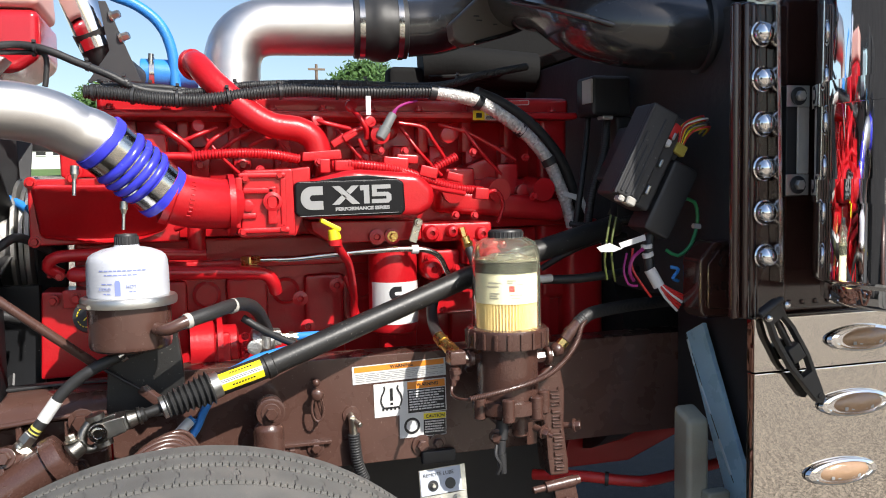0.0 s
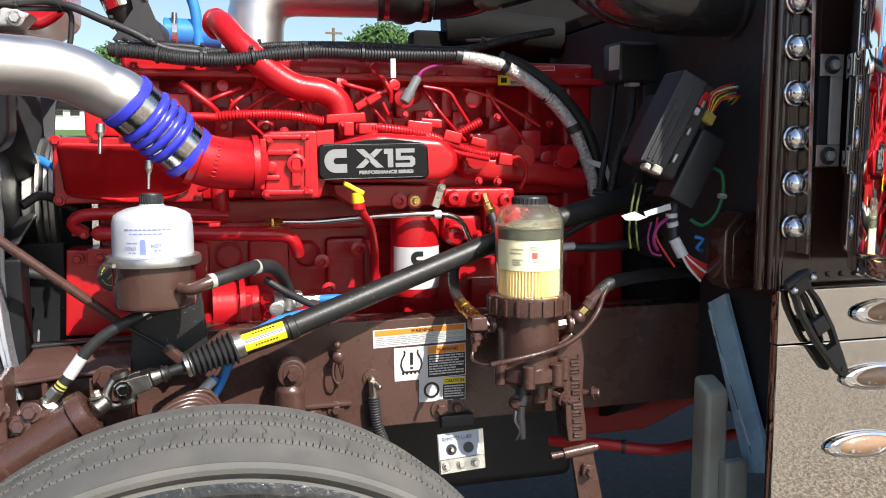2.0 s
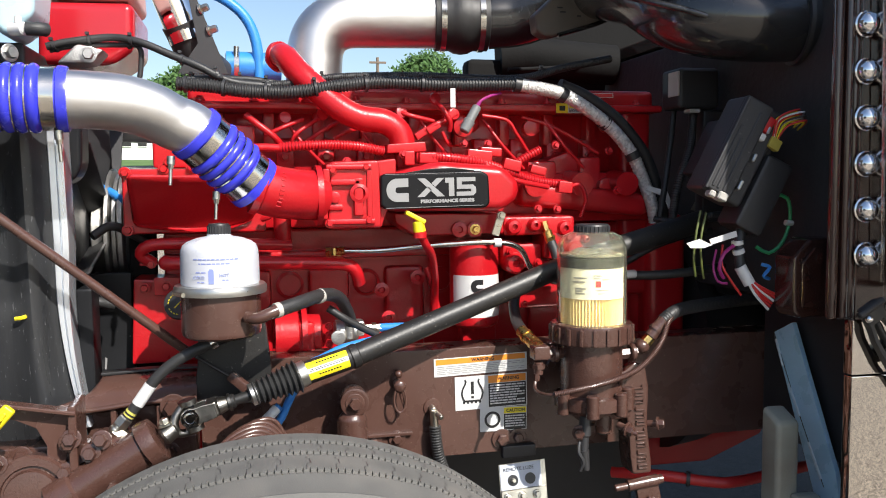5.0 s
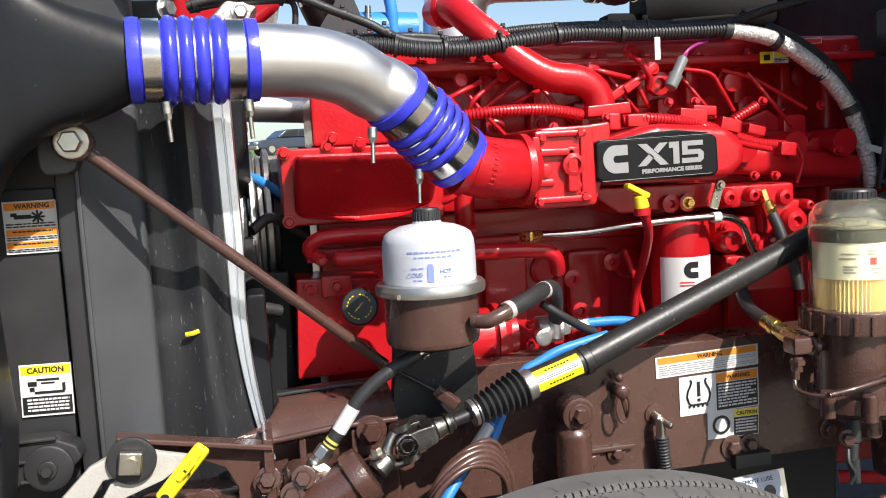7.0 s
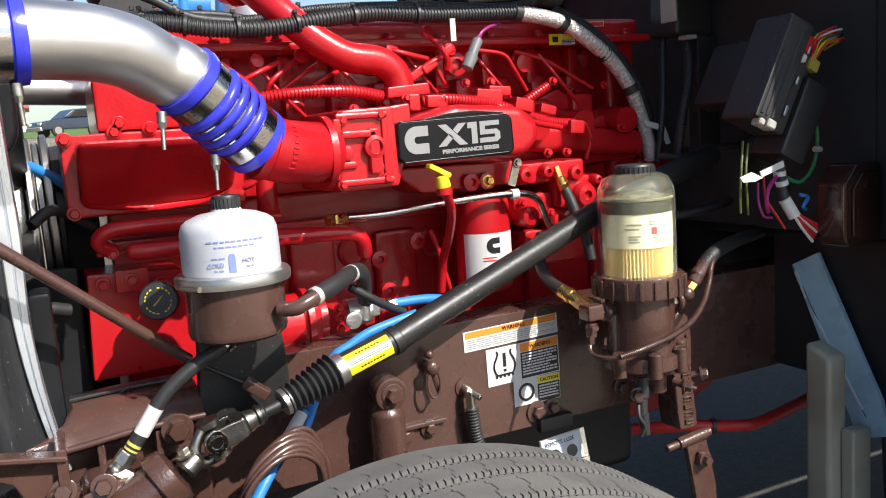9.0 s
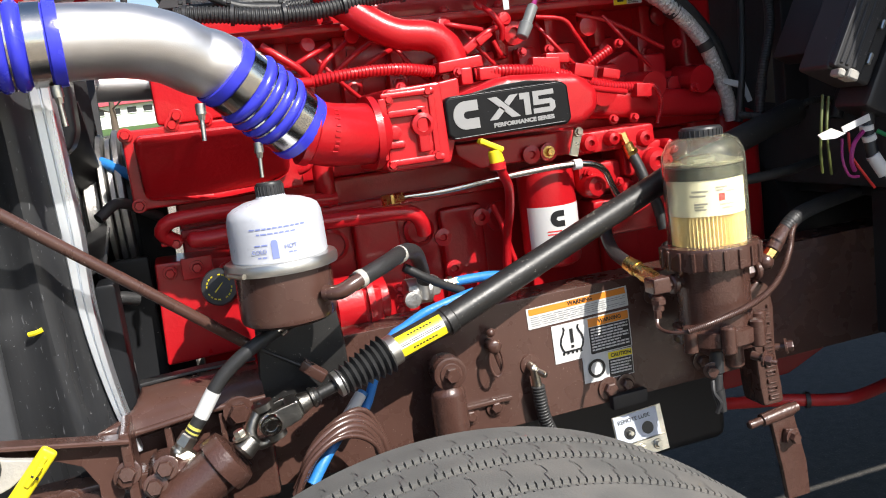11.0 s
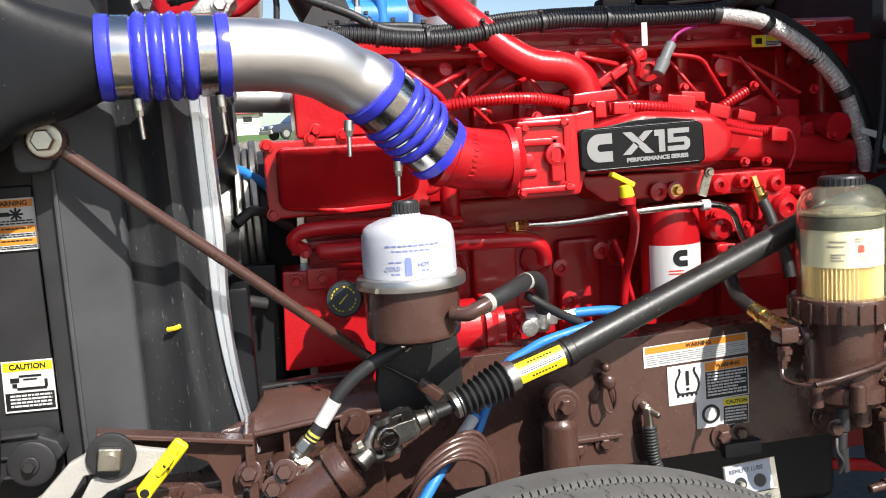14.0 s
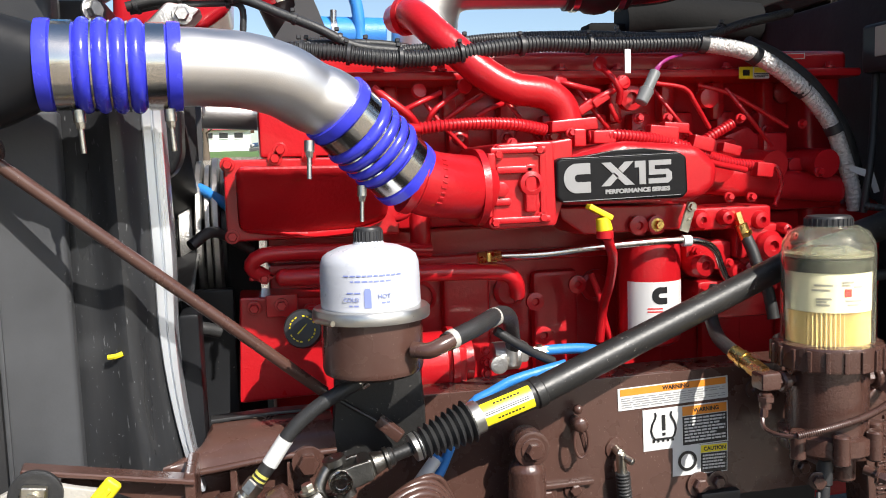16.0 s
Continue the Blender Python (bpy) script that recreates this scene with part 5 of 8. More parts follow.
# ---- looms over the engine ----
def conduit(points, r, label, material=None, name="wiring_loom", ties=0, ribs=0.006):
    t = thing(name, points[0], label, "wiring loom", "wiring looms")
    part("conduit", Shape().tube(points, r, 12, 0.01, ribs=ribs, depth=r * 0.14), material or RUBBER, t)
    pts = [Vector(p) for p in points]
    for k in range(ties):
        i = k * (len(pts) - 1) // max(1, ties)
        u = ((k * (len(pts) - 1)) % max(1, ties)) / max(1, ties)
        p, q = pts[i], pts[i + 1]
        s = Shape().lathe([(r * 0.9, 0), (r * 1.22, 0.001), (r * 1.22, 0.007), (r * 0.9, 0.008)], p.lerp(q, 0.2 + 0.5 * u), q - p, 14, close=False)
        s.box((-0.004, -0.004, 0), (0.004, 0.004, 0.007), 0.001, 1, Matrix.Translation(p.lerp(q, 0.2 + 0.5 * u) + Vector((0, -r * 0.4, r * 1.2))))
        part("tie", s, BLACK, t, "black cable tie")
    return t


conduit([(-0.214, 2.04, 1.631), (-0.139, 2.03, 1.625), (-0.065, 2.02, 1.614), (0.036, 2.02, 1.614), (0.14, 2.02, 1.629), (0.245, 2.02, 1.638), (0.378, 2.02, 1.635), (0.556, 2.02, 1.639)], 0.0155, "thick ribbed black loom along the engine top", ties=6, ribs=0.007)
conduit([(-0.178, 2.08, 1.65), (-0.063, 2.06, 1.633), (0.04, 2.06, 1.637), (0.145, 2.06, 1.653), (0.333, 2.06, 1.659), (0.576, 2.08, 1.659), (0.721, 2.12, 1.694), (0.877, 2.2, 1.73)], 0.010, "slim ribbed black loom above the thick one", ties=5, ribs=0.005)
conduit([(-0.484, 2.08, 1.71), (-0.435, 2.08, 1.722), (-0.349, 2.08, 1.733), (-0.286, 2.06, 1.72), (-0.225, 2.05, 1.694), (-0.163, 2.04, 1.668), (-0.101, 2.04, 1.638), (-0.013, 2.05, 1.629)], 0.0085, "black cable bundle running from the coolant tank", ties=5, ribs=0.0)
conduit([(-0.202, 2.06, 1.643), (-0.114, 2.06, 1.646), (-0.037, 2.06, 1.643), (0.041, 2.07, 1.631)], 0.007, "short black cable over the engine front", ties=2, ribs=0.0)
conduit([(-0.48, 2.09, 1.704), (-0.425, 2.09, 1.715), (-0.338, 2.09, 1.719), (-0.294, 2.08, 1.714), (-0.292, 2.08, 1.67), (-0.296, 2.08, 1.645)], 0.006, "thin black cable hanging from the bundle", ties=2, ribs=0.0)
sl = thing("heat_sleeve_loom", (0.7, 2.03, 1.6), "wiring loom in a silver foil heat sleeve", "wiring loom", "wiring looms")
part("foil_sleeve", Shape().tube([(0.553, 2.02, 1.639), (0.625, 2.02, 1.629), (0.683, 2.03, 1.616), (0.743, 2.03, 1.583), (0.813, 2.04, 1.535), (0.869, 2.05, 1.477), (0.902, 2.06, 1.421), (0.933, 2.07, 1.357), (0.951, 2.08, 1.303)], 0.0165, 18, 0.006, ribs=0.010, depth=0.0012), FOIL, sl, "crinkled silver foil sleeve")
s = Shape()
for (p, q) in (((0.553, 2.02, 1.639), (0.569, 2.02, 1.636)), ((0.674, 2.03, 1.62), (0.688, 2.03, 1.612)), ((0.785, 2.04, 1.557), (0.8, 2.04, 1.546)), ((0.869, 2.05, 1.48), (0.878, 2.05, 1.463))):
    s.rod(p, q, 0.0185, seg=18)
parts("tape_band", s, BLACK, sl, "black tape bands")
part("inner_loom", Shape().tube([(0.683, 2.06, 1.643), (0.76, 2.07, 1.614), (0.846, 2.08, 1.559), (0.922, 2.09, 1.477), (0.963, 2.1, 1.391), (0.988, 2.1, 1.297)], 0.016, 14, 0.01), RUBBER, sl)
wt = Shape().box((-0.006, -0.001, -0.022), (0.006, 0.001, 0.022), 0.0005, 1, Matrix.Translation((0.399, 2, 1.603)))
whole("cable_tag", wt, WHITE, "small white paper tag hanging from the loom", "tag")
wt = Shape().prism([(0.915, 2.05, 1.395)[::2], (0.969, 2.05, 1.38)[::2], (0.985, 2.05, 1.338)[::2], (0.973, 2.05, 1.335)[::2], (0.96, 2.05, 1.366)[::2], (0.912, 2.05, 1.384)[::2]], 2.048, 2.052, 0.0005)
whole("cable_tag", wt, WHITE, "white tape tag round the sleeve's lower end", "tag")


# ---- stickers ----
class Sticker:
    """A thin printed sheet whose pieces are laid out from its upper left corner."""

    def __init__(self, tl, tr, height, label, out=(0, -1, 0), name="warning_label", parent=None):
        self.o = Vector(tl)
        self.r = (Vector(tr) - self.o)
        self.w = self.r.length
        self.r.normalize()
        self.out = Vector(out).normalized()
        self.u = self.out.cross(self.r)
        self.u.normalize()
        self.h = height
        s = Shape()
        self.quad(s, 0, 0, self.w, height, 0.0004, 0.0008)
        self.ob = whole(name, s, WHITE, label, "label", "stickers")

    def quad(self, s, x0, y0, x1, y1, lift, thick=0.0004):
        v = []
        for z in (lift - thick, lift):
            for x, y in ((x0, y0), (x1, y0), (x1, y1), (x0, y1)):
                v.append(self.o + self.r * x - self.u * y + self.out * z)
        s.add(v, [(3, 2, 1, 0), (4, 5, 6, 7), (0, 1, 5, 4), (1, 2, 6, 5), (2, 3, 7, 6), (3, 0, 4, 7)])
        return s

    def field(self, x0, y0, x1, y1, material, name="print", lift=0.0010):
        return part(name, self.quad(Shape(), x0 * self.w, y0 * self.h, x1 * self.w, y1 * self.h, lift), material, self.ob)

    def bars(self, x0, y0, x1, y1, rows, material, lift=0.0014, fill=0.55, seed=1):
        rng = random.Random(seed)
        s = Shape()
        step = (y1 - y0) / rows
        for k in range(rows):
            e = x1 - (rng.uniform(0.0, 0.25) * (x1 - x0) if k % 3 == 2 else 0)
            x = x0
            while x < e:
                w = (x1 - x0) * rng.uniform(0.06, 0.16)
                self.quad(s, x * self.w, (y0 + step * k) * self.h, min(e, x + w) * self.w, (y0 + step * (k + fill)) * self.h, lift)
                x += w + (x1 - x0) * 0.02
        return part("print_line", s, material, self.ob)

    def word(self, text, x, y, size, material, lift=0.0014, wide=1.0):
        at = self.o + self.r * (x * self.w) - self.u * (y * self.h) + self.out * lift
        return lettering(text, size, at, self.r, self.u, material, self.ob, "print", 0.0002, wide, size * 0.03)


k = Sticker((0.326, 1.9038, 1.014), (0.544, 1.9038, 1.02), 0.041, "white and orange warning label on the brown rail")
k.field(0.02, 0.05, 0.98, 0.35, ORANGE)
k.word("WARNING", 0.52, 0.20, 0.011, INK)
k.bars(0.03, 0.45, 0.97, 0.95, 5, SILVER, fill=0.3, seed=3)
k = Sticker((0.374, 1.9038, 0.97), (0.544, 1.9038, 0.973), 0.077, "tyre pressure warning label with a pictogram on the rail")
k.field(0.46, 0.03, 0.985, 0.25, ORANGE)
k.word("WARNING", 0.74, 0.14, 0.0105, INK)
k.field(0.46, 0.27, 0.985, 0.97, INK)
k.bars(0.48, 0.31, 0.965, 0.93, 8, WHITE, seed=5)
s = Shape()
c = k.o + k.r * 0.235 * k.w - k.u * 0.48 * k.h + k.out * 0.0016
s.tube([c + k.r * x + k.u * z for x, z in ((-0.0165, 0.030), (-0.0145, 0.025), (-0.0165, 0.019), (-0.0225, 0.008), (-0.0245, -0.003), (-0.0215, -0.014), (-0.017, -0.0195), (0.017, -0.0195), (0.0215, -0.014), (0.0245, -0.003), (0.0225, 0.008), (0.0165, 0.019), (0.0145, 0.025), (0.0165, 0.030))], 0.0019, 6, flat=True)
for j in range(5):
    k.quad(s, (0.105 + 0.055 * j) * k.w, 0.735 * k.h, (0.130 + 0.055 * j) * k.w, 0.81 * k.h, 0.0016)
k.quad(s, 0.218 * k.w, 0.16 * k.h, 0.257 * k.w, 0.53 * k.h, 0.0016)
k.quad(s, 0.22 * k.w, 0.59 * k.h, 0.255 * k.w, 0.66 * k.h, 0.0016)
part("pictogram", s, INK, k.ob)
k = Sticker((0.433, 1.9038, 0.895), (0.544, 1.9038, 0.894), 0.055, "yellow and black caution label on the rail")
k.field(0.51, 0.03, 0.985, 0.28, YELLOW)
k.word("CAUTION", 0.76, 0.16, 0.0100, INK)
k.field(0.51, 0.30, 0.985, 0.97, INK)
k.bars(0.54, 0.36, 0.955, 0.90, 5, WHITE, seed=8)
c = k.o + k.r * 0.26 * k.w - k.u * 0.50 * k.h + k.out * 0.0016
part("pictogram", Shape().lathe([(0.0135, 0), (0.0135, 0.0006), (0.019, 0.0006), (0.019, 0)], c, k.out, 32, close=False), INK, k.ob)

# ---- rail hardware ----
sa = thing("shock_absorber", (0.137, 1.85, 0.6), "brown painted shock absorber bolted to the rail", "shock absorber")
bx, by, bz = 0.139, 1.850, 0.948
s = Shape().lathe([(0.026, -0.03), (0.030, -0.02), (0.031, 0.0), (0.030, 0.022), (0.024, 0.024)], (bx, by, bz), (0, -1, 0), 28)
part("eye", s, BROWN_CAST, sa)
part("bolt", Shape().bolt((bx, by - 0.024, bz), (0, -1, 0), 0.014, 0.014), BROWN, sa)
s = Shape().lathe([(0.014, 0.0), (0.024, -0.008), (0.030, -0.016), (0.0325, -0.024), (0.0325, -0.36)], (bx - 0.004, by, bz - 0.018), (0, 0, 1), 32)
part("body", s, BROWN_CAST, sa)

hp = thing("hitch_pin", (0.245, 1.875, 0.92), "brown painted pin with a wire ring on the rail", "pin")
s = Shape().rod((0.243, 1.903, 0.966), (0.243, 1.868, 0.966), 0.010, seg=16, bevel=0.002)
s.ball((0.243, 1.872, 0.966), 0.014, (1, 0.6, 1))
s.ball((0.243, 1.886, 0.990), 0.009)
part("pin", s, BROWN_CAST, hp)
s = Shape().tube([(0.243 + 0.013 * math.sin(a), 1.872, 0.936 + 0.028 * math.cos(a)) for a in [2 * math.pi * j / 24 for j in range(25)]], 0.0025, 8, flat=True)
s.rod((0.243, 1.880, 0.96), (0.255, 1.880, 0.915), 0.004, seg=8)
part("ring", s, BROWN, hp)

af = thing("air_fitting", (0.325, 1.885, 0.8), "brass elbow fitting with a ribbed black hose", "fitting")
part("washer", Shape().lathe([(0.022, -0.003), (0.020, 0.002), (0.010, 0.003)], (0.322, 1.904, 0.905), (0, -1, 0), 24), BROWN, af)
s = Shape()
s.rod((0.320, 1.902, 0.905), (0.320, 1.878, 0.903), 0.008, seg=14, bevel=0.002)
s.rod((0.324, 1.878, 0.899), (0.334, 1.860, 0.892), 0.0062, seg=12, bevel=0.0015)
s.rod((0.320, 1.880, 0.905), (0.322, 1.880, 0.868), 0.009, seg=14, bevel=0.002)
part("elbow", s, ZINC, af, "small plated elbow")
part("hose", Shape().tube([(0.322, 1.878, 0.870), (0.324, 1.878, 0.84), (0.330, 1.880, 0.80), (0.345, 1.885, 0.76)], 0.0135, 14, 0.008, ribs=0.006, depth=0.0015), RUBBER, af)

for x, z, r in ((0.484, 0.820, 0.014), (0.522, 0.822, 0.012), (0.188, 0.835, 0.011), (0.240, 0.840, 0.011), (0.60, 0.99, 0.011), (0.70, 0.83, 0.012)):
    b = thing("rail_bolt", (x, RAIL, z), "brown painted hexagon bolt in the frame rail", "bolt", "rail bolts")
    part("washer", Shape().lathe([(r * 1.7, 0), (r * 1.7, 0.004), (r * 1.5, 0.005)], (x, RAIL - 0.0005, z), (0, -1, 0), 20), BROWN, b)
    part("head", Shape().lathe([(r, 0), (r, r * 0.7), (r * 0.8, r * 0.85)], (x, RAIL - 0.0055, z), (0, -1, 0), 6), BROWN, b)
rb = Shape().box((0.16, 1.893, 0.848), (0.275, 1.9045, 0.856), 0.002)
whole("rail_strip", rb, BROWN, "narrow brown weld strip across the rail", "strip")

lp = thing("lube_panel", (0.53, 1.86, 0.70), "white remote lubrication panel with grease fittings", "panel")
tl, tr = Vector((0.468, 1.87, 0.769)), Vector((0.565, 1.87, 0.774))
d, up = (tr - tl).normalized(), Vector((0, 0.25, 0.97))
wv = (tr - tl).length
nrm = d.cross(up).normalized()
def on_panel(x, y, lift=0.0):
    return tl + d * x - up.normalized() * y + nrm * lift
s = Shape()
m = Matrix((d, up.normalized(), nrm)).transposed().to_4x4()
m.translation = tl
s.box((0, -0.056, -0.002), (wv, 0.0, 0.0), 0.0008, 1, m)
part("face", s, surface("pale_blue_white_label", (0.48, 0.52, 0.60), 0.35, vary=0.03, bump=0.0), lp)
s = Shape().box((-0.002, -0.088, -0.0045), (wv + 0.012, 0.002, -0.0022), 0.001, 1, m)
s.box((0.0, -0.088, -0.0022), (wv + 0.010, -0.0565, 0.002), 0.001, 1, m)
part("backing", s, ZINC, lp, "zinc plated bracket")
s = Shape()
s.box((0.480, 1.884, 0.778), (0.560, 1.903, 0.808), 0.004)
part("pad", s, BLACK, lp, "black rubber pad")
s = Shape()
for u in (0.30, 0.72):
    s.lathe([(0.0125, 0), (0.0125, 0.001)], on_panel(wv * u, 0.036, 0.0), nrm, 24)
part("port", s, INK, lp)
s = Shape()
s.rod(on_panel(wv * 0.30, 0.036, 0.0), on_panel(wv * 0.30, 0.036, 0.012), 0.006, 0.004, 10)
for u in (0.15, 0.5, 0.85):
    s.bolt(on_panel(wv * u, 0.072, 0.002), nrm, 0.007, 0.010)
part("grease_fitting", s, ZINC, lp)
lettering("REMOTE LUBE", 0.0115, on_panel(wv * 0.45, 0.012, 0.0008), d, up, INK, lp, "print", 0.0002)

# ---- reservoir plumbing ----
ho = thing("return_hose", (0.05, 1.8, 1.1), "black rubber hose leaving the reservoir canister", "hose", "hoses")
s = Shape().tube([(-0.075, 1.715, 1.158), (-0.055, 1.700, 1.158), (-0.035, 1.700, 1.165), (-0.02, 1.705, 1.17)], 0.012, 16, 0.006)
part("spigot", s, BROWN, ho, "brown steel spigot")
part("hose", Shape().tube([(-0.029, 1.705, 1.167), (0.024, 1.74, 1.178), (0.079, 1.8, 1.184), (0.114, 1.86, 1.167), (0.137, 1.92, 1.128), (0.148, 1.95, 1.097)], 0.0138, 18, 0.008), RUBBER, ho)
s = Shape()
for p, q in (((-0.023, 1.707, 1.169), (-0.013, 1.712, 1.171)), ((0.06, 1.78, 1.182), (0.072, 1.79, 1.184))):
    s.rod(p, q, 0.0148, seg=20, bevel=0.001)
parts("clip", s, PLATE, ho, "pale crimped band")
ho = thing("thin_hose", (0.1, 1.88, 1.1), "thin black braided hose with a cable tie", "hose", "hoses")
part("hose", Shape().tube([(0.09, 1.86, 1.147), (0.123, 1.86, 1.124), (0.16, 1.87, 1.101), (0.197, 1.88, 1.081)], 0.008, 12, 0.008), RUBBER, ho)
ps = thing("steering_hose", (-0.25, 1.8, 1.0), "black pressure hose with a white band", "hose", "hoses")
pts = [(-0.098, 1.83, 1.108), (-0.145, 1.795, 1.098), (-0.196, 1.785, 1.077), (-0.236, 1.785, 1.050), (-0.262, 1.785, 1.023), (-0.288, 1.785, 0.986), (-0.313, 1.785, 0.955)]
part("hose", Shape().tube(pts, 0.0114, 16, 0.008), RUBBER, ps)
a, b = Vector(pts[5]), Vector(pts[4])
s = Shape().rod(a, b, 0.0122, seg=18)
part("band", s, WHITE, ps, "white paper band")
s = Shape().rod(Vector(pts[1]) + Vector((0.008, 0, 0.004)), Vector(pts[1]) - Vector((0.002, 0, 0.002)), 0.0140, seg=18)
parts("clip", s, STEEL, ps)
s = Shape()
for u in (0.40, 0.62):
    p = Vector(pts[5]).lerp(Vector(pts[6]), u)
    s.rod(p, p.lerp(Vector(pts[6]), 0.20), 0.0117, seg=16)
parts("print_band", s, surface("faded_yellow_print", (0.55, 0.50, 0.10), 0.5, vary=0.3, grain=60, bump=0.0), ps)
s = Shape().rod((-0.308, 1.785, 0.962), (-0.322, 1.785, 0.946), 0.0150, seg=6, bevel=0.002)
s.rod((-0.318, 1.785, 0.950), (-0.329, 1.785, 0.938), 0.0125, seg=16, bevel=0.002)
s.ball((-0.330, 1.785, 0.938), 0.0135)
s.rod((-0.332, 1.785, 0.938), (-0.302, 1.780, 0.914), 0.0142, seg=6)
part("end_fitting", s, ZINC, ps, "zinc plated elbow fitting")

# ---- printing on the reservoir lid ----
face = Vector((-0.13, -0.99, 0)).normalized()
def on_lid(angle, z, r=0.0758):
    a = math.atan2(face.y, face.x) + radians(angle)
    out = Vector((math.cos(a), math.sin(a), 0))
    return Vector((C[0], C[1], z)) + out * r, Vector((-out.y, out.x, 0))
for word, ang, z, size in (("COLD", -21, 1.236, 0.0088), ("HOT", 15, 1.240, 0.0088)):
    p, rt = on_lid(ang, z, 0.0764)
    lettering(word, size, p, rt, (0, 0, 1), BLUE_INK, lid, "print", 0.0002)
s = Shape()
for row, (z, a0, a1) in enumerate(((1.270, -30, 32), (1.262, -22, 22), (1.2455, -26, -14), (1.227, -24, -16), (1.231, 12, 19))):
    a = a0
    rng = random.Random(row)
    while a < a1:
        w = rng.uniform(3, 7)
        p, rt = on_lid(a + w / 2, z, 0.0760 if z < 1.26 else 0.0757)
        half = math.tan(radians(w / 2)) * 0.076
        out = Vector((rt.y, -rt.x, 0))
        s.add([p - rt * half + Vector((0, 0, 0.0011)), p + rt * half + Vector((0, 0, 0.0011)), p + rt * half - Vector((0, 0, 0.0011)), p - rt * half - Vector((0, 0, 0.0011))], [(0, 1, 2, 3)])
        a += w + 1.6
p, rt = on_lid(-3, 1.240, 0.0762)
s.add([p + rt * x + Vector((0, 0, z)) for x, z in ((-0.005, -0.016), (0.005, -0.016), (0.005, 0.008), (0.003, 0.012), (-0.003, 0.012), (-0.005, 0.008))], [(0, 1, 2, 3, 4, 5)])
part("print_line", s, BLUE_INK, lid)
oc = thing("filler_cap", (-0.205, 1.96, 1.155), "black round filler cap with yellow printing", "cap")
oa = Vector((-0.25, -0.95, 0.15)).normalized()
oc_at = Vector((-0.214, 1.99, 1.150))
s = Shape().lathe([(0.026, 0), (0.033, 0.003), (0.034, 0.022), (0.031, 0.028), (0.004, 0.029)], oc_at, oa, 28)
s.rod(oc_at, oc_at - oa * 0.12, 0.020, seg=16)
part("cap", s, BLACK, oc)
s = Shape()
ou = oa.cross(Vector((0, 0, 1))).normalized()
ow = ou.cross(oa)
for j in range(20):
    if j % 5 == 4:
        continue
    a0, a1 = radians(j * 18), radians(j * 18 + 11)
    s.rod(oc_at + oa * 0.0285 + (ou * math.cos(a0) + ow * math.sin(a0)) * 0.022, oc_at + oa * 0.0285 + (ou * math.cos(a1) + ow * math.sin(a1)) * 0.022, 0.0013, seg=5)
s.rod(oc_at + oa * 0.0285 + Vector((-0.008, 0, -0.008)), oc_at + oa * 0.0285 + Vector((0.008, 0, 0.008)), 0.0012, seg=6)
part("print", s, YELLOW, oc)


# ---- engine fittings ----
# name plate: emblem, figures and words
EM = Vector((0.245, 1.8715, 1.393))
PR = (Vector((0.44, 1.8715, 1.432)) - Vector((0.212, 1.8715, 1.428))).normalized()
PU = Vector((0, -1, 0)).cross(PR).normalized()
PM = Matrix((PR, Vector((0, 1, 0)), PU)).transposed().to_4x4()


def plate_prism(s, outline, at):
    m = PM.copy()
    m.translation = at
    return s.prism(outline, -0.0012, 0.003, 0.0, m=m)


s = Shape()
ring = [(-0.001 + 0.024 * math.cos(radians(a)), 0.025 * math.sin(radians(a))) for a in range(90, 271, 10)]
inner = [(0.001 + 0.0065 * math.cos(radians(a)), 0.0065 * math.sin(radians(a))) for a in range(270, 89, -15)]
outline = [(0.023, 0.025)] + ring + [(0.023, -0.025), (0.023, -0.0065)] + inner + [(0.023, 0.0065)]
plate_prism(s, outline, EM)
part("emblem", s, SILVER, badge, "silver curved emblem shape")
L = Vector((0.353, 1.8715, 1.399))
fig = [Shape(), Shape(), Shape()]
def stroke(s, pts, at):
    return plate_prism(s, pts, at)


stroke(fig[0], [(-0.065, 0.020), (-0.048, 0.020), (-0.005, -0.020), (-0.022, -0.020)], L)
stroke(fig[0], [(-0.022, 0.020), (-0.006, 0.020), (-0.026, 0.0012), (-0.034, 0.0088)], L)
stroke(fig[0], [(-0.066, -0.020), (-0.050, -0.020), (-0.034, -0.0052), (-0.042, 0.0024)], L)
stroke(fig[1], [(-0.004, 0.020), (0.016, 0.020), (0.016, -0.020), (0.004, -0.020), (0.004, 0.009), (-0.004, 0.009)], L)
stroke(fig[2], [(0.022, 0.020), (0.064, 0.020), (0.064, 0.011), (0.033, 0.011), (0.033, 0.004), (0.058, 0.004), (0.065, -0.002), (0.065, -0.014), (0.058, -0.020), (0.021, -0.020), (0.021, -0.011), (0.054, -0.011), (0.054, -0.005), (0.022, -0.005)], L)
for f_ in fig:
    part("figure", f_, SILVER, badge, "silver figure")
lettering("PERFORMANCE SERIES", 0.0098, Vector((0.354, 1.8702, 1.369)), PR, PU, SILVER, badge, "print", 0.0003, 1.22, 0.0006)
s = Shape()
for zz in (0.036, -0.036):
    stroke(s, [(-0.108, zz), (0.108, zz), (0.108, zz - 0.0008), (-0.108, zz - 0.0008)], Vector((0.326, 1.8718, 1.393)))
part("rim_line", s, SILVER, badge)


def red_tube(points, r, name="fuel_line", step=0.008, ribs=0.0, material=None, label=""):
    return part(name, Shape().tube(points, r, 12, step, ribs=ribs, depth=r * 0.16), material or RED, engine, label)


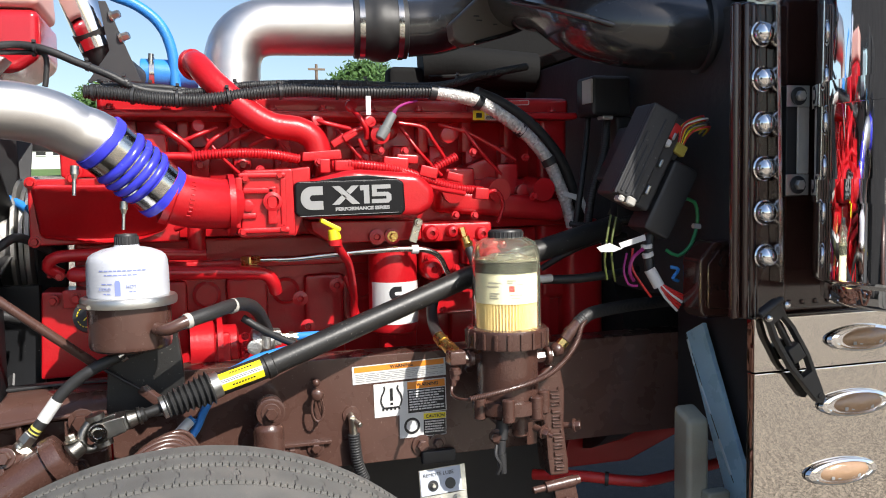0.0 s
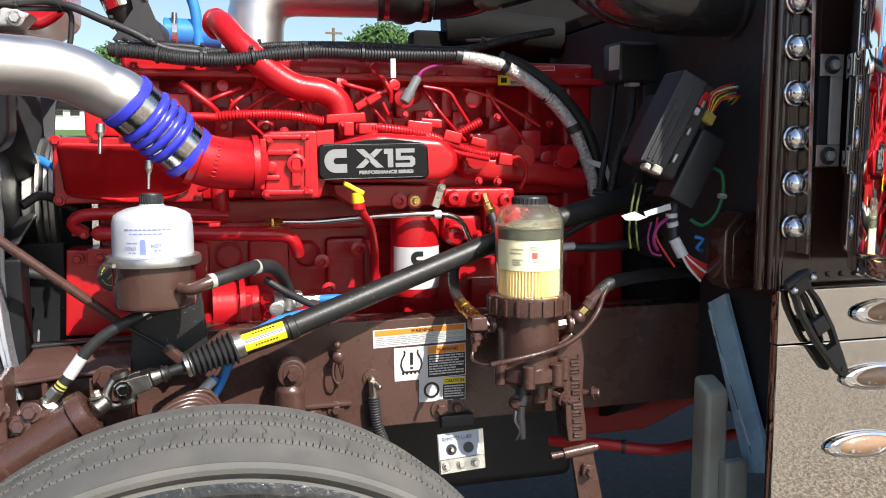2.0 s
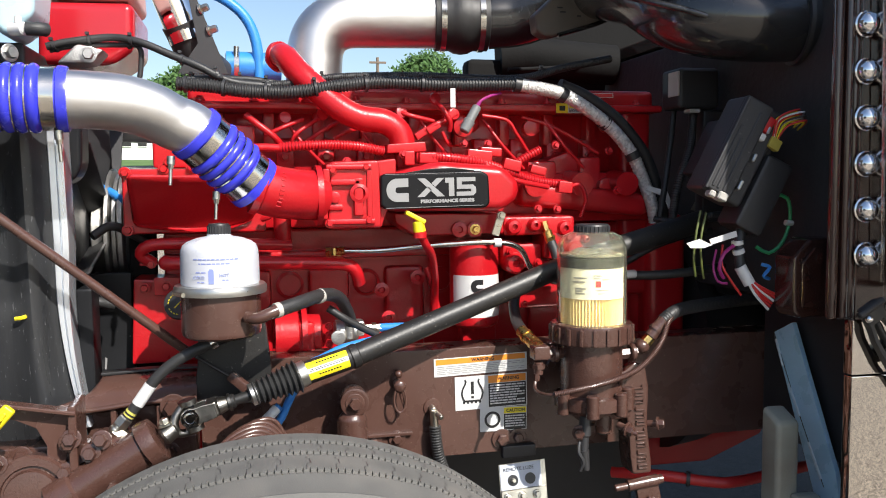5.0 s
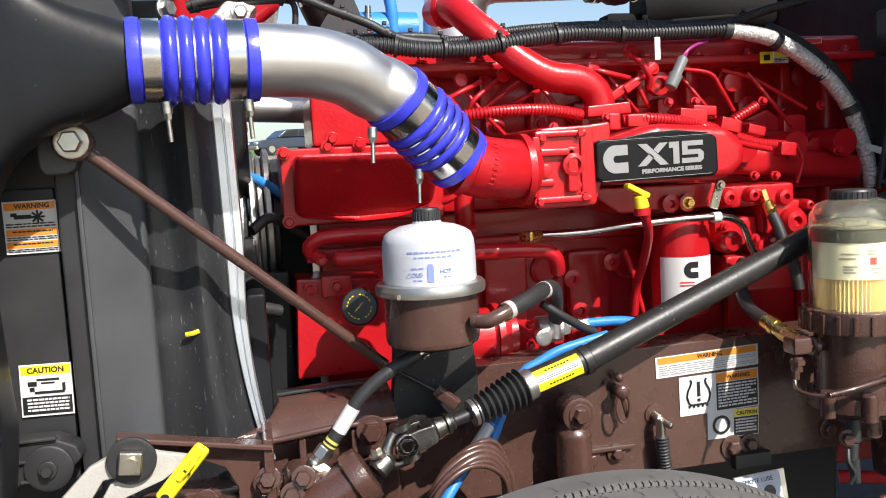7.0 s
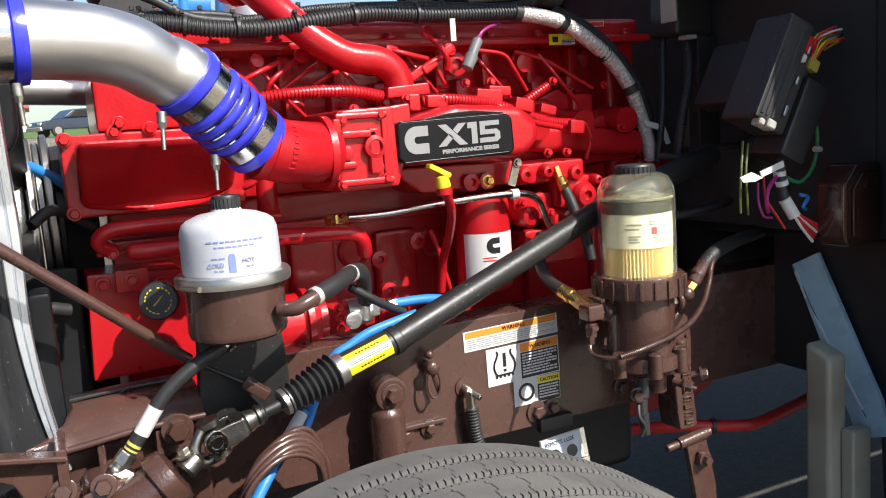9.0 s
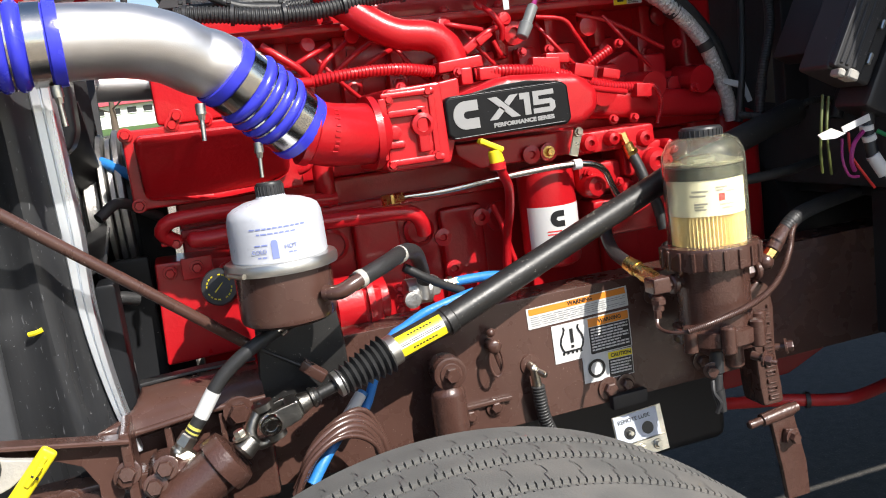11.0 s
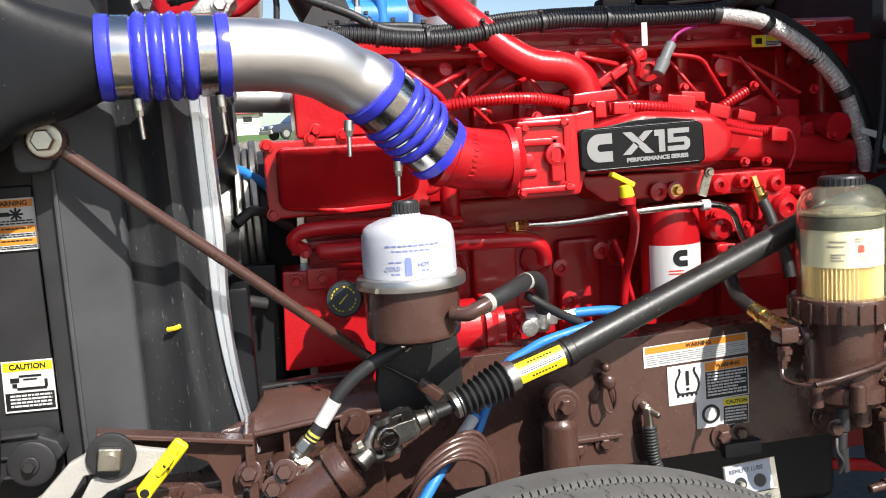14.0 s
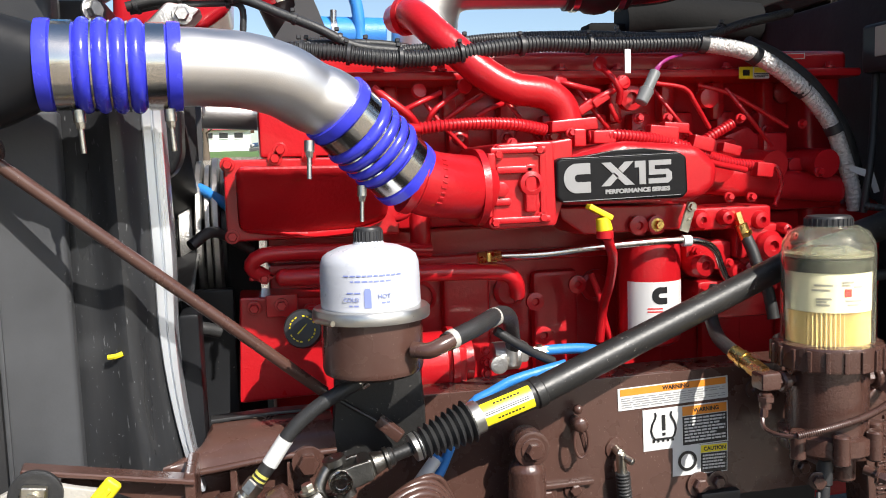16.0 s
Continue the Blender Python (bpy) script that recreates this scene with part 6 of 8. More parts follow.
# injector lines
red_tube([(-0.026, 2.07, 1.52), (0.009, 2.06, 1.536), (0.06, 2.08, 1.558)], 0.0050)
red_tube([(0.033, 2.08, 1.504), (0.046, 2.07, 1.526), (0.099, 2.09, 1.562)], 0.0050)
red_tube([(0.07, 2.09, 1.508), (0.105, 2.08, 1.533), (0.144, 2.1, 1.554)], 0.0050)
red_tube([(0.133, 2.09, 1.515), (0.155, 2.08, 1.527), (0.188, 2.1, 1.538)], 0.0050)
red_tube([(-0.069, 2.06, 1.566), (-0.039, 2.05, 1.541), (-0.007, 2.05, 1.516), (0.008, 2.06, 1.498)], 0.0075)
red_tube([(0.283, 2.06, 1.574), (0.307, 2.05, 1.566), (0.368, 2.06, 1.553)], 0.0055)
red_tube([(0.369, 2.06, 1.604), (0.388, 2.04, 1.575), (0.402, 2.04, 1.551), (0.402, 2.05, 1.53)], 0.0060)
red_tube([(0.41, 2.05, 1.562), (0.365, 2.04, 1.544), (0.326, 2.05, 1.521)], 0.0060)
red_tube([(0.485, 2.06, 1.568), (0.547, 2.06, 1.557), (0.571, 2.06, 1.526), (0.606, 2.07, 1.479)], 0.0045)
red_tube([(0.598, 2.1, 1.568), (0.68, 2.1, 1.544), (0.803, 2.1, 1.478)], 0.0045)
red_tube([(0.384, 2.05, 1.529), (0.397, 2.05, 1.502), (0.408, 2.06, 1.497)], 0.0045)
for k in range(5):
    x, y, z = 0.02 + k * 0.16, 2.10, 1.47
    red_tube([(x, y, z + 0.09), (x + 0.04, y - 0.02, z + 0.03), (x + 0.10, y - 0.01, z - 0.03)], 0.0042)
s = Shape()
for (x, y, z) in ((0.105, 2.075, 1.569), (0.019, 2.08, 1.561), (0.369, 2.06, 1.606), (0.412, 2.05, 1.569), (0.288, 2.06, 1.573)):
    s.lathe([(0.006, -0.004), (0.013, -0.004), (0.015, 0.0), (0.013, 0.006), (0.006, 0.007)], (x, y, z), (0.2, -1, 0.2), 18)
parts("banjo_fitting", s, RED, engine)
s = Shape()
for (x, y, z), n in (((0.334, 2.05, 1.524), 1), ((0.361, 2.045, 1.537), 2), ((0.404, 2.05, 1.566), 3)):
    s.box((-0.018, -0.010, -0.009), (0.018, 0.010, 0.009), 0.004, 2, pose(x, y, z, 0, -32, 0))
parts("injector_connector", s, RED, engine)

# painted ribbed looms along the intake
red_tube([(0.003, 2, 1.489), (0.05, 1.99, 1.493), (0.122, 1.99, 1.495), (0.18, 1.99, 1.491), (0.236, 2, 1.481)], 0.0115, "ribbed_loom", ribs=0.007)
red_tube([(0.306, 1.97, 1.465), (0.345, 1.96, 1.467), (0.4, 1.96, 1.462), (0.461, 1.97, 1.453), (0.518, 1.97, 1.434), (0.594, 1.98, 1.41), (0.673, 1.99, 1.4)], 0.0115, "ribbed_loom", ribs=0.007)
red_tube([(0.541, 1.99, 1.449), (0.574, 1.99, 1.467), (0.608, 1.99, 1.484)], 0.0105, "ribbed_loom", ribs=0.007)
red_tube([(0.464, 1.95, 1.448), (0.49, 1.94, 1.428), (0.538, 1.94, 1.41), (0.617, 1.96, 1.395)], 0.0060, "sensor_lead")
red_tube([(0.673, 2, 1.389), (0.719, 2.02, 1.399), (0.74, 2.03, 1.364), (0.726, 2.03, 1.32)], 0.0055, "sensor_lead", ribs=0.004)
red_tube([(-0.086, 1.96, 1.483), (-0.043, 1.98, 1.489), (0.006, 2, 1.488)], 0.009, "sensor_lead")
s = Shape()
for (x, y, z), dx, dz, rot in (((0.331, 1.965, 1.464), 0.022, 0.012, 0), ((0.453, 1.975, 1.468), 0.030, 0.014, 6), ((0.483, 1.985, 1.478), 0.026, 0.010, 4), ((0.53, 1.97, 1.447), 0.022, 0.013, 14), ((0.664, 1.98, 1.394), 0.018, 0.014, 6), ((0.6, 1.99, 1.435), 0.020, 0.010, 14), ((0.29, 1.98, 1.464), 0.012, 0.016, 0)):
    s.box((-dx, -0.014, -dz), (dx, 0.014, dz), 0.004, 2, pose(x, y, z, 0, rot, 0))
parts("plug_block", s, RED, engine)
s = Shape()
for (x, y, z) in ((0.11, 1.885, 1.445), (0.14, 1.9, 1.455), (0.277, 1.98, 1.473), (0.429, 2.02, 1.499), (0.488, 2.02, 1.498), (0.822, 2.08, 1.483), (0.68, 2.08, 1.497), (0.818, 2.02, 1.384), (0.654, 2, 1.341), (0.606, 2, 1.343)):
    s.bolt((x, y, z), (0, -1, 0.1), 0.007, 0.010)
parts("flange_bolt", s, RED, engine)
s = Shape()
s.lathe([(0.024, 0), (0.024, 0.02), (0.012, 0.022), (0.012, 0.012)], (0.444, 2.1, 1.542), (0, -1, 0), 20)
s.lathe([(0.020, 0), (0.020, 0.02), (0.011, 0.022)], (0.624, 2.12, 1.541), (0, -1, 0), 20)
s.lathe([(0.018, 0), (0.018, 0.02), (0.010, 0.022)], (0.824, 2.12, 1.396), (0, -1, 0), 20)
s.box((0.62, 2.12, 1.36), (0.70, 2.2, 1.46), 0.01)
s.box((0.76, 2.12, 1.35), (0.82, 2.2, 1.47), 0.01)
s.prism([(0.679, 2.1, 1.464)[::2], (0.737, 2.1, 1.486)[::2], (0.777, 2.1, 1.456)[::2], (0.77, 2.1, 1.398)[::2], (0.692, 2.1, 1.424)[::2]], 2.14, 2.24, 0.01)
parts("casting_boss", s, RED, engine)

# coolant pipes on the front
red_tube([(-0.276, 2.03, 1.238), (-0.3, 2.02, 1.258), (-0.282, 2.01, 1.278), (-0.216, 2.01, 1.281), (-0.106, 2.02, 1.277), (0.023, 2.05, 1.269)], 0.0135, "coolant_pipe")
red_tube([(-0.248, 1.99, 1.241), (-0.229, 1.985, 1.24), (-0.133, 1.98, 1.239), (-0.013, 1.98, 1.235), (0.111, 1.98, 1.23), (0.151, 1.98, 1.223), (0.167, 1.985, 1.205), (0.174, 2, 1.182)], 0.0150, "coolant_pipe")
s = Shape().ball((-0.246, 1.99, 1.241), 0.0155)
s.box((-0.02, -0.005, -0.004), (0.02, 0.005, 0.004), 0.002, 1, Matrix.Translation((-0.285, 2.03, 1.237)))
s.bolt((-0.279, 2.02, 1.237), (0, -1, 0), 0.007, 0.009)
s.box((-0.028, -0.003, -0.020), (0.028, 0.003, 0.020), 0.008, 2, Matrix.Translation((-0.251, 2.05, 1.183)))
s.bolt((-0.252, 2.045, 1.184), (0, -1, 0), 0.009, 0.010)
parts("pipe_bracket", s, RED, engine)
red_tube([(0.008, 2.05, 1.367), (0.006, 2.05, 1.31), (0.008, 2.06, 1.262)], 0.020, "water_pipe")
red_tube([(-0.039, 2.04, 1.329), (-0.024, 2.03, 1.335), (-0.007, 2.03, 1.353)], 0.006, "fuel_line")
red_tube([(0.343, 2.06, 1.204), (0.36, 2.06, 1.159), (0.373, 2.06, 1.102), (0.388, 2.06, 1.056)], 0.006, "drain_line")
s = Shape()
s.lathe([(0.055, 0), (0.055, 0.05), (0.045, 0.055), (0.045, 0.10), (0.030, 0.105)], (-0.017, 2.02, 1.065), (1, 0.0, 0.0), 32)
s.lathe([(0.062, 0), (0.062, 0.012)], (0.041, 2.02, 1.065), (1, 0, 0), 32)
s.box((0.03, 1.97, 1.03), (0.07, 2.1, 1.10), 0.01)
for k in range(4):
    s.bolt((0.10 + 0.0 * k, 1.965, 1.03 + 0.02 * k), (0, -1, 0), 0.006, 0.008)
part("air_compressor", s, RED, engine)
s = Shape()
s.prism([(0.255, 2, 1.34)[::2], (0.516, 2, 1.335)[::2], (0.519, 2, 1.287)[::2], (0.303, 2, 1.285)[::2], (0.259, 2, 1.316)[::2]], 1.99, 2.12, 0.006)
part("filter_head", s, RED, engine)
s = Shape()
for (x, y, z), r, L2 in (((0.543, 1.995, 1.302), 0.020, 0.04), ((0.594, 2, 1.305), 0.016, 0.05), ((0.673, 2, 1.296), 0.020, 0.04), ((0.691, 2, 1.245), 0.030, 0.05), ((0.545, 2, 1.215), 0.026, 0.05), ((0.623, 2.01, 1.198), 0.02, 0.05), ((0.722, 2, 1.277), 0.012, 0.05)):
    part("pump_plug", Shape().lathe([(r, 0), (r, -L2 + 0.012), (r * 0.9, -L2 + 0.008), (r * 0.75, -L2), (r * 0.35, -L2 - 0.002), (r * 0.3, -L2 + 0.006)], (x, y + 0.03, z), (0, 1, 0), 20), RED, engine)
for lo, hi, e in (((0.52, 2.0, 1.28), (0.70, 2.12, 1.325), 0.008), ((0.52, 2.01, 1.20), (0.62, 2.12, 1.26), 0.010), ((0.62, 2.0, 1.22), (0.72, 2.1, 1.29), 0.012), ((0.55, 2.02, 1.10), (0.72, 2.1, 1.18), 0.012)):
    part("fuel_pump", Shape().box(lo, hi, e), RED, engine)
s = Shape()
for x, z in ((0.535, 1.243), (0.605, 1.215), (0.640, 1.278), (0.655, 1.232), (0.57, 1.165), (0.70, 1.165), (0.70, 1.115), (0.57, 1.115)):
    s.bolt((x, 1.998, z), (0, -1, 0), 0.0065, 0.007)
parts("pump_bolt", s, RED, engine)
s = Shape()
for (x, y, z) in ((0.407, 1.985, 1.299), (0.444, 1.985, 1.299), (0.24, 2.1, 1.15), (0.329, 2.1, 1.178), (0.256, 2.1, 1.081)):
    s.lathe([(0.018, 0), (0.018, 0.008), (0.008, 0.010), (0.006, 0.004)], (x, y, z), (0, -1, 0), 20)
parts("plug_boss", s, RED, engine)
part("sensor", Shape().bolt((0.444, 1.978, 1.299), (0, -1, 0), 0.009, 0.012), BRASS, engine, "brass sensor")
# flywheel housing at the back
s = Shape()
s.box((0.96, 2.14, 0.74), (1.08, 2.7, 1.32), 0.03, 3)
s.box((0.893, 2.16, 1.10), (0.98, 2.3, 1.60), 0.02, 3)
part("flywheel_housing", s, RED, engine)
st_ = Sticker((0.687, 2.095, 1.602), (0.756, 2.095, 1.602), 0.024, "small yellow warning plate on the red engine")
st_.field(0.0, 0.0, 0.45, 1.0, YELLOW)
st_.field(0.50, 0.05, 1.0, 0.5, YELLOW)
st_.bars(0.5, 0.55, 0.98, 0.95, 3, INK)
st_.field(0.12, 0.25, 0.34, 0.75, INK, lift=0.0016)
st_ = Sticker((0.776, 2.1, 1.628), (0.842, 2.1, 1.63), 0.012, "dark strip label with white border on the rocker cover")
st_.field(0.03, 0.12, 0.97, 0.88, RED_INK)

# grey connector on a purple lead
pc = thing("sensor_connector", (0.432, 2, 1.545), "grey plastic connector hanging on a purple lead", "connector")
a, b = Vector((0.46, 2.01, 1.585)), Vector((0.424, 2, 1.526))
s = Shape().rod(a, a.lerp(b, 0.6), 0.011, seg=10, bevel=0.002)
s.rod(a.lerp(b, 0.55), b, 0.014, 0.012, 12, bevel=0.002)
part("body", s, surface("grey_connector_plastic", (0.16, 0.17, 0.17), 0.4, vary=0.15, grain=60, bump=0.05), pc)
PURPLE = surface("purple_wire", (0.30, 0.02, 0.16), 0.4, vary=0.1, bump=0.0)
s = Shape()
for k in range(3):
    s.tube([a + Vector((0.003 * k - 0.003, 0, 0)), (0.47, 2.01, 1.599), (0.495, 2.02, 1.611), (0.524, 2.03, 1.618)], 0.0032, 8, 0.01)
part("lead", s, PURPLE, pc)

# dipstick
dp = thing("dipstick", (0.287, 1.87, 1.2), "yellow dipstick handle on a red tube", "dipstick")
d0 = Vector((0.291, 1.868, 1.302))
s = Shape().rod(d0, d0 + Vector((-0.004, 0, 0.024)), 0.014, 0.012, 18, bevel=0.002)
m = pose(*(d0 + Vector((-0.010, -0.002, 0.033))), 0, 28, 0)
s.box((-0.024, -0.010, -0.005), (0.024, 0.010, 0.005), 0.003, 2, m)
part("handle", s, YELLOW, dp, "yellow plastic handle")
part("tube", Shape().tube([d0, (0.305, 1.88, 1.276), (0.328, 1.92, 1.246), (0.347, 1.98, 1.192), (0.36, 2.04, 1.139), (0.36, 2.06, 1.069)], 0.009, 14, 0.01), RED, dp)
part("seat", Shape().lathe([(0.009, -0.014), (0.015, -0.012), (0.015, 0.0), (0.009, 0.002)], d0, (0, 0, 1), 18), RED, dp)

# bent steel fuel tube
ft = thing("steel_tube", (0.3, 1.97, 1.27), "bent bare steel fuel tube with brass ends", "tube")
pts = [(0.139, 1.985, 1.257), (0.218, 1.98, 1.256), (0.302, 1.97, 1.263), (0.386, 1.96, 1.268), (0.463, 1.955, 1.27), (0.52, 1.955, 1.265), (0.552, 1.96, 1.247), (0.573, 1.97, 1.211), (0.595, 1.98, 1.184), (0.654, 2, 1.164)]
part("tube", Shape().tube(pts, 0.0070, 14, 0.008), STEEL, ft)
s = Shape().lathe([(0.008, 0), (0.011, 0.001), (0.011, 0.014), (0.008, 0.015)], (0.098, 1.99, 1.255), (1, 0, 0.05), 6)
s.lathe([(0.010, 0), (0.010, 0.02)], (0.12, 1.987, 1.256), (1, 0, 0.05), 6)
s.box((-0.010, -0.012, -0.010), (0.010, 0.012, 0.010), 0.003, 2, Matrix.Translation((0.124, 1.995, 1.255)))
part("brass_end", s, BRASS, ft, "brass compression fitting")
s = Shape()
m = pose(*(0.495, 1.955, 1.314), 0, 18, 0)
s.box((-0.010, -0.002, -0.030), (0.010, 0.002, 0.026), 0.002, 1, m)
s.bolt((0.499, 1.95, 1.331), (0, -1, 0), 0.007, 0.006)
part("clip_bracket", s, ZINC, ft, "zinc plated clip bracket")
part("clip", Shape().rod((0.483, 1.955, 1.268), (0.499, 1.955, 1.268), 0.0105, seg=16), WHITE, ft)

# brass hose end and hose to the fuel pump
bh = thing("fuel_hose", (0.64, 1.99, 1.2), "black fuel hose with a brass end", "hose", "hoses")
s = Shape().rod((0.617, 1.99, 1.313), (0.623, 1.985, 1.288), 0.009, seg=6)
s.rod((0.622, 1.985, 1.292), (0.632, 1.98, 1.261), 0.0115, seg=16, bevel=0.002)
s.rod((0.627, 1.98, 1.277), (0.631, 1.98, 1.269), 0.0130, seg=6)
part("hose_end", s, BRASS, bh)
part("hose", Shape().tube([(0.631, 1.98, 1.265), (0.638, 1.97, 1.24), (0.644, 1.96, 1.208), (0.658, 1.95, 1.164), (0.664, 1.94, 1.111)], 0.0115, 14, 0.01), RUBBER, bh)

# pump with blue lines behind the shaft
pu = thing("steering_pump", (0.2, 2.0, 1.06), "bare cast aluminium pump with blue lines", "pump")
s = Shape()
s.lathe([(0.020, 0), (0.026, 0.004), (0.026, 0.05), (0.018, 0.055)], (0.111, 1.97, 1.077), (1, 0, 0.0), 20)
s.box((-0.018, -0.02, -0.018), (0.018, 0.02, 0.018), 0.006, 2, Matrix.Translation((0.161, 1.97, 1.083)))
s.lathe([(0.016, 0), (0.016, 0.014), (0.010, 0.016)], (0.118, 1.95, 1.068), (0, -1, 0), 20)
s.rod((0.145, 1.95, 1.107), (0.144, 1.95, 1.061), 0.012, seg=14, bevel=0.002)
part("body", s, CAST, pu)
s = Shape().rod((0.176, 1.965, 1.081), (0.217, 1.965, 1.081), 0.010, seg=6)
s.rod((0.197, 1.965, 1.081), (0.206, 1.965, 1.081), 0.013, seg=12)
part("fitting", s, ZINC, pu)
part("line", Shape().tube([(0.214, 1.965, 1.081), (0.25, 1.96, 1.082), (0.29, 1.95, 1.081), (0.325, 1.93, 1.074)], 0.0095, 14, 0.01), BLUE_HOSE, pu, "light blue nylon line")
part("line", Shape().tube([(0.214, 1.865, 1.078), (0.162, 1.862, 1.069), (0.116, 1.86, 1.059), (0.076, 1.86, 1.041), (0.046, 1.86, 1.025), (0.009, 1.855, 0.965), (-0.013, 1.85, 0.921), (-0.035, 1.84, 0.898)], 0.0085, 14, 0.01), BLUE_HOSE, pu, "light blue nylon line")

# fan drive at the front
fd = thing("fan_drive", (-0.4, 2.4, 1.3), "bare metal fan hub with black blades", "fan")
FC = Vector((-0.405, 2.32, 1.29))
s = Shape()
for k, (r, x0, x1) in enumerate(((0.165, 0.035, 0.050), (0.150, 0.020, 0.034), (0.160, 0.004, 0.018), (0.12, -0.03, 0.0), (0.09, -0.05, -0.03))):
    s.lathe([(0.02, x0), (r - 0.006, x0), (r, x0 + 0.003), (r, x1 - 0.003), (r - 0.006, x1), (0.02, x1)], FC, (1, 0, 0), 48)
part("hub", s, CAST, fd)
s = Shape().lathe([(0.02, 0.052), (0.14, 0.052), (0.145, 0.09), (0.02, 0.09)], FC, (1, 0, 0), 40)
part("pulley", s, BLACK, fd)
for k in range(8):
    m = Matrix.Translation(FC + Vector((-0.02, 0, 0))) @ pose(0, 0, 0, k * 45 + 12, 0, 0) @ pose(0, 0, 0, 0, 0, 28)
    part("blade", Shape().box((-0.035, -0.004, 0.10), (0.035, 0.004, 0.37), 0.003, 1, m), BLACK, fd)
s = Shape().tube([(-0.36, 2.02, 1.15), (-0.40, 2.0, 1.16), (-0.43, 1.98, 1.13)], 0.012, 12, 0.01)
whole("front_hose", s, RUBBER, "short black rubber hose beside the fan hub", "hose", "hoses")
s = Shape().tube([(-0.30, 2.12, 1.28), (-0.36, 2.06, 1.32), (-0.40, 2.03, 1.30)], 0.010, 12, 0.01)
whole("front_hose", s, RUBBER, "thin black rubber hose bent towards the fan", "hose", "hoses")
s = Shape().tube([(-0.45, 2.25, 1.41), (-0.40, 2.22, 1.40), (-0.35, 2.18, 1.37), (-0.32, 2.16, 1.34)], 0.010, 12, 0.01)
whole("front_line", s, BLUE_HOSE, "blue line behind the radiator", "hose", "hoses")
s = Shape().tube([(-0.55, 2.6, 1.568), (-0.40, 2.6, 1.565), (-0.20, 2.6, 1.553)], 0.036, 20, 0.02)
whole("lower_coolant_pipe", s, ALU, "bare aluminium pipe on the engine's far side", "pipe")


# ---- shaft stickers ----
m = (t1.lerp(t2, 0.02))
ax = (t1 - k1).normalized()
outv = Vector((-0.15, -0.92, 0.36))
outv = (outv - ax * outv.dot(ax)).normalized()
upv = ax.cross(outv) * -1
if upv.z < 0:
    upv = -upv
s = Shape()
def wrap(s, a0, a1, x0, x1, r):
    verts, faces, nn = [], [], 6
    for x in (x0, x1):
        for j in range(nn + 1):
            a = radians(a0 + (a1 - a0) * j / nn)
            verts.append(t1 + ax * x + (outv * math.cos(a) + upv * math.sin(a)) * r)
    for j in range(nn):
        faces.append((j, j + 1, nn + 2 + j, nn + 1 + j))
    return s.add(verts, faces)
yl = part("yellow_label", wrap(wrap(Shape(), 4, 40, -0.098, -0.010, 0.0242), -54, -18, -0.098, -0.010, 0.0242), YELLOW, sh, "yellow printed label")
s = Shape()
for j in range(8):
    wrap(s, 20, 27, -0.075 + j * 0.006, -0.071 + j * 0.006, 0.0244)
    wrap(s, -38, -31, -0.075 + j * 0.006, -0.071 + j * 0.006, 0.0244)
for row in range(2):
    wrap(s, -4 - row * 7, -1 - row * 7, -0.094, -0.016, 0.0243)
part("print_line", s, INK, yl)
part("white_label", wrap(Shape(), -18, 4, -0.098, -0.010, 0.0241), WHITE, sh)

# ---- fuel filter dressing ----
def on_bowl(angle, z, r):
    a = radians(angle)
    return (F[0] + r * math.cos(a), F[1] + r * math.sin(a), z)
def arc_patch(s, a0, a1, z0, z1, r):
    verts, faces, nn = [], [], 8
    for z in (z0, z1):
        for j in range(nn + 1):
            verts.append(on_bowl(a0 + (a1 - a0) * j / nn, z, r))
    for j in range(nn):
        faces.append((j, j + 1, nn + 2 + j, nn + 1 + j))
    return s.add(verts, faces)
part("red_mark", arc_patch(Shape(), 254, 264, 1.191, 1.204, 0.0670), RED_INK, elem)
s = Shape()
for a0, a1, z in ((250, 268, 1.213), (250, 262, 1.208), (266, 282, 1.205), (255, 280, 1.183), (258, 276, 1.176), (215, 240, 1.208), (212, 236, 1.200), (218, 238, 1.186), (218, 232, 1.181), (218, 236, 1.176)):
    arc_patch(s, a0, a1, z, z + 0.0035, 0.0670)
part("print_line", s, SILVER, elem)
# brown arm with a cast rib of letters
arm = part("arm", Shape().prism([(0.700, 0.985), (0.722, 0.992), (0.750, 1.012), (0.776, 1.000), (0.784, 0.955), (0.782, 0.866), (0.792, 0.790), (0.794, 0.757), (0.746, 0.757), (0.740, 0.800), (0.735, 0.870), (0.722, 0.925)], 1.770, 1.835, 0.008), BROWN_CAST, ff, "brown cast mounting arm")
s = Shape()
rng = random.Random(4)
for j in range(12):
    z = 0.962 - j * 0.0165
    x0 = 0.746 + 0.0010 * j
    s.box((x0, 1.7655, z - 0.010), (x0 + 0.022, 1.771, z - 0.0072), 0.001, 1)
    s.box((x0 + (0.0 if j % 2 else 0.018), 1.7655, z - 0.010), (x0 + (0.004 if j % 2 else 0.022), 1.771, z), 0.001, 1)
    if j % 3:
        s.box((x0, 1.7655, z - 0.0028), (x0 + 0.022, 1.771, z), 0.001, 1)
tagged(part("cast_relief", s, BROWN_CAST, arm, "raised worn casting marks"), kind="stuff")
part("hinge_pin", Shape().lathe([(0.006, -0.030), (0.008, -0.028), (0.008, 0.0), (0.0125, 0.001), (0.0125, 0.072), (0.010, 0.075), (0.010, 0.084)], (0.728, 1.760, 0.738), (0.99, 0.0, 0.11), 18), BROWN_CAST, ff, "brown painted hinge pin")
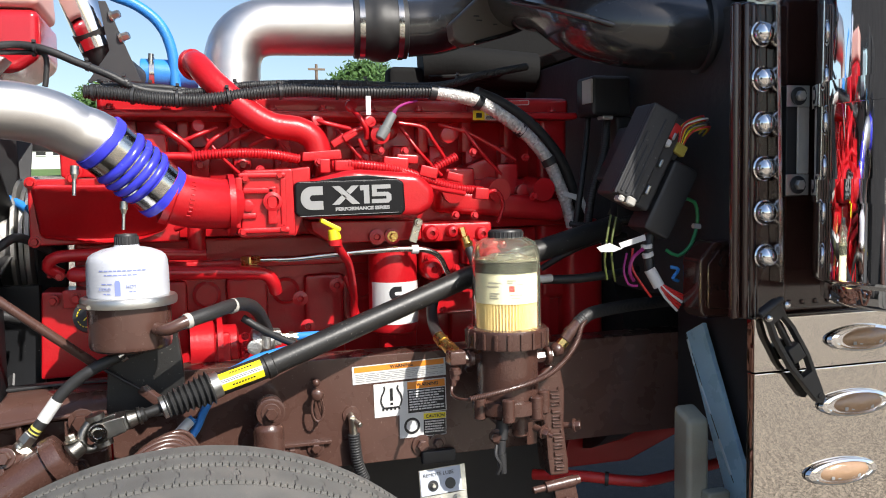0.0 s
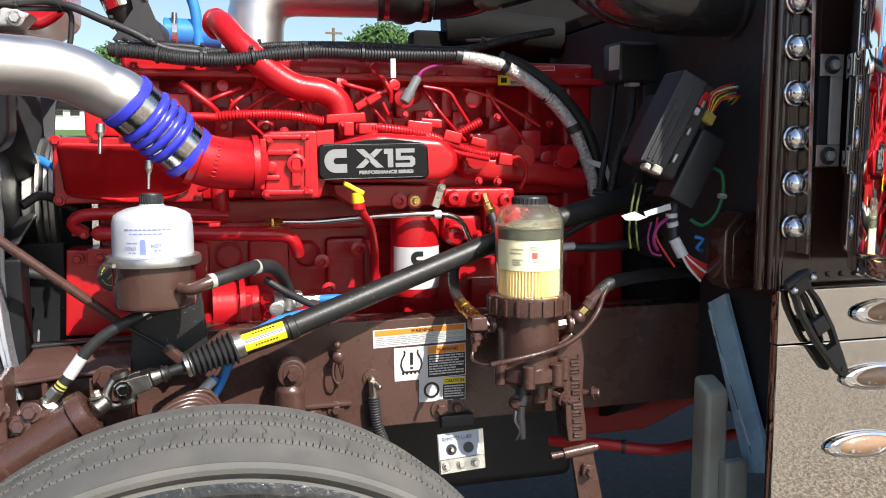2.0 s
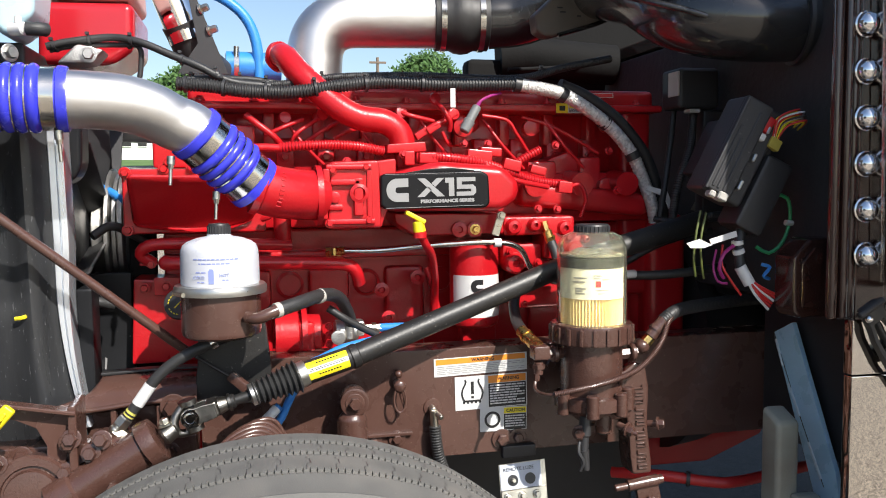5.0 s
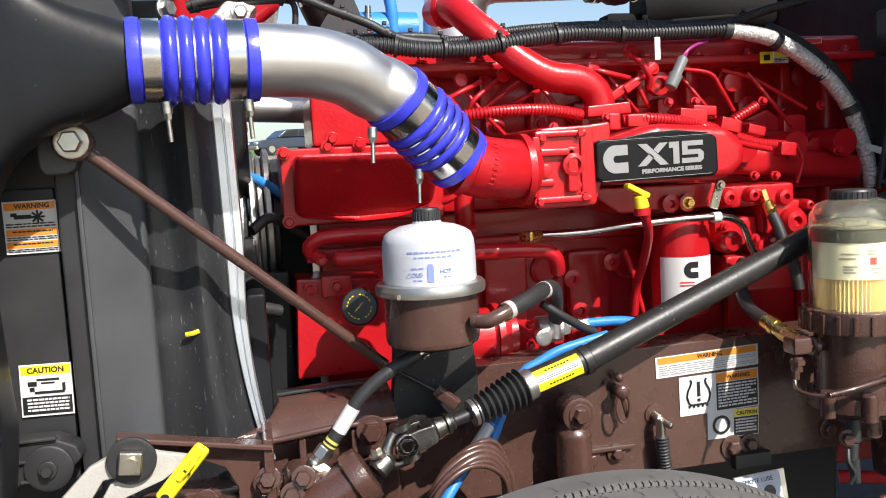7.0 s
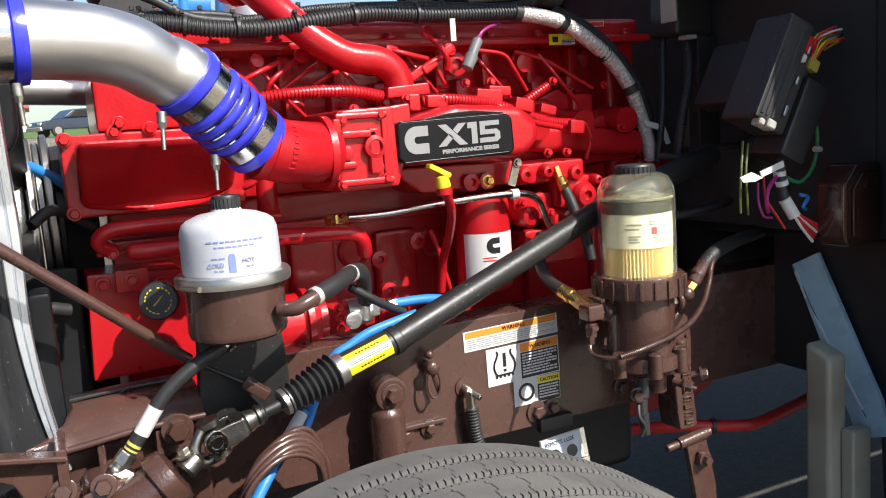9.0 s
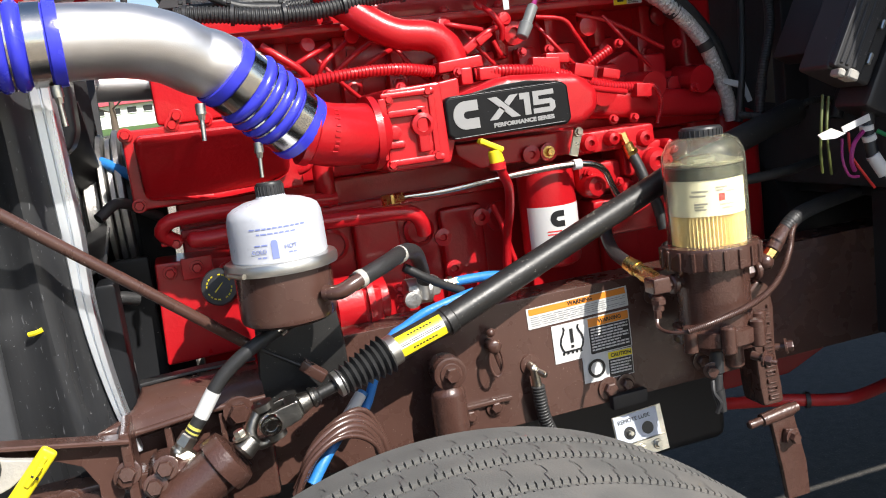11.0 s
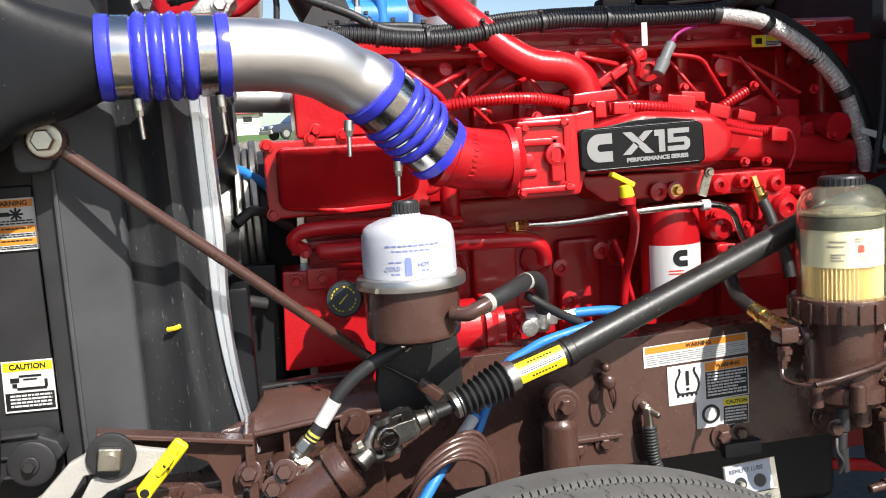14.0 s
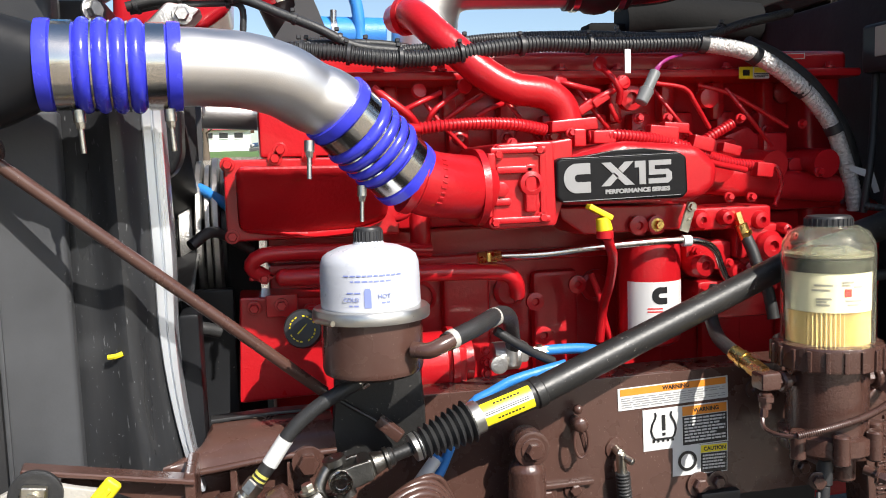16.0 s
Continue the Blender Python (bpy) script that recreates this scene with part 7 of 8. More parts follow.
part("foot", Shape().prism([(0.750, 0.728), (0.802, 0.738), (0.826, 0.632), (0.830, 0.560), (0.778, 0.560), (0.768, 0.630)], 1.757, 1.771, 0.003), BROWN_CAST, ff, "flat brown strap")
part("square_nut", Shape().box((-0.015, -0.010, -0.015), (0.015, 0.0, 0.015), 0.002, 1, pose(0.786, 1.7565, 0.696, 0, 12, 0)), BROWN_CAST, ff)
for at, axis in (((0.786, 1.745, 0.696), (0, -1, 0)), ((0.808, 1.775, 0.868), (0.8, -0.6, 0.1)), ((0.70, 1.70, 0.885), (0.5, -0.8, -0.2)), ((0.60, 1.72, 0.88), (-0.4, -0.9, 0))):
    s = Shape().rod(Vector(at) - Vector(axis) * 0.025, at, 0.008, seg=12)
    s.bolt(at, axis, 0.011, 0.012)
    part("bolt", s, BROWN_CAST, ff)
s = Shape().rod((0.700, 1.70, 0.882), (0.716, 1.688, 0.877), 0.005, seg=10)
s.rod((0.66, 1.735, 0.92), (0.66, 1.735, 0.87), 0.018, seg=16, bevel=0.004)
s.box((0.60, 1.72, 0.90), (0.72, 1.80, 0.93), 0.01)
part("base", s, BROWN_CAST, ff)
s = Shape().rod((0.615, 1.725, 0.915), (0.612, 1.722, 0.87), 0.013, seg=14, bevel=0.003)
s.rod((0.612, 1.722, 0.872), (0.608, 1.720, 0.83), 0.010, seg=14, bevel=0.003)
s.rod((0.608, 1.718, 0.842), (0.612, 1.714, 0.80), 0.012, 0.008, 10)
s.tube([(0.60, 1.72, 0.86), (0.595, 1.712, 0.84), (0.604, 1.708, 0.82), (0.598, 1.712, 0.80)], 0.004, 8, 0.006)
part("drain_valve", s, BLACK, ff, "black drain valve")
# left inlet: hose, brass end, brown elbow and sensor lead
il = thing("fuel_inlet", (0.53, 1.76, 1.05), "black hose with a brass end on the filter", "fitting")
b0_, b1_ = Vector((0.503, 1.82, 1.086)), Vector((0.522, 1.757, 1.058))
part("hose", Shape().tube([(0.543, 1.94, 1.18), (0.52, 1.92, 1.137), (0.512, 1.88, 1.098), b0_.lerp(b1_, 0.2)], 0.0125, 14, 0.01), RUBBER, il)
s = Shape().rod(b0_, b0_.lerp(b1_, 0.7), 0.0135, seg=18, bevel=0.002)
s.rod(b0_.lerp(b1_, 0.28), b0_.lerp(b1_, 0.40), 0.0155, seg=18)
s.rod(b0_.lerp(b1_, 0.6), b1_, 0.0145, seg=6)
part("hose_end", s, BRASS, il)
s = Shape().box((-0.018, -0.018, -0.014), (0.018, 0.018, 0.016), 0.005, 2, Matrix.Translation((0.522, 1.75, 1.05)))
s.rod((0.525, 1.75, 1.047), (0.58, 1.755, 1.045), 0.011, seg=6)
s.rod((0.548, 1.752, 1.045), (0.562, 1.753, 1.045), 0.018, seg=24, bevel=0.003)
part("elbow", s, BROWN_CAST, il)
s = Shape().rod((0.518, 1.745, 1.031), (0.517, 1.745, 1.003), 0.010, seg=12, bevel=0.002)
s.rod((0.518, 1.745, 1.025), (0.518, 1.745, 1.017), 0.014, seg=6)
s.rod((0.513, 1.742, 1.007), (0.512, 1.742, 0.992), 0.007, seg=8)
part("sensor", s, BROWN_CAST, il)
lead = thing("sensor_lead", (0.6, 1.68, 0.97), "dark brown wire lead looping in front of the filter", "cable")
part("wire", Shape().tube([(0.51, 1.742, 0.994), (0.505, 1.73, 0.978), (0.511, 1.7, 0.974), (0.533, 1.675, 0.977), (0.556, 1.672, 0.983)], 0.0035, 8, 0.006), BROWN, lead)
part("sleeve", Shape().tube([(0.527, 1.675, 0.978), (0.578, 1.668, 0.987), (0.647, 1.672, 0.998), (0.711, 1.69, 1.012), (0.759, 1.71, 1.037), (0.794, 1.73, 1.068), (0.81, 1.74, 1.098), (0.828, 1.75, 1.115)], 0.0062, 10, 0.006, ribs=0.0035, depth=0.001), BROWN, lead)
ol = thing("fuel_outlet", (0.76, 1.76, 1.05), "braided black hose with brass fitting leaving the filter", "fitting")
s = Shape().rod((0.70, 1.755, 1.035), (0.745, 1.755, 1.038), 0.012, seg=6)
s.rod((0.728, 1.755, 1.037), (0.74, 1.755, 1.037), 0.020, seg=20, bevel=0.003)
s.ball((0.758, 1.755, 1.049), 0.016)
part("elbow", s, BROWN_CAST, ol)
s = Shape().rod((0.758, 1.755, 1.049), (0.779, 1.755, 1.07), 0.0125, seg=6)
part("brass_nut", s, BRASS, ol)
s = Shape().rod((0.776, 1.755, 1.068), (0.812, 1.755, 1.108), 0.0140, seg=18, bevel=0.002)
s.rod((0.786, 1.755, 1.082), (0.792, 1.755, 1.087), 0.0155, seg=18)
part("hose_end", s, BROWN_CAST, ol)
part("hose", Shape().tube([(0.807, 1.755, 1.103), (0.838, 1.76, 1.121), (0.892, 1.79, 1.124), (0.996, 1.85, 1.121), (1.112, 1.92, 1.113), (1.242, 2, 1.103)], 0.0150, 16, 0.01, ribs=0.006, depth=0.0008), RUBBER, ol)

# ---- front corner: bracket bar, clamp plate, steering gear ----
br = thing("hood_bracket", (-0.5, 1.75, 0.95), "dark brown painted angle bracket at the rail end", "bracket")
a, b = Vector((-0.610, 1.715, 1.040)), Vector((-0.392, 1.745, 0.990))
m = Matrix.Translation(a) @ pose(0, 0, 0, 0, math.degrees(math.atan2(-(b - a).z, (b - a).x)), math.degrees(math.atan2((b - a).y, (b - a).x)))
ln = (b - a).length
part("flange", Shape().box((0, -0.005, -0.008), (ln, 0.030, 0.0), 0.002, 1, m), BROWN, br)
part("web", Shape().prism([(0.05, -0.008), (ln, -0.008), (ln, -0.115), (ln - 0.030, -0.115), (ln - 0.038, -0.075), (ln - 0.062, -0.045), (ln - 0.10, -0.034), (0.075, -0.034), (0.05, -0.055)], 0.022, 0.029, 0.002, m), BROWN, br)
s = Shape().box((-0.408, 1.745, 0.86), (-0.392, 1.84, 1.0), 0.004)
part("end_plate", s, BROWN, br)
for at in ((-0.408, 1.752, 0.930), (-0.445, 1.80, 0.935), (-0.50, 1.79, 0.90)):
    part("bolt", Shape().bolt(at, (0, -1, 0), 0.013, 0.014), BROWN_CAST, br)

cp = thing("hood_pivot", (-0.6, 1.70, 0.95), "light grey hooked hood pivot plate with a yellow lock handle", "hood pivot")
o = [(-0.591, 1.705, 1.03), (-0.617, 1.705, 1.019), (-0.648, 1.705, 1.005), (-0.691, 1.705, 0.962), (-0.737, 1.705, 0.938), (-0.784, 1.705, 0.923), (-0.853, 1.705, 0.885), (-0.733, 1.705, 0.867), (-0.679, 1.705, 0.926), (-0.648, 1.705, 0.958), (-0.63, 1.705, 0.984), (-0.594, 1.705, 0.986)]
part("hook", Shape().prism([p[::2] for p in o], 1.698, 1.712, 0.003), PLATE, cp)
o = [(-0.591, 1.705, 1.029), (-0.547, 1.705, 1.014), (-0.503, 1.705, 1.003), (-0.55, 1.705, 0.973), (-0.601, 1.705, 0.955), (-0.623, 1.705, 0.936), (-0.645, 1.705, 0.913), (-0.699, 1.705, 0.859), (-0.72, 1.705, 0.864), (-0.664, 1.705, 0.917), (-0.64, 1.705, 0.948), (-0.622, 1.705, 0.977), (-0.594, 1.705, 0.987)]
part("arm", Shape().prism([p[::2] for p in o], 1.6985, 1.7115, 0.003), PLATE, cp)
pc_ = Vector((-0.589, 1.697, 1.01))
part("washer", Shape().lathe([(0.034, 0), (0.034, 0.006), (0.028, 0.008)], pc_, (0, -1, 0), 32), RUBBER, cp, "black rubber washer")
s = Shape().box((-0.016, -0.014, -0.016), (0.016, 0.0, 0.016), 0.002, 1, Matrix.Translation(pc_ + Vector((0, -0.008, 0))) @ pose(0, 0, 0, 0, 8, 0))
s.lathe([(0.010, 0), (0.010, 0.005)], pc_ + Vector((0, -0.022, 0)), (0, -1, 0), 20)
part("square_bolt", s, ZINC, cp)
k0_, k1_ = Vector((-0.496, 1.695, 1.011)), Vector((-0.548, 1.695, 0.953))
dk = (k1_ - k0_).normalized()
m = Matrix((dk, Vector((0, 1, 0)), dk.cross(Vector((0, 1, 0))))).transposed().to_4x4()
m.translation = k0_
s = Shape().box((-0.010, -0.008, -0.012), ((k1_ - k0_).length + 0.010, 0.006, 0.012), 0.006, 3, m)
s.box((0.0, -0.012, -0.004), (0.05, -0.006, 0.004), 0.002, 1, m)
s.lathe([(0.010, 0), (0.010, 0.004), (0.005, 0.005)], k1_ + Vector((0, -0.009, 0)), (0, -1, 0), 16)
s.prism([(0.010, 0.004), (0.040, 0.0035), (0.014, -0.004)], -0.020, -0.007, 0.002, m)
lever = part("lock_handle", s, YELLOW, cp, "bright yellow lock handle")
part("pivot_hole", Shape().lathe([(0.0065, 0), (0.0065, 0.0012), (0.004, 0.0014)], k1_ + Vector((0, -0.0135, 0)), (0, -1, 0), 18), INK, lever, "dark pivot recess")
part("slot", Shape().box((0.030, -0.0135, -0.003), (0.033, -0.008, 0.008), 0.0008, 1, m), INK, lever)

lk = thing("hood_latch", (-0.72, 1.78, 1.0), "black moulded hood latch with a round boss", "latch")
s = Shape().prism([(-0.778, 1.77, 1.036)[::2], (-0.705, 1.77, 1.035)[::2], (-0.675, 1.77, 1.02)[::2], (-0.667, 1.77, 1.001)[::2], (-0.68, 1.77, 0.988)[::2], (-0.774, 1.77, 0.962)[::2], (-0.784, 1.77, 0.97)[::2]], 1.765, 1.81, 0.006)
for z in (1.035, 1.005, 0.975):
    s.box((-0.755, 1.758, z - 0.003), (-0.70, 1.768, z + 0.003), 0.002, 1)
part("plate", s, BLACK, lk)
s = Shape().lathe([(0.034, 0), (0.034, 0.006), (0.030, 0.008), (0.012, 0.008), (0.012, 0.014)], (-0.714, 1.765, 0.992), (0, -1, 0), 32)
part("boss", s, BLACK, lk)
part("bolt", Shape().bolt(Vector((-0.714, 1.765, 0.992)) + Vector((0, -0.012, 0)), (0, -1, 0), 0.009, 0.010), BLACK, lk)

sg = thing("steering_gear", (-0.38, 1.78, 0.75), "glossy brown painted cast steering gear box", "steering gear")
g0 = Vector((-0.262, 1.760, 0.915))
gd = Vector((-0.86, -0.05, -0.50)).normalized()
s = Shape().lathe([(0.030, -0.02), (0.045, -0.015), (0.048, 0.0), (0.048, 0.012), (0.040, 0.016), (0.040, 0.15), (0.046, 0.155), (0.046, 0.20)], g0, gd, 28)
s.box((-0.38, 1.75, 0.80), (-0.27, 1.86, 0.93), 0.02, 3)
s.box((-0.55, 1.76, 0.74), (-0.36, 1.88, 0.90), 0.03, 3)
part("body", s, BROWN_CAST, sg)
rc = Vector((-0.475, 1.745, 0.836))
s = Shape().lathe([(0.075, -0.05), (0.075, 0.0), (0.070, 0.006), (0.056, 0.006), (0.054, 0.0), (0.050, 0.0), (0.046, 0.012), (0.012, 0.014)], rc, (0, -1, 0.15), 36)
part("side_cover", s, BROWN_CAST, sg)
for j, at in enumerate(((-0.532, 1.75, 0.898), (-0.403, 1.75, 0.937), (-0.416, 1.75, 0.873), (-0.377, 1.74, 0.862), (-0.342, 1.735, 0.875), (-0.327, 1.73, 0.842), (-0.35, 1.75, 0.931), (-0.369, 1.745, 0.908))):
    part("bolt", Shape().bolt(at, (-0.1, -0.95, 0.2), 0.013, 0.016), BROWN_CAST, sg)
s = Shape()
s.rod(Vector((-0.307, 1.79, 0.922)), Vector((-0.333, 1.77, 0.895)), 0.020, seg=20, bevel=0.004)
s.rod(Vector((-0.273, 1.76, 0.935)), Vector((-0.299, 1.75, 0.905)), 0.018, seg=20, bevel=0.004)
part("port", s, BROWN_CAST, sg)
part("rail_nut", Shape().bolt((-0.228, 1.846, 0.962), (0, -1, 0), 0.018, 0.018), BROWN_CAST, sg)
lh = thing("brown_hose_loop", (-0.08, 1.76, 0.85), "brown overspray-painted hoses looped above the tyre", "hose", "hoses")
for j, (r, off) in enumerate(((0.0085, 0.0), (0.0075, 0.012), (0.0055, -0.011), (0.0060, 0.024), (0.0050, 0.034), (0.0045, -0.019))):
    pts = [(-0.163, 1.74, 0.848), (-0.132, 1.74, 0.896), (-0.086, 1.75, 0.922), (-0.047, 1.76, 0.919), (-0.018, 1.77, 0.883), (-0.011, 1.78, 0.834), (-0.013, 1.79, 0.78)]
    pts = [(x + off * 0.45 + 0.004 * math.sin(j * 3 + i), y + off * 0.9, z + off * (0.4 if i < 4 else 0.0)) for i, (x, y, z) in enumerate(pts)]
    part("hose", Shape().tube(pts, r, 14, 0.01), BROWN, lh)
bt = thing("tagged_blue_line", (-0.06, 1.83, 0.9), "light blue line with a printed white tag", "hose", "hoses")
part("line", Shape().tube([(-0.016, 1.845, 0.948), (-0.042, 1.835, 0.924), (-0.071, 1.8, 0.903), (-0.104, 1.77, 0.881), (-0.138, 1.75, 0.845)], 0.0095, 14, 0.01), BLUE_HOSE, bt)
part("tag", Shape().rod((-0.023, 1.843, 0.943), (-0.06, 1.818, 0.912), 0.0108, seg=16), WHITE, bt, "white printed tag")

# ---- radiator stickers and marks ----
k = Sticker((-0.754, 1.818, 1.382), (-0.68, 1.818, 1.382), 0.078, "orange and white hazard label on the black end cover")
k.field(0.03, 0.03, 0.97, 0.17, ORANGE)
k.word("WARNING", 0.55, 0.10, 0.010, INK)
s = Shape()
k.quad(s, 0.20 * k.w, 0.26 * k.h, 0.52 * k.w, 0.34 * k.h, 0.0014)
k.quad(s, 0.14 * k.w, 0.22 * k.h, 0.26 * k.w, 0.29 * k.h, 0.0014)
for a in range(0, 180, 45):
    c = k.o + k.r * 0.64 * k.w - k.u * 0.31 * k.h + k.out * 0.0012
    v = k.r * math.cos(radians(a)) * 0.010 + k.u * math.sin(radians(a)) * 0.010
    s.rod(c - v, c + v, 0.0016, seg=6)
part("pictogram", s, INK, k.ob)
k.bars(0.04, 0.42, 0.96, 0.52, 2, INK, seed=2)
k.field(0.03, 0.53, 0.97, 0.66, ORANGE)
k.bars(0.15, 0.565, 0.9, 0.62, 1, INK, seed=9)
k.bars(0.04, 0.68, 0.96, 0.76, 2, INK, seed=4)
k.field(0.03, 0.77, 0.97, 0.89, ORANGE)
k.bars(0.15, 0.80, 0.9, 0.855, 1, INK, seed=7)
k.bars(0.04, 0.91, 0.96, 0.98, 2, INK, seed=6)
k = Sticker((-0.755, 1.818, 1.137), (-0.681, 1.818, 1.135), 0.080, "yellow caution label on the black end cover")
k.field(0.03, 0.03, 0.97, 0.20, YELLOW)
k.word("CAUTION", 0.5, 0.12, 0.0115, INK)
s = Shape()
for x0, y0, x1, y1 in ((0.15, 0.33, 0.32, 0.42), (0.32, 0.28, 0.75, 0.32), (0.40, 0.35, 0.66, 0.38), (0.18, 0.44, 0.27, 0.52), (0.27, 0.52, 0.84, 0.57), (0.80, 0.38, 0.86, 0.53)):
    k.quad(s, x0 * k.w, y0 * k.h, x1 * k.w, y1 * k.h, 0.0014)
part("pictogram", s, INK, k.ob)
k.field(0.03, 0.62, 0.97, 0.96, INK)
k.bars(0.12, 0.66, 0.92, 0.93, 4, WHITE, seed=12)
part("chalk_mark", Shape().tube([(-0.514, 1.846, 1.155), (-0.503, 1.8445, 1.156), (-0.493, 1.846, 1.159)], 0.004, 6, 0.004), YELLOW, rad, "yellow paint mark")


# ---- cab side lamps and fittings ----
AMBER = surface("amber_lens", (0.32, 0.20, 0.12), 0.12, vary=0.2, grain=60, bump=0.3, bump_scale=300, coat=0.6)


def bullet_lamp(x, z):
    t = thing("bullet_lamp", (x, 1.478, z), "small round chromed bullet lamp on the cowl edge", "lamp", "lamps up the cowl")
    part("rim", Shape().lathe([(0.026, 0), (0.029, 0.002), (0.0285, 0.006), (0.026, 0.008)], (x, 1.478, z), (0, -1, 0), 28), CHROME, t)
    part("dome", Shape().lathe([(0.026, 0.006), (0.0255, 0.012), (0.023, 0.020), (0.018, 0.026), (0.010, 0.030), (0.001, 0.031)], (x, 1.478, z), (0, -1, 0), 28), CHROME, t)
    return t


first = bullet_lamp(1.080, 1.263)
first.scale = (0.88, 0.95, 0.88)
for k in range(1, 7):
    copy_thing(first, pose(1.080 - 0.0024 * k, 1.478, 1.263 + k * 0.0866))

# air cleaner mounting plates
mp_ = thing("mounting_plate", (1.10, 1.43, 1.45), "pale steel mounting plate with two bolts", "plate")
part("plate", Shape().box((1.137, 1.452, 1.424), (1.164, 1.458, 1.556), 0.003), PLATE, mp_)
part("spacer", Shape().box((1.116, 1.460, 1.38), (1.149, 1.49, 1.596), 0.003), BLACK, mp_)
for z in (1.403, 1.575):
    part("washer", Shape().lathe([(0.0175, -0.001), (0.0175, 0.002), (0.015, 0.003)], (1.134, 1.4475, z), (0, -1, 0), 20), BLACK, mp_, "dark rubber washer")
    part("bolt", Shape().bolt((1.134, 1.4445, z), (0, -1, 0), 0.0105, 0.009, False), SATIN, mp_)
    part("tab", Shape().box((1.108, 1.449, z - 0.0205), (1.161, 1.4515, z + 0.0205), 0.001), SATIN, mp_)

# hold-down latch
la = thing("hold_down_latch", (1.1, 1.42, 1.06), "black slotted rubber hood latch", "latch")
a, b = Vector((1.062, 1.435, 1.166)), Vector((1.172, 1.425, 0.980))
dl = (b - a).normalized()
sd = dl.cross(Vector((0, 1, 0))).normalized()
m = Matrix((dl, Vector((0, 1, 0)), sd)).transposed().to_4x4()
m.translation = a
ln = (b - a).length
part("head", Shape().box((-0.010, -0.008, -0.022), (0.030, 0.010, 0.024), 0.006, 2, m), BLACK, la)
for sg in (-1, 1):
    outer = [(0.020, 0.019), (0.058, 0.0262), (0.124, 0.0258), (0.176, 0.017)]
    ring = [(x, sg * w) for x, w in outer] + [(x, sg * (w - 0.009)) for x, w in reversed(outer)]
    part("side_rail", Shape().prism(ring, -0.008, 0.009, 0.002, m), BLACK, la)
part("bridge", Shape().box((0.088, -0.011, -0.0155), (0.122, 0.010, 0.0155), 0.004, 2, m), BLACK, la)
part("spine", Shape().box((0.030, -0.004, -0.0035), (0.090, 0.008, 0.0035), 0.002, 1, m), BLACK, la)
part("tip", Shape().prism([(0.155, -0.0195), (0.155, 0.0195), (0.185, 0.016), (ln + 0.002, 0.010), (ln + 0.010, 0.0), (ln + 0.002, -0.010), (0.185, -0.016)], -0.009, 0.010, 0.003, m), BLACK, la)
part("rivet", Shape().lathe([(0.006, 0), (0.006, 0.002), (0.003, 0.003)], a + dl * (ln - 0.008) + Vector((0, -0.009, 0)), (0, -1, 0), 14), INK, la)
part("pin", Shape().rod(a + sd * -0.030 + Vector((0, -0.004, 0.002)), a + sd * 0.030 + Vector((0, -0.004, 0.002)), 0.007, seg=14, bevel=0.002), BLACK, la)
for q_ in (-0.016, 0.031):
    part("rivet", Shape().ball(a + sd * q_ + dl * 0.012 + Vector((0, -0.008, 0)), 0.0075), CHROME, la)

# added black sheet standing in for the shaded gap behind the post
part("side_cover", Shape().prism([(1.478, 0.40), (1.60, 0.40), (1.62, 0.80), (1.895, 0.80), (1.895, 1.12), (1.478, 1.12)], -1.165, -1.15, 0.004, Matrix.Rotation(radians(90), 4, "Z")), BLACK, box, "black sheet added for the dark gap beside the tool box")

# oval marker lamps on the tool box
for (x, z, al) in ((1.296, 1.090, 0), (1.278, 0.957, 0), (1.248, 0.817, 1)):
    t = thing("oval_lamp", (x, 1.45, z), "oval marker lamp in a chromed bezel on the tool box", "lamp", "lamps on the tool box")
    s = Shape().lathe([(0.060, 0), (0.066, 0.001), (0.068, 0.004), (0.064, 0.010), (0.055, 0.012), (0.050, 0.009)], (0, 0, 0), (0, -1, 0), 40)
    s.v = [(x + p[0] * 1.32, 1.449 + p[1], z + p[2] * 0.40) for p in s.v]
    part("bezel", s, CHROME, t)
    s = Shape().lathe([(0.052, 0.009), (0.046, 0.013), (0.030, 0.017), (0.001, 0.019)], (0, 0, 0), (0, -1, 0), 40)
    s.v = [(x + 0.004 + p[0] * 1.15, 1.449 + p[1], z + p[2] * 0.40) for p in s.v]
    ln_ = part("lens", s, AMBER, t, "smoked amber lens")
    s = Shape()
    for j in range(5):
        s.box((x - 0.035 + j * 0.016, 1.4318, z - 0.011), (x - 0.027 + j * 0.016, 1.4335, z - 0.004), 0.0005, 1)
    parts("led", s, SILVER, ln_)
for j in range(6):
    part("rivet", Shape().lathe([(0.006, 0), (0.005, 0.003), (0.001, 0.004)], (1.16 + j * 0.032, 1.499, 1.163), (0, -1, 0), 12), CAB_PAINT, cab)
s = Shape().lathe([(0.012, 0), (0.012, 0.004), (0.006, 0.005)], (1.062, 1.577, 1.248), (0, -1, 0), 16)
s.prism([(1.022, 1.148), (1.022, 1.240), (1.048, 1.270), (1.098, 1.270), (1.098, 1.140)], 1.577, 1.5845, 0.003)
part("cowl_foot", s, CAB_PAINT, cab)

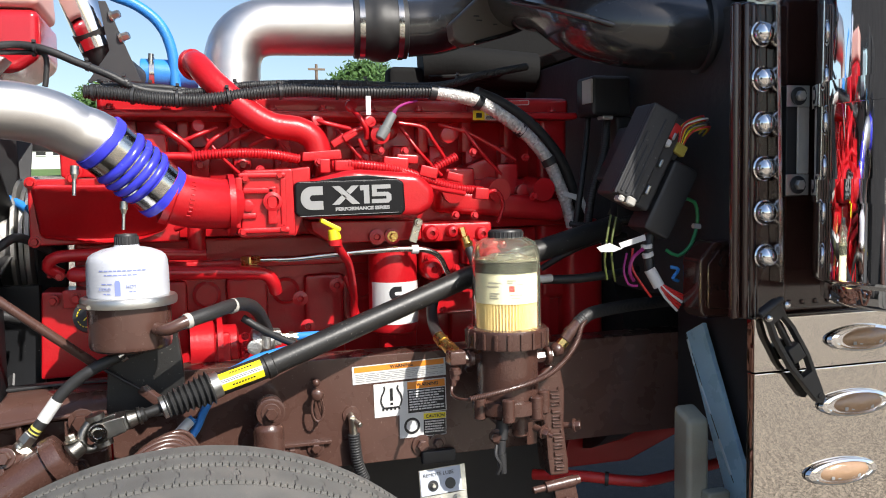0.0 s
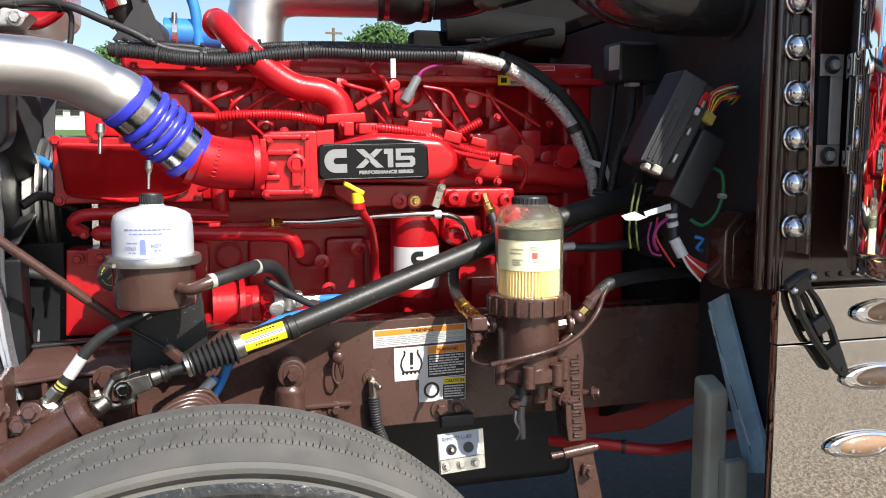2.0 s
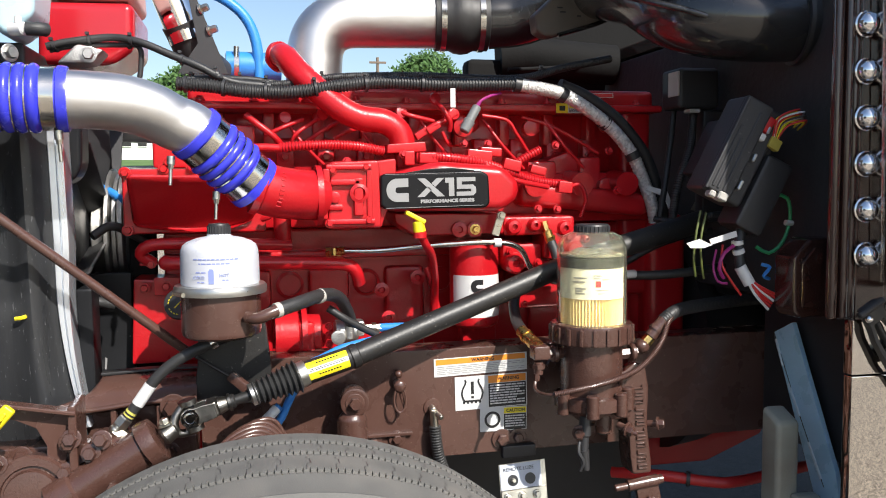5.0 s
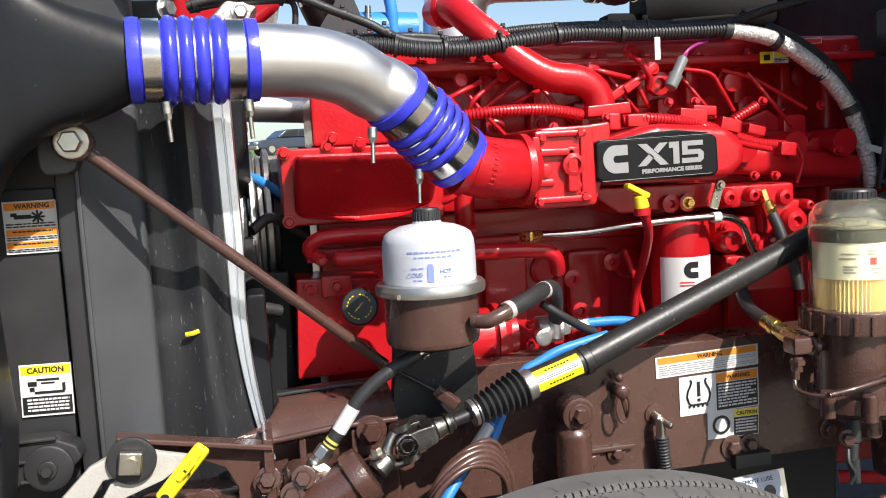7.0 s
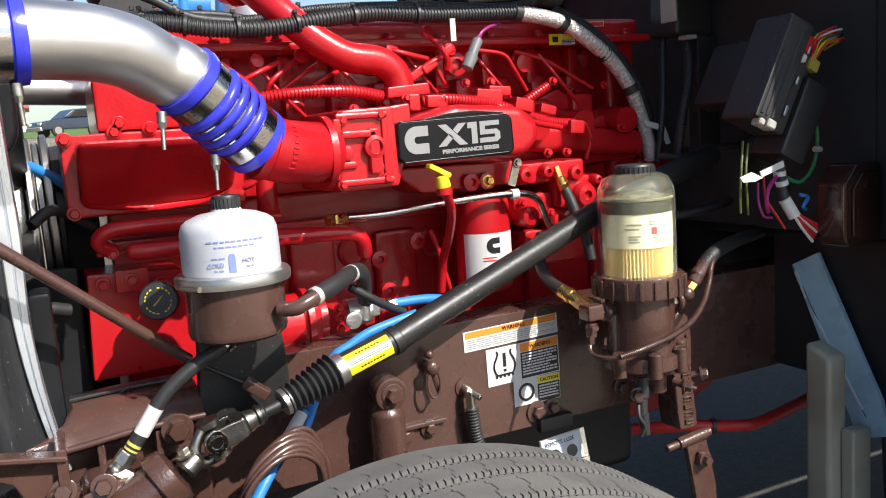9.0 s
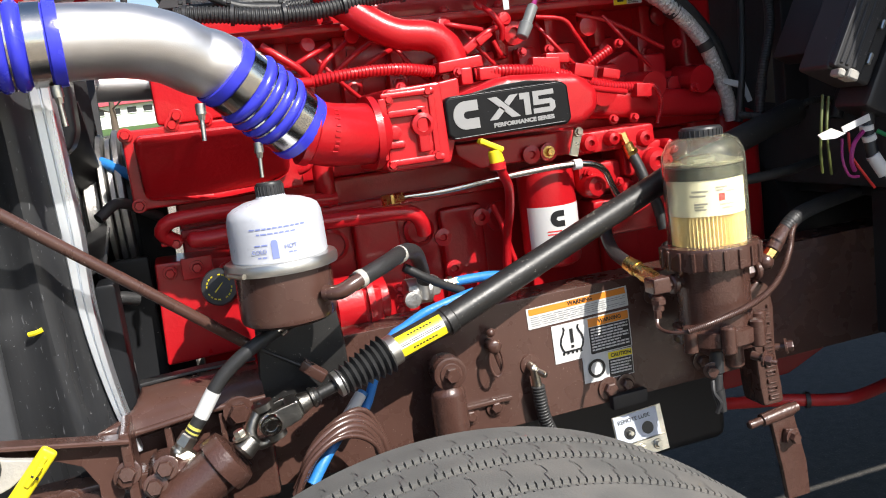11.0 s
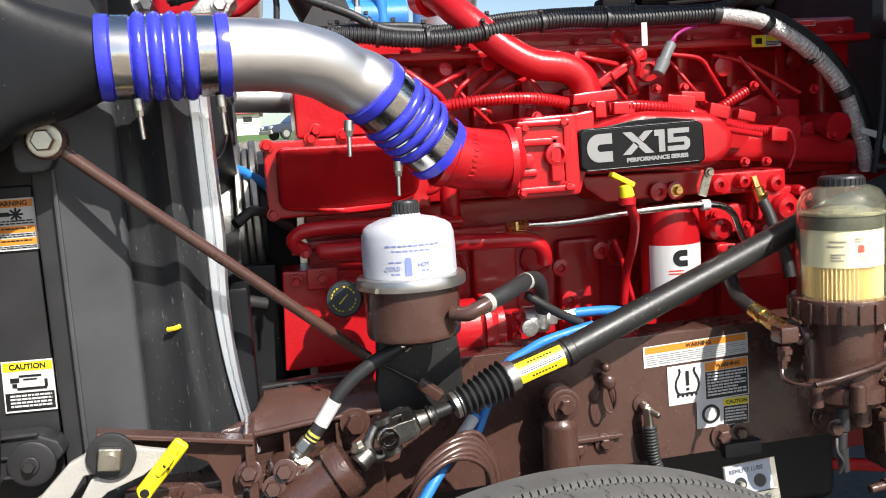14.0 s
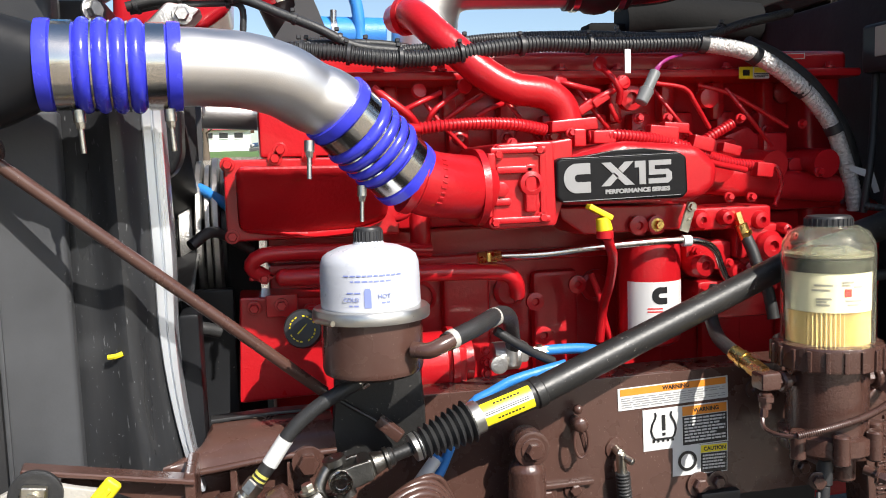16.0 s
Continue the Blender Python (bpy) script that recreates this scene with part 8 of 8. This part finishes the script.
# ---- post, bracket and flap beside the tool box ----
bp = thing("blue_post", (1.0, 1.53, 0.6), "pale blue steel post with weld beads", "post")
part("channel", Shape().prism([(1.822, 1.050), (1.752, 1.085), (1.596, 0.790), (1.576, 0.719), (1.650, 0.692)], -1.137, -1.125, 0.002, Matrix.Rotation(radians(90), 4, "Z")), PALE_BLUE, bp)
part("seam", Shape().tube([(1.125, y, z) for y, z in [(1.818, 1.050), (1.726, 0.893), (1.630, 0.745)]], 0.0012, 6, flat=True), INK, bp)
WELD = surface("pale_weld", (0.55, 0.66, 0.70), 0.35, vary=0.15, grain=80, bump=0.4, bump_scale=300)
for ends in ([(1.810, 1.036), (1.781, 0.979)], [(1.758, 0.942), (1.717, 0.878)], [(1.684, 0.828), (1.639, 0.760)]):
    w0, w1 = [Vector((1.125, y, z)) for y, z in ends]
    part("weld_bead", Shape().tube([w0.lerp(w1, i / 10) + Vector((0, 0.0006 * math.sin(i * 2.3), 0)) for i in range(11)], 0.0036, 8, flat=True), WELD, bp)
gb = thing("grey_bracket", (1.05, 1.66, 0.5), "weathered grey steel bracket with rust at its foot", "bracket")
s = Shape().box((1.004, 1.622, 0.44), (1.059, 1.684, 0.897), 0.012, 3)
s.v = [(x, y, z + (0.40 * (y - 1.622) if z > 0.8 else 0.0)) for x, y, z in s.v]
part("upright", s, GREY, gb)
fx = (1.035, 1.600, 0.745)
part("foot", Shape().box((fx[0], 1.590, 0.40), (fx[0] + 0.055, 1.6215, fx[2]), 0.006, 3), GREY, gb)
rh = thing("red_air_hose", (0.95, 1.9, 0.69), "red air hose lying low under the cab", "hose", "hoses")
part("hose", Shape().tube([(0.80, 2.0, 0.68), (0.90, 1.92, 0.690), (1.0, 1.88, 0.680), (1.07, 1.86, 0.682), (1.3, 1.9, 0.69)], 0.0135, 14, 0.015), RED_HOSE, rh)
part("clip", Shape().rod((0.948, 1.898, 0.686), (0.956, 1.894, 0.6855), 0.0185, seg=14), BLACK, rh)
s = Shape().tube([(0.62, 2.3, 0.66), (0.90, 2.1, 0.74), (1.10, 1.95, 0.80), (1.3, 1.9, 0.85)], 0.012, 12, 0.03)
whole("brake_cable", s, RUBBER, "black cable sagging under the transmission", "cable")
tr_ = thing("transmission", (1.5, 2.35, 0.6), "dark transmission casing behind the engine", "transmission")
part("casing", Shape().lathe([(0.30, 0), (0.28, 0.10), (0.22, 0.25), (0.22, 0.70), (0.16, 0.80)], (1.10, 2.36, 0.92), (1, 0, -0.05), 32), BLACK, tr_)

# ---- fuse box and its wiring ----
FUSE_BLACK = surface("dusty_black_box_plastic", (0.034, 0.034, 0.036), 0.5, vary=0.35, grain=14, bump=0.05, bump_scale=200, stain=(0.042, 0.041, 0.040), specks=(0.12, 0.12, 0.11), speck_scale=120, speck_at=0.70)
fb = thing("fuse_box", (1.0, 1.9, 1.45), "black plastic fuse box tilted on the firewall", "fuse box")
fm = pose(0.845, 1.663, 1.392, 0, 27, -4)
part("body", Shape().box((0.0, 0.004, 0.0), (0.095, 0.088, 0.215), 0.008, 3, fm), FUSE_BLACK, fb)
part("cover", Shape().box((-0.003, -0.012, 0.004), (0.060, 0.0035, 0.212), 0.005, 3, fm), FUSE_BLACK, fb)
part("ridge", Shape().box((-0.0035, -0.0165, 0.002), (0.003, -0.0115, 0.205), 0.002, 2, fm), FUSE_BLACK, fb)
for j, (x0, z1) in enumerate(((0.008, 0.150), (0.020, 0.125), (0.034, 0.190))):
    part("rib", Shape().box((x0, -0.0150, 0.012), (x0 + 0.007, -0.0118, z1), 0.0015, 1, fm), FUSE_BLACK, fb)
s = Shape()
s.box((0.064, -0.010, 0.030), (0.072, 0.006, 0.052), 0.002, 1, fm)
s.box((0.066, -0.010, 0.095), (0.073, 0.006, 0.113), 0.002, 1, fm)
s.box((0.068, -0.010, 0.160), (0.075, 0.006, 0.176), 0.002, 1, fm)
parts("latch", s, SATIN, fb, "bright latch tongue")
s = Shape()
s.box((0.030, -0.018, -0.008), (0.052, 0.012, 0.010), 0.003, 1, fm)
s.box((0.012, -0.016, -0.010), (0.026, 0.010, 0.004), 0.003, 1, fm)
parts("clip", s, PLATE, fb, "dusty grey clip")
part("side_box", Shape().box((0.098, 0.0, -0.035), (0.165, 0.09, 0.130), 0.010, 2, fm), BLACK, fb)
part("back_plate", Shape().box((0.05, 0.089, 0.06), (0.094, 0.26, 0.20), 0.006, 2, fm), BLACK, fb)
md = thing("control_module", (1.02, 2.02, 1.60), "black ribbed control module with a pale edge bracket", "module")
part("case", Shape().box((0.975, 2.005, 1.585), (1.085, 2.10, 1.685), 0.010, 3), BLACK, md)
part("edge_bracket", Shape().box((0.968, 2.000, 1.615), (0.9735, 2.05, 1.675), 0.001, 1), PLATE, md, "pale scuffed edge bracket")
part("foot", Shape().box((1.0, 1.998, 1.574), (1.03, 2.03, 1.5835), 0.002, 1), PLATE, md)
part("mount", Shape().box((1.05, 2.02, 1.30), (1.117, 2.06, 1.584), 0.008, 2), BLACK, md)
wires = thing("wire_bundle", (1.01, 1.66, 1.47), "fan of red, white and yellow wires into a plug", "wires")
cols = [RED_HOSE, YELLOW, WHITE, RED_HOSE, YELLOW, BLACK, WHITE, YELLOW, RED_HOSE, YELLOW]
for j, mt in enumerate(cols):
    u = j / 9
    root = Vector((1.000 + 0.013 * u, 1.658, 1.494 - 0.003 * u))
    tip = Vector((1.050 + 0.010 * u, 1.640 + 0.012 * math.sin(j * 2.1), 1.552 - 0.026 * u))
    mid = root.lerp(tip, 0.45) + Vector((-0.016 + 0.010 * u, -0.006 * math.cos(j * 1.7), 0.016 - 0.006 * u))
    part("wire", Shape().tube([root, mid, tip, tip + Vector((0.03, 0.06, -0.012))], 0.0021, 7, 0.006), mt, wires)
part("plug", Shape().box((-0.014, -0.009, -0.012), (0.014, 0.009, 0.012), 0.003, 2, pose(1.004, 1.660, 1.482, 0, 28, 0)), surface("dull_yellow_plug", (0.42, 0.34, 0.06), 0.5, vary=0.2, grain=80, bump=0.05), wires, "dull yellow plug")
part("red_plug", Shape().box((-0.009, -0.009, -0.018), (0.009, 0.009, 0.018), 0.004, 2, pose(0.986, 1.655, 1.520, 0, 38, 0)), RED_HOSE, wires)
part("grommet", Shape().box((-0.008, -0.008, -0.008), (0.008, 0.008, 0.008), 0.003, 1, pose(0.970, 1.653, 1.496, 0, 30, 0)), WHITE, wires)
part("connector_body", Shape().box((-0.024, -0.010, -0.014), (0.020, 0.012, 0.014), 0.004, 2, pose(0.985, 1.672, 1.478, 0, 28, 0)), BLACK, wires)
loom = thing("wire_bundle", (0.95, 1.69, 1.2), "taped black and white loom ending in red wires", "wires")
part("black_loom", Shape().tube([(0.985, 1.707, 1.376), (0.953, 1.689, 1.31), (0.941, 1.68, 1.262), (0.942, 1.671, 1.214)], 0.011, 12, 0.01), RUBBER, loom)
s = Shape()
for p, q in (((0.937, 1.68, 1.28), (0.938, 1.68, 1.271)), ((0.936, 1.675, 1.262), (0.939, 1.675, 1.253)), ((0.939, 1.671, 1.226), (0.957, 1.662, 1.189))):
    s.rod(p, q, 0.0125, seg=12)
parts("white_tape", s, WHITE, loom)
for j in range(6):
    part("wire", Shape().tube([(0.95, 1.662, 1.202), tuple(p + o for p, o in zip((0.971, 1.652, 1.171), (0.004 * j - 0.01, 0, 0.002 * j))), tuple(p + o for p, o in zip((1.005, 1.652, 1.15), (0.004 * j - 0.01, 0, 0.006 * j - 0.015)))], 0.003, 7, 0.01), RED_HOSE if j % 3 else WHITE, loom)
part("maroon_wire", Shape().tube([(0.934, 1.68, 1.274), (0.899, 1.671, 1.252), (0.891, 1.671, 1.222), (0.906, 1.68, 1.202)], 0.004, 8, 0.01), PURPLE, loom)
tg = Shape().prism([(0.803, 1.652, 1.28)[::2], (0.833, 1.652, 1.288)[::2], (0.863, 1.652, 1.275)[::2], (0.842, 1.652, 1.269)[::2], (0.813, 1.652, 1.27)[::2]], 1.651, 1.653, 0.0)
whole("cable_tag", tg, WHITE, "white plastic tag on the wiring", "tag")
tg = Shape().prism([(0.855, 1.652, 1.287)[::2], (0.916, 1.652, 1.303)[::2], (0.919, 1.652, 1.291)[::2], (0.86, 1.652, 1.276)[::2]], 1.651, 1.653, 0.0)
whole("cable_tag", tg, WHITE, "white tape band on the wiring", "tag")
for mt, pts in ((YELLOW_GREEN, ((0.862, 1.70, 1.345), (0.846, 1.69, 1.29), (0.842, 1.69, 1.245), (0.852, 1.70, 1.205))), (YELLOW_GREEN, ((0.875, 1.70, 1.34), (0.858, 1.69, 1.285), (0.860, 1.69, 1.235), (0.872, 1.70, 1.20))),
                (PURPLE, ((0.90, 1.70, 1.26), (0.885, 1.685, 1.225), (0.893, 1.68, 1.195), (0.915, 1.68, 1.19))), (RED_HOSE, ((0.915, 1.70, 1.27), (0.905, 1.685, 1.23), (0.925, 1.675, 1.19), (0.945, 1.675, 1.165)))):
    part("wire", Shape().tube(pts, 0.0026, 8, 0.008), mt, loom)
gl = thing("green_cable", (1.08, 1.72, 1.3), "green cable loop hanging on the firewall", "cable")
part("cable", Shape().tube([(1.035, 1.744, 1.362), (1.053, 1.726, 1.374), (1.08, 1.717, 1.367), (1.088, 1.717, 1.322), (1.071, 1.717, 1.272), (1.044, 1.726, 1.247), (1.024, 1.744, 1.26)], 0.0042, 8, 0.01), GREEN, gl)
part("tie", Shape().rod((1.073, 1.712, 1.314), (1.091, 1.712, 1.312), 0.006, seg=8), WHITE, gl)
bc = Shape().tube([(1.001, 1.689, 1.227), (1.016, 1.68, 1.221), (1.002, 1.68, 1.203), (1.021, 1.689, 1.195)], 0.004, 8, 0.006)
whole("blue_connector", bc, BLUE_HOSE, "coiled bright blue wire on the firewall", "wires")
rng = random.Random(11)
for j, pts in enumerate((
        ((1.016, 2.1, 1.675), (0.996, 2.08, 1.542), (0.964, 2.05, 1.411), (0.946, 2.05, 1.295)),
        ((1.039, 2.05, 1.611), (1.004, 2, 1.494), (0.961, 1.98, 1.396), (0.944, 1.98, 1.298)),
        ((1.206, 1.95, 1.432), (1.169, 1.93, 1.376), (1.115, 1.92, 1.336), (1.091, 1.92, 1.281)),
        ((0.908, 2, 1.313), (0.961, 1.95, 1.306), (1.037, 1.92, 1.325), (1.148, 1.95, 1.312)),
        ((0.808, 1.95, 1.182), (0.888, 1.93, 1.182), (0.974, 1.92, 1.189), (1.068, 1.95, 1.195)),
        ((1.182, 2, 1.678), (1.179, 1.97, 1.618), (1.151, 1.95, 1.574), (1.119, 1.95, 1.546)),
        ((0.85, 2.05, 1.198), (0.916, 2.02, 1.241), (0.985, 2, 1.267), (1.075, 2.02, 1.277)))):
    t = thing("black_cable", pts[0], "black cable in the shaded engine bay", "cable", "cables by the firewall")
    part("cable", Shape().tube(pts, 0.008 + 0.003 * (j % 3), 12, 0.015, ribs=0.006 if j % 2 else 0, depth=0.001), RUBBER, t)
hn = Shape().rod((0.778, 1.93, 1.185), (0.826, 1.93, 1.187), 0.010, seg=14, bevel=0.002)
whole("marked_fitting", hn, WHITE, "white printed band on a black hose", "tag")

fp = Shape().prism([(2.124, 1.503), (2.086, 1.502), (2.085, 1.45), (2.076, 1.434), (2.07, 1.371), (2.095, 1.318), (2.179, 1.326), (2.148, 1.356), (2.144, 1.44), (2.127, 1.454)], -1.112, -1.106, 0.001, Matrix.Rotation(radians(90), 4, "Z"))
whole("heat_shield_plate", fp, surface("weathered_tan_plate", (0.17, 0.15, 0.11), 0.6, vary=0.4, grain=16, bump=0.2, stain=(0.05, 0.045, 0.04)), "weathered tan metal plate on the firewall", "plate")

# ---- underneath and far side ----
sp = thing("leaf_spring", (0.05, 1.95, 0.6), "dark brown leaf spring pack under the rail", "leaf spring", "leaf springs")
for j in range(3):
    h = 0.47 + 0.018 * j
    pts = [(-0.75 + 1.15 * i / 12, 0.0, h + 0.10 * ((i - 6) / 6) ** 2) for i in range(13)]
    s = Shape()
    for p, q in zip(pts, pts[1:]):
        s.add([(p[0], 1.91, p[2]), (q[0], 1.91, q[2]), (q[0], 1.99, q[2]), (p[0], 1.99, p[2]), (p[0], 1.91, p[2] + 0.014), (q[0], 1.91, q[2] + 0.014), (q[0], 1.99, q[2] + 0.014), (p[0], 1.99, p[2] + 0.014)],
              [(0, 1, 2, 3), (7, 6, 5, 4), (0, 4, 5, 1), (1, 5, 6, 2), (2, 6, 7, 3), (3, 7, 4, 0)])
    part("leaf", s, BROWN, sp)
part("oil_pan", Shape().box((-0.20, 2.18, 0.50), (0.95, 2.55, 0.74), 0.03, 3), BLACK, engine, "black oil pan")
op = Shape().prism([(1.05, 0.70), (1.45, 0.70), (1.42, 0.64), (1.24, 0.57), (1.02, 0.57)], 2.30, 2.62, 0.01)
part("lower_housing", op, RED, engine, "red painted lower housing")
far_side = Shape().box((1.14, 3.2, 1.135), (4.5, 3.25, 1.94), 0.012)
part("far_panel", far_side, CAB_PAINT, cab)
part("cowl_top", Shape().prism([(1.14, 1.802), (1.80, 1.945), (1.80, 1.98), (1.14, 1.842)], 1.50, 3.25, 0.006), CAB_PAINT, cab)
part("upper_cab", Shape().prism([(1.78, 1.985), (2.0, 2.75), (4.5, 3.0), (4.5, 1.985)], 1.50, 3.25, 0.03), CAB_PAINT, cab)
part("rear_panel", Shape().box((4.505, 1.50, 1.135), (4.54, 3.25, 1.98), 0.012), CAB_PAINT, cab)
part("floor", Shape().box((1.17, 1.56, 1.10), (4.5, 3.19, 1.13), 0.006), BLACK, cab)

# car parked at the edge of the lot
car = thing("parked_car", (2.0, 52.0, ground_height(2.0, 52.0)), "dark blue parked car at the edge of the lot", "car")
CAR_PAINT = surface("dark_blue_car_paint", (0.020, 0.032, 0.060), 0.2, vary=0.15, grain=2, bump=0.0, coat=0.6)
cm = Matrix.Translation((2.0, 52.0, ground_height(2.0, 52.0))) @ pose(0, 0, 0, 0, 0, 24)
part("body", Shape().prism([(-2.30, 0.38), (-2.32, 0.66), (-2.15, 0.84), (-1.10, 0.98), (2.20, 1.0), (2.32, 0.80), (2.30, 0.38)], -0.90, 0.90, 0.07, cm, 3), CAR_PAINT, car)
cabin = part("cabin", Shape().prism([(-1.05, 0.985), (-0.40, 1.46), (1.20, 1.50), (1.95, 1.005)], -0.78, 0.78, 0.06, cm, 3), CAR_PAINT, car)
part("window", Shape().prism([(-0.78, 1.04), (-0.33, 1.38), (0.35, 1.41), (0.35, 1.04)], -0.80, -0.775, 0.01, cm), INK, cabin)
part("window", Shape().prism([(0.43, 1.04), (0.43, 1.41), (1.15, 1.42), (1.65, 1.04)], -0.80, -0.775, 0.01, cm), INK, cabin)
for y in (-0.62, 0.62):
    part("headlight", Shape().box((-2.36, y - 0.20, 0.62), (-2.20, y + 0.20, 0.78), 0.04, 3, cm), WHITE, car, "pale headlight")
part("bumper", Shape().box((-2.40, -0.86, 0.34), (-2.24, 0.86, 0.56), 0.05, 3, cm), PLATE, car, "pale grey bumper")
for x in (-1.45, 1.45):
    for y in (-0.92, 0.70):
        w = part("wheel", Shape().lathe([(0.20, 0.0), (0.31, 0.01), (0.33, 0.05), (0.33, 0.18), (0.31, 0.22), (0.20, 0.22)], cm @ Vector((x, y, 0.33)), cm.to_3x3() @ Vector((0, 1, 0)), 24), RUBBER, car)
        part("rim", Shape().lathe([(0.20, -0.01), (0.19, -0.005), (0.06, 0.02), (0.02, 0.02)], cm @ Vector((x, y + (0 if y < 0 else 0.22), 0.33)), cm.to_3x3() @ Vector((0, 1, 0)), 20), SATIN, w)

# tilted hood ahead of the truck, mirrored in the chrome
hd = thing("tilted_hood", (-2.3, 2.3, 0.0), "dark brown hood tilted forward ahead of the engine", "hood")
part("shell", Shape().prism([(-1.95, 0.40), (-1.95, 3.4), (-2.3, 3.8), (-3.2, 3.5), (-3.3, 0.45)], 1.15, 4.0, 0.10, seg=4), INSULATION, hd, "matt black hood lining")
part("fender", Shape().tube([(-2.0, 1.22, 0.55), (-1.95, 1.30, 0.95), (-2.15, 1.30, 1.20), (-2.55, 1.30, 1.05), (-2.75, 1.32, 0.60)], 0.13, 16, 0.06), BROWN, hd)
part("stand", Shape().box((-2.9, 1.9, 0.0), (-2.2, 2.9, 0.36), 0.03), BLACK, hd)

# truck parked across the lane behind the viewer, mirrored in the chrome
pt = thing("parked_truck", (-6.0, -2.5, 0.0), "dark parked truck across the lane", "truck")
DARK_PAINT = surface("black_truck_paint", (0.012, 0.012, 0.014), 0.2, vary=0.2, grain=6, bump=0.02, coat=0.5)
part("cab", Shape().prism([(-5.2, 0.55), (-5.2, 1.75), (-4.9, 2.75), (-7.4, 2.95), (-7.4, 0.55)], -3.6, -1.4, 0.06), DARK_PAINT, pt)
part("hood", Shape().prism([(-5.18, 0.55), (-5.18, 1.7), (-3.5, 1.45), (-3.35, 0.55)], -3.35, -1.65, 0.08), DARK_PAINT, pt)
part("bumper", Shape().box((-3.33, -3.6, 0.35), (-3.15, -1.4, 0.75), 0.04), CHROME, pt)
for y in (-3.75, -1.3):
    part("stack", Shape().rod((-7.3, y, 0.9), (-7.3, y, 3.6), 0.075, seg=20), CHROME, pt)
for x in (-4.2, -8.2, -9.4):
    for y in (-3.5, -1.75):
        part("wheel", Shape().rod((x, y, 0.52), (x, y + 0.30, 0.52), 0.52, seg=36, bevel=0.05), TYRE, pt)
part("chassis", Shape().box((-10.2, -3.0, 0.60), (-7.42, -2.0, 0.95), 0.03), BLACK, pt)
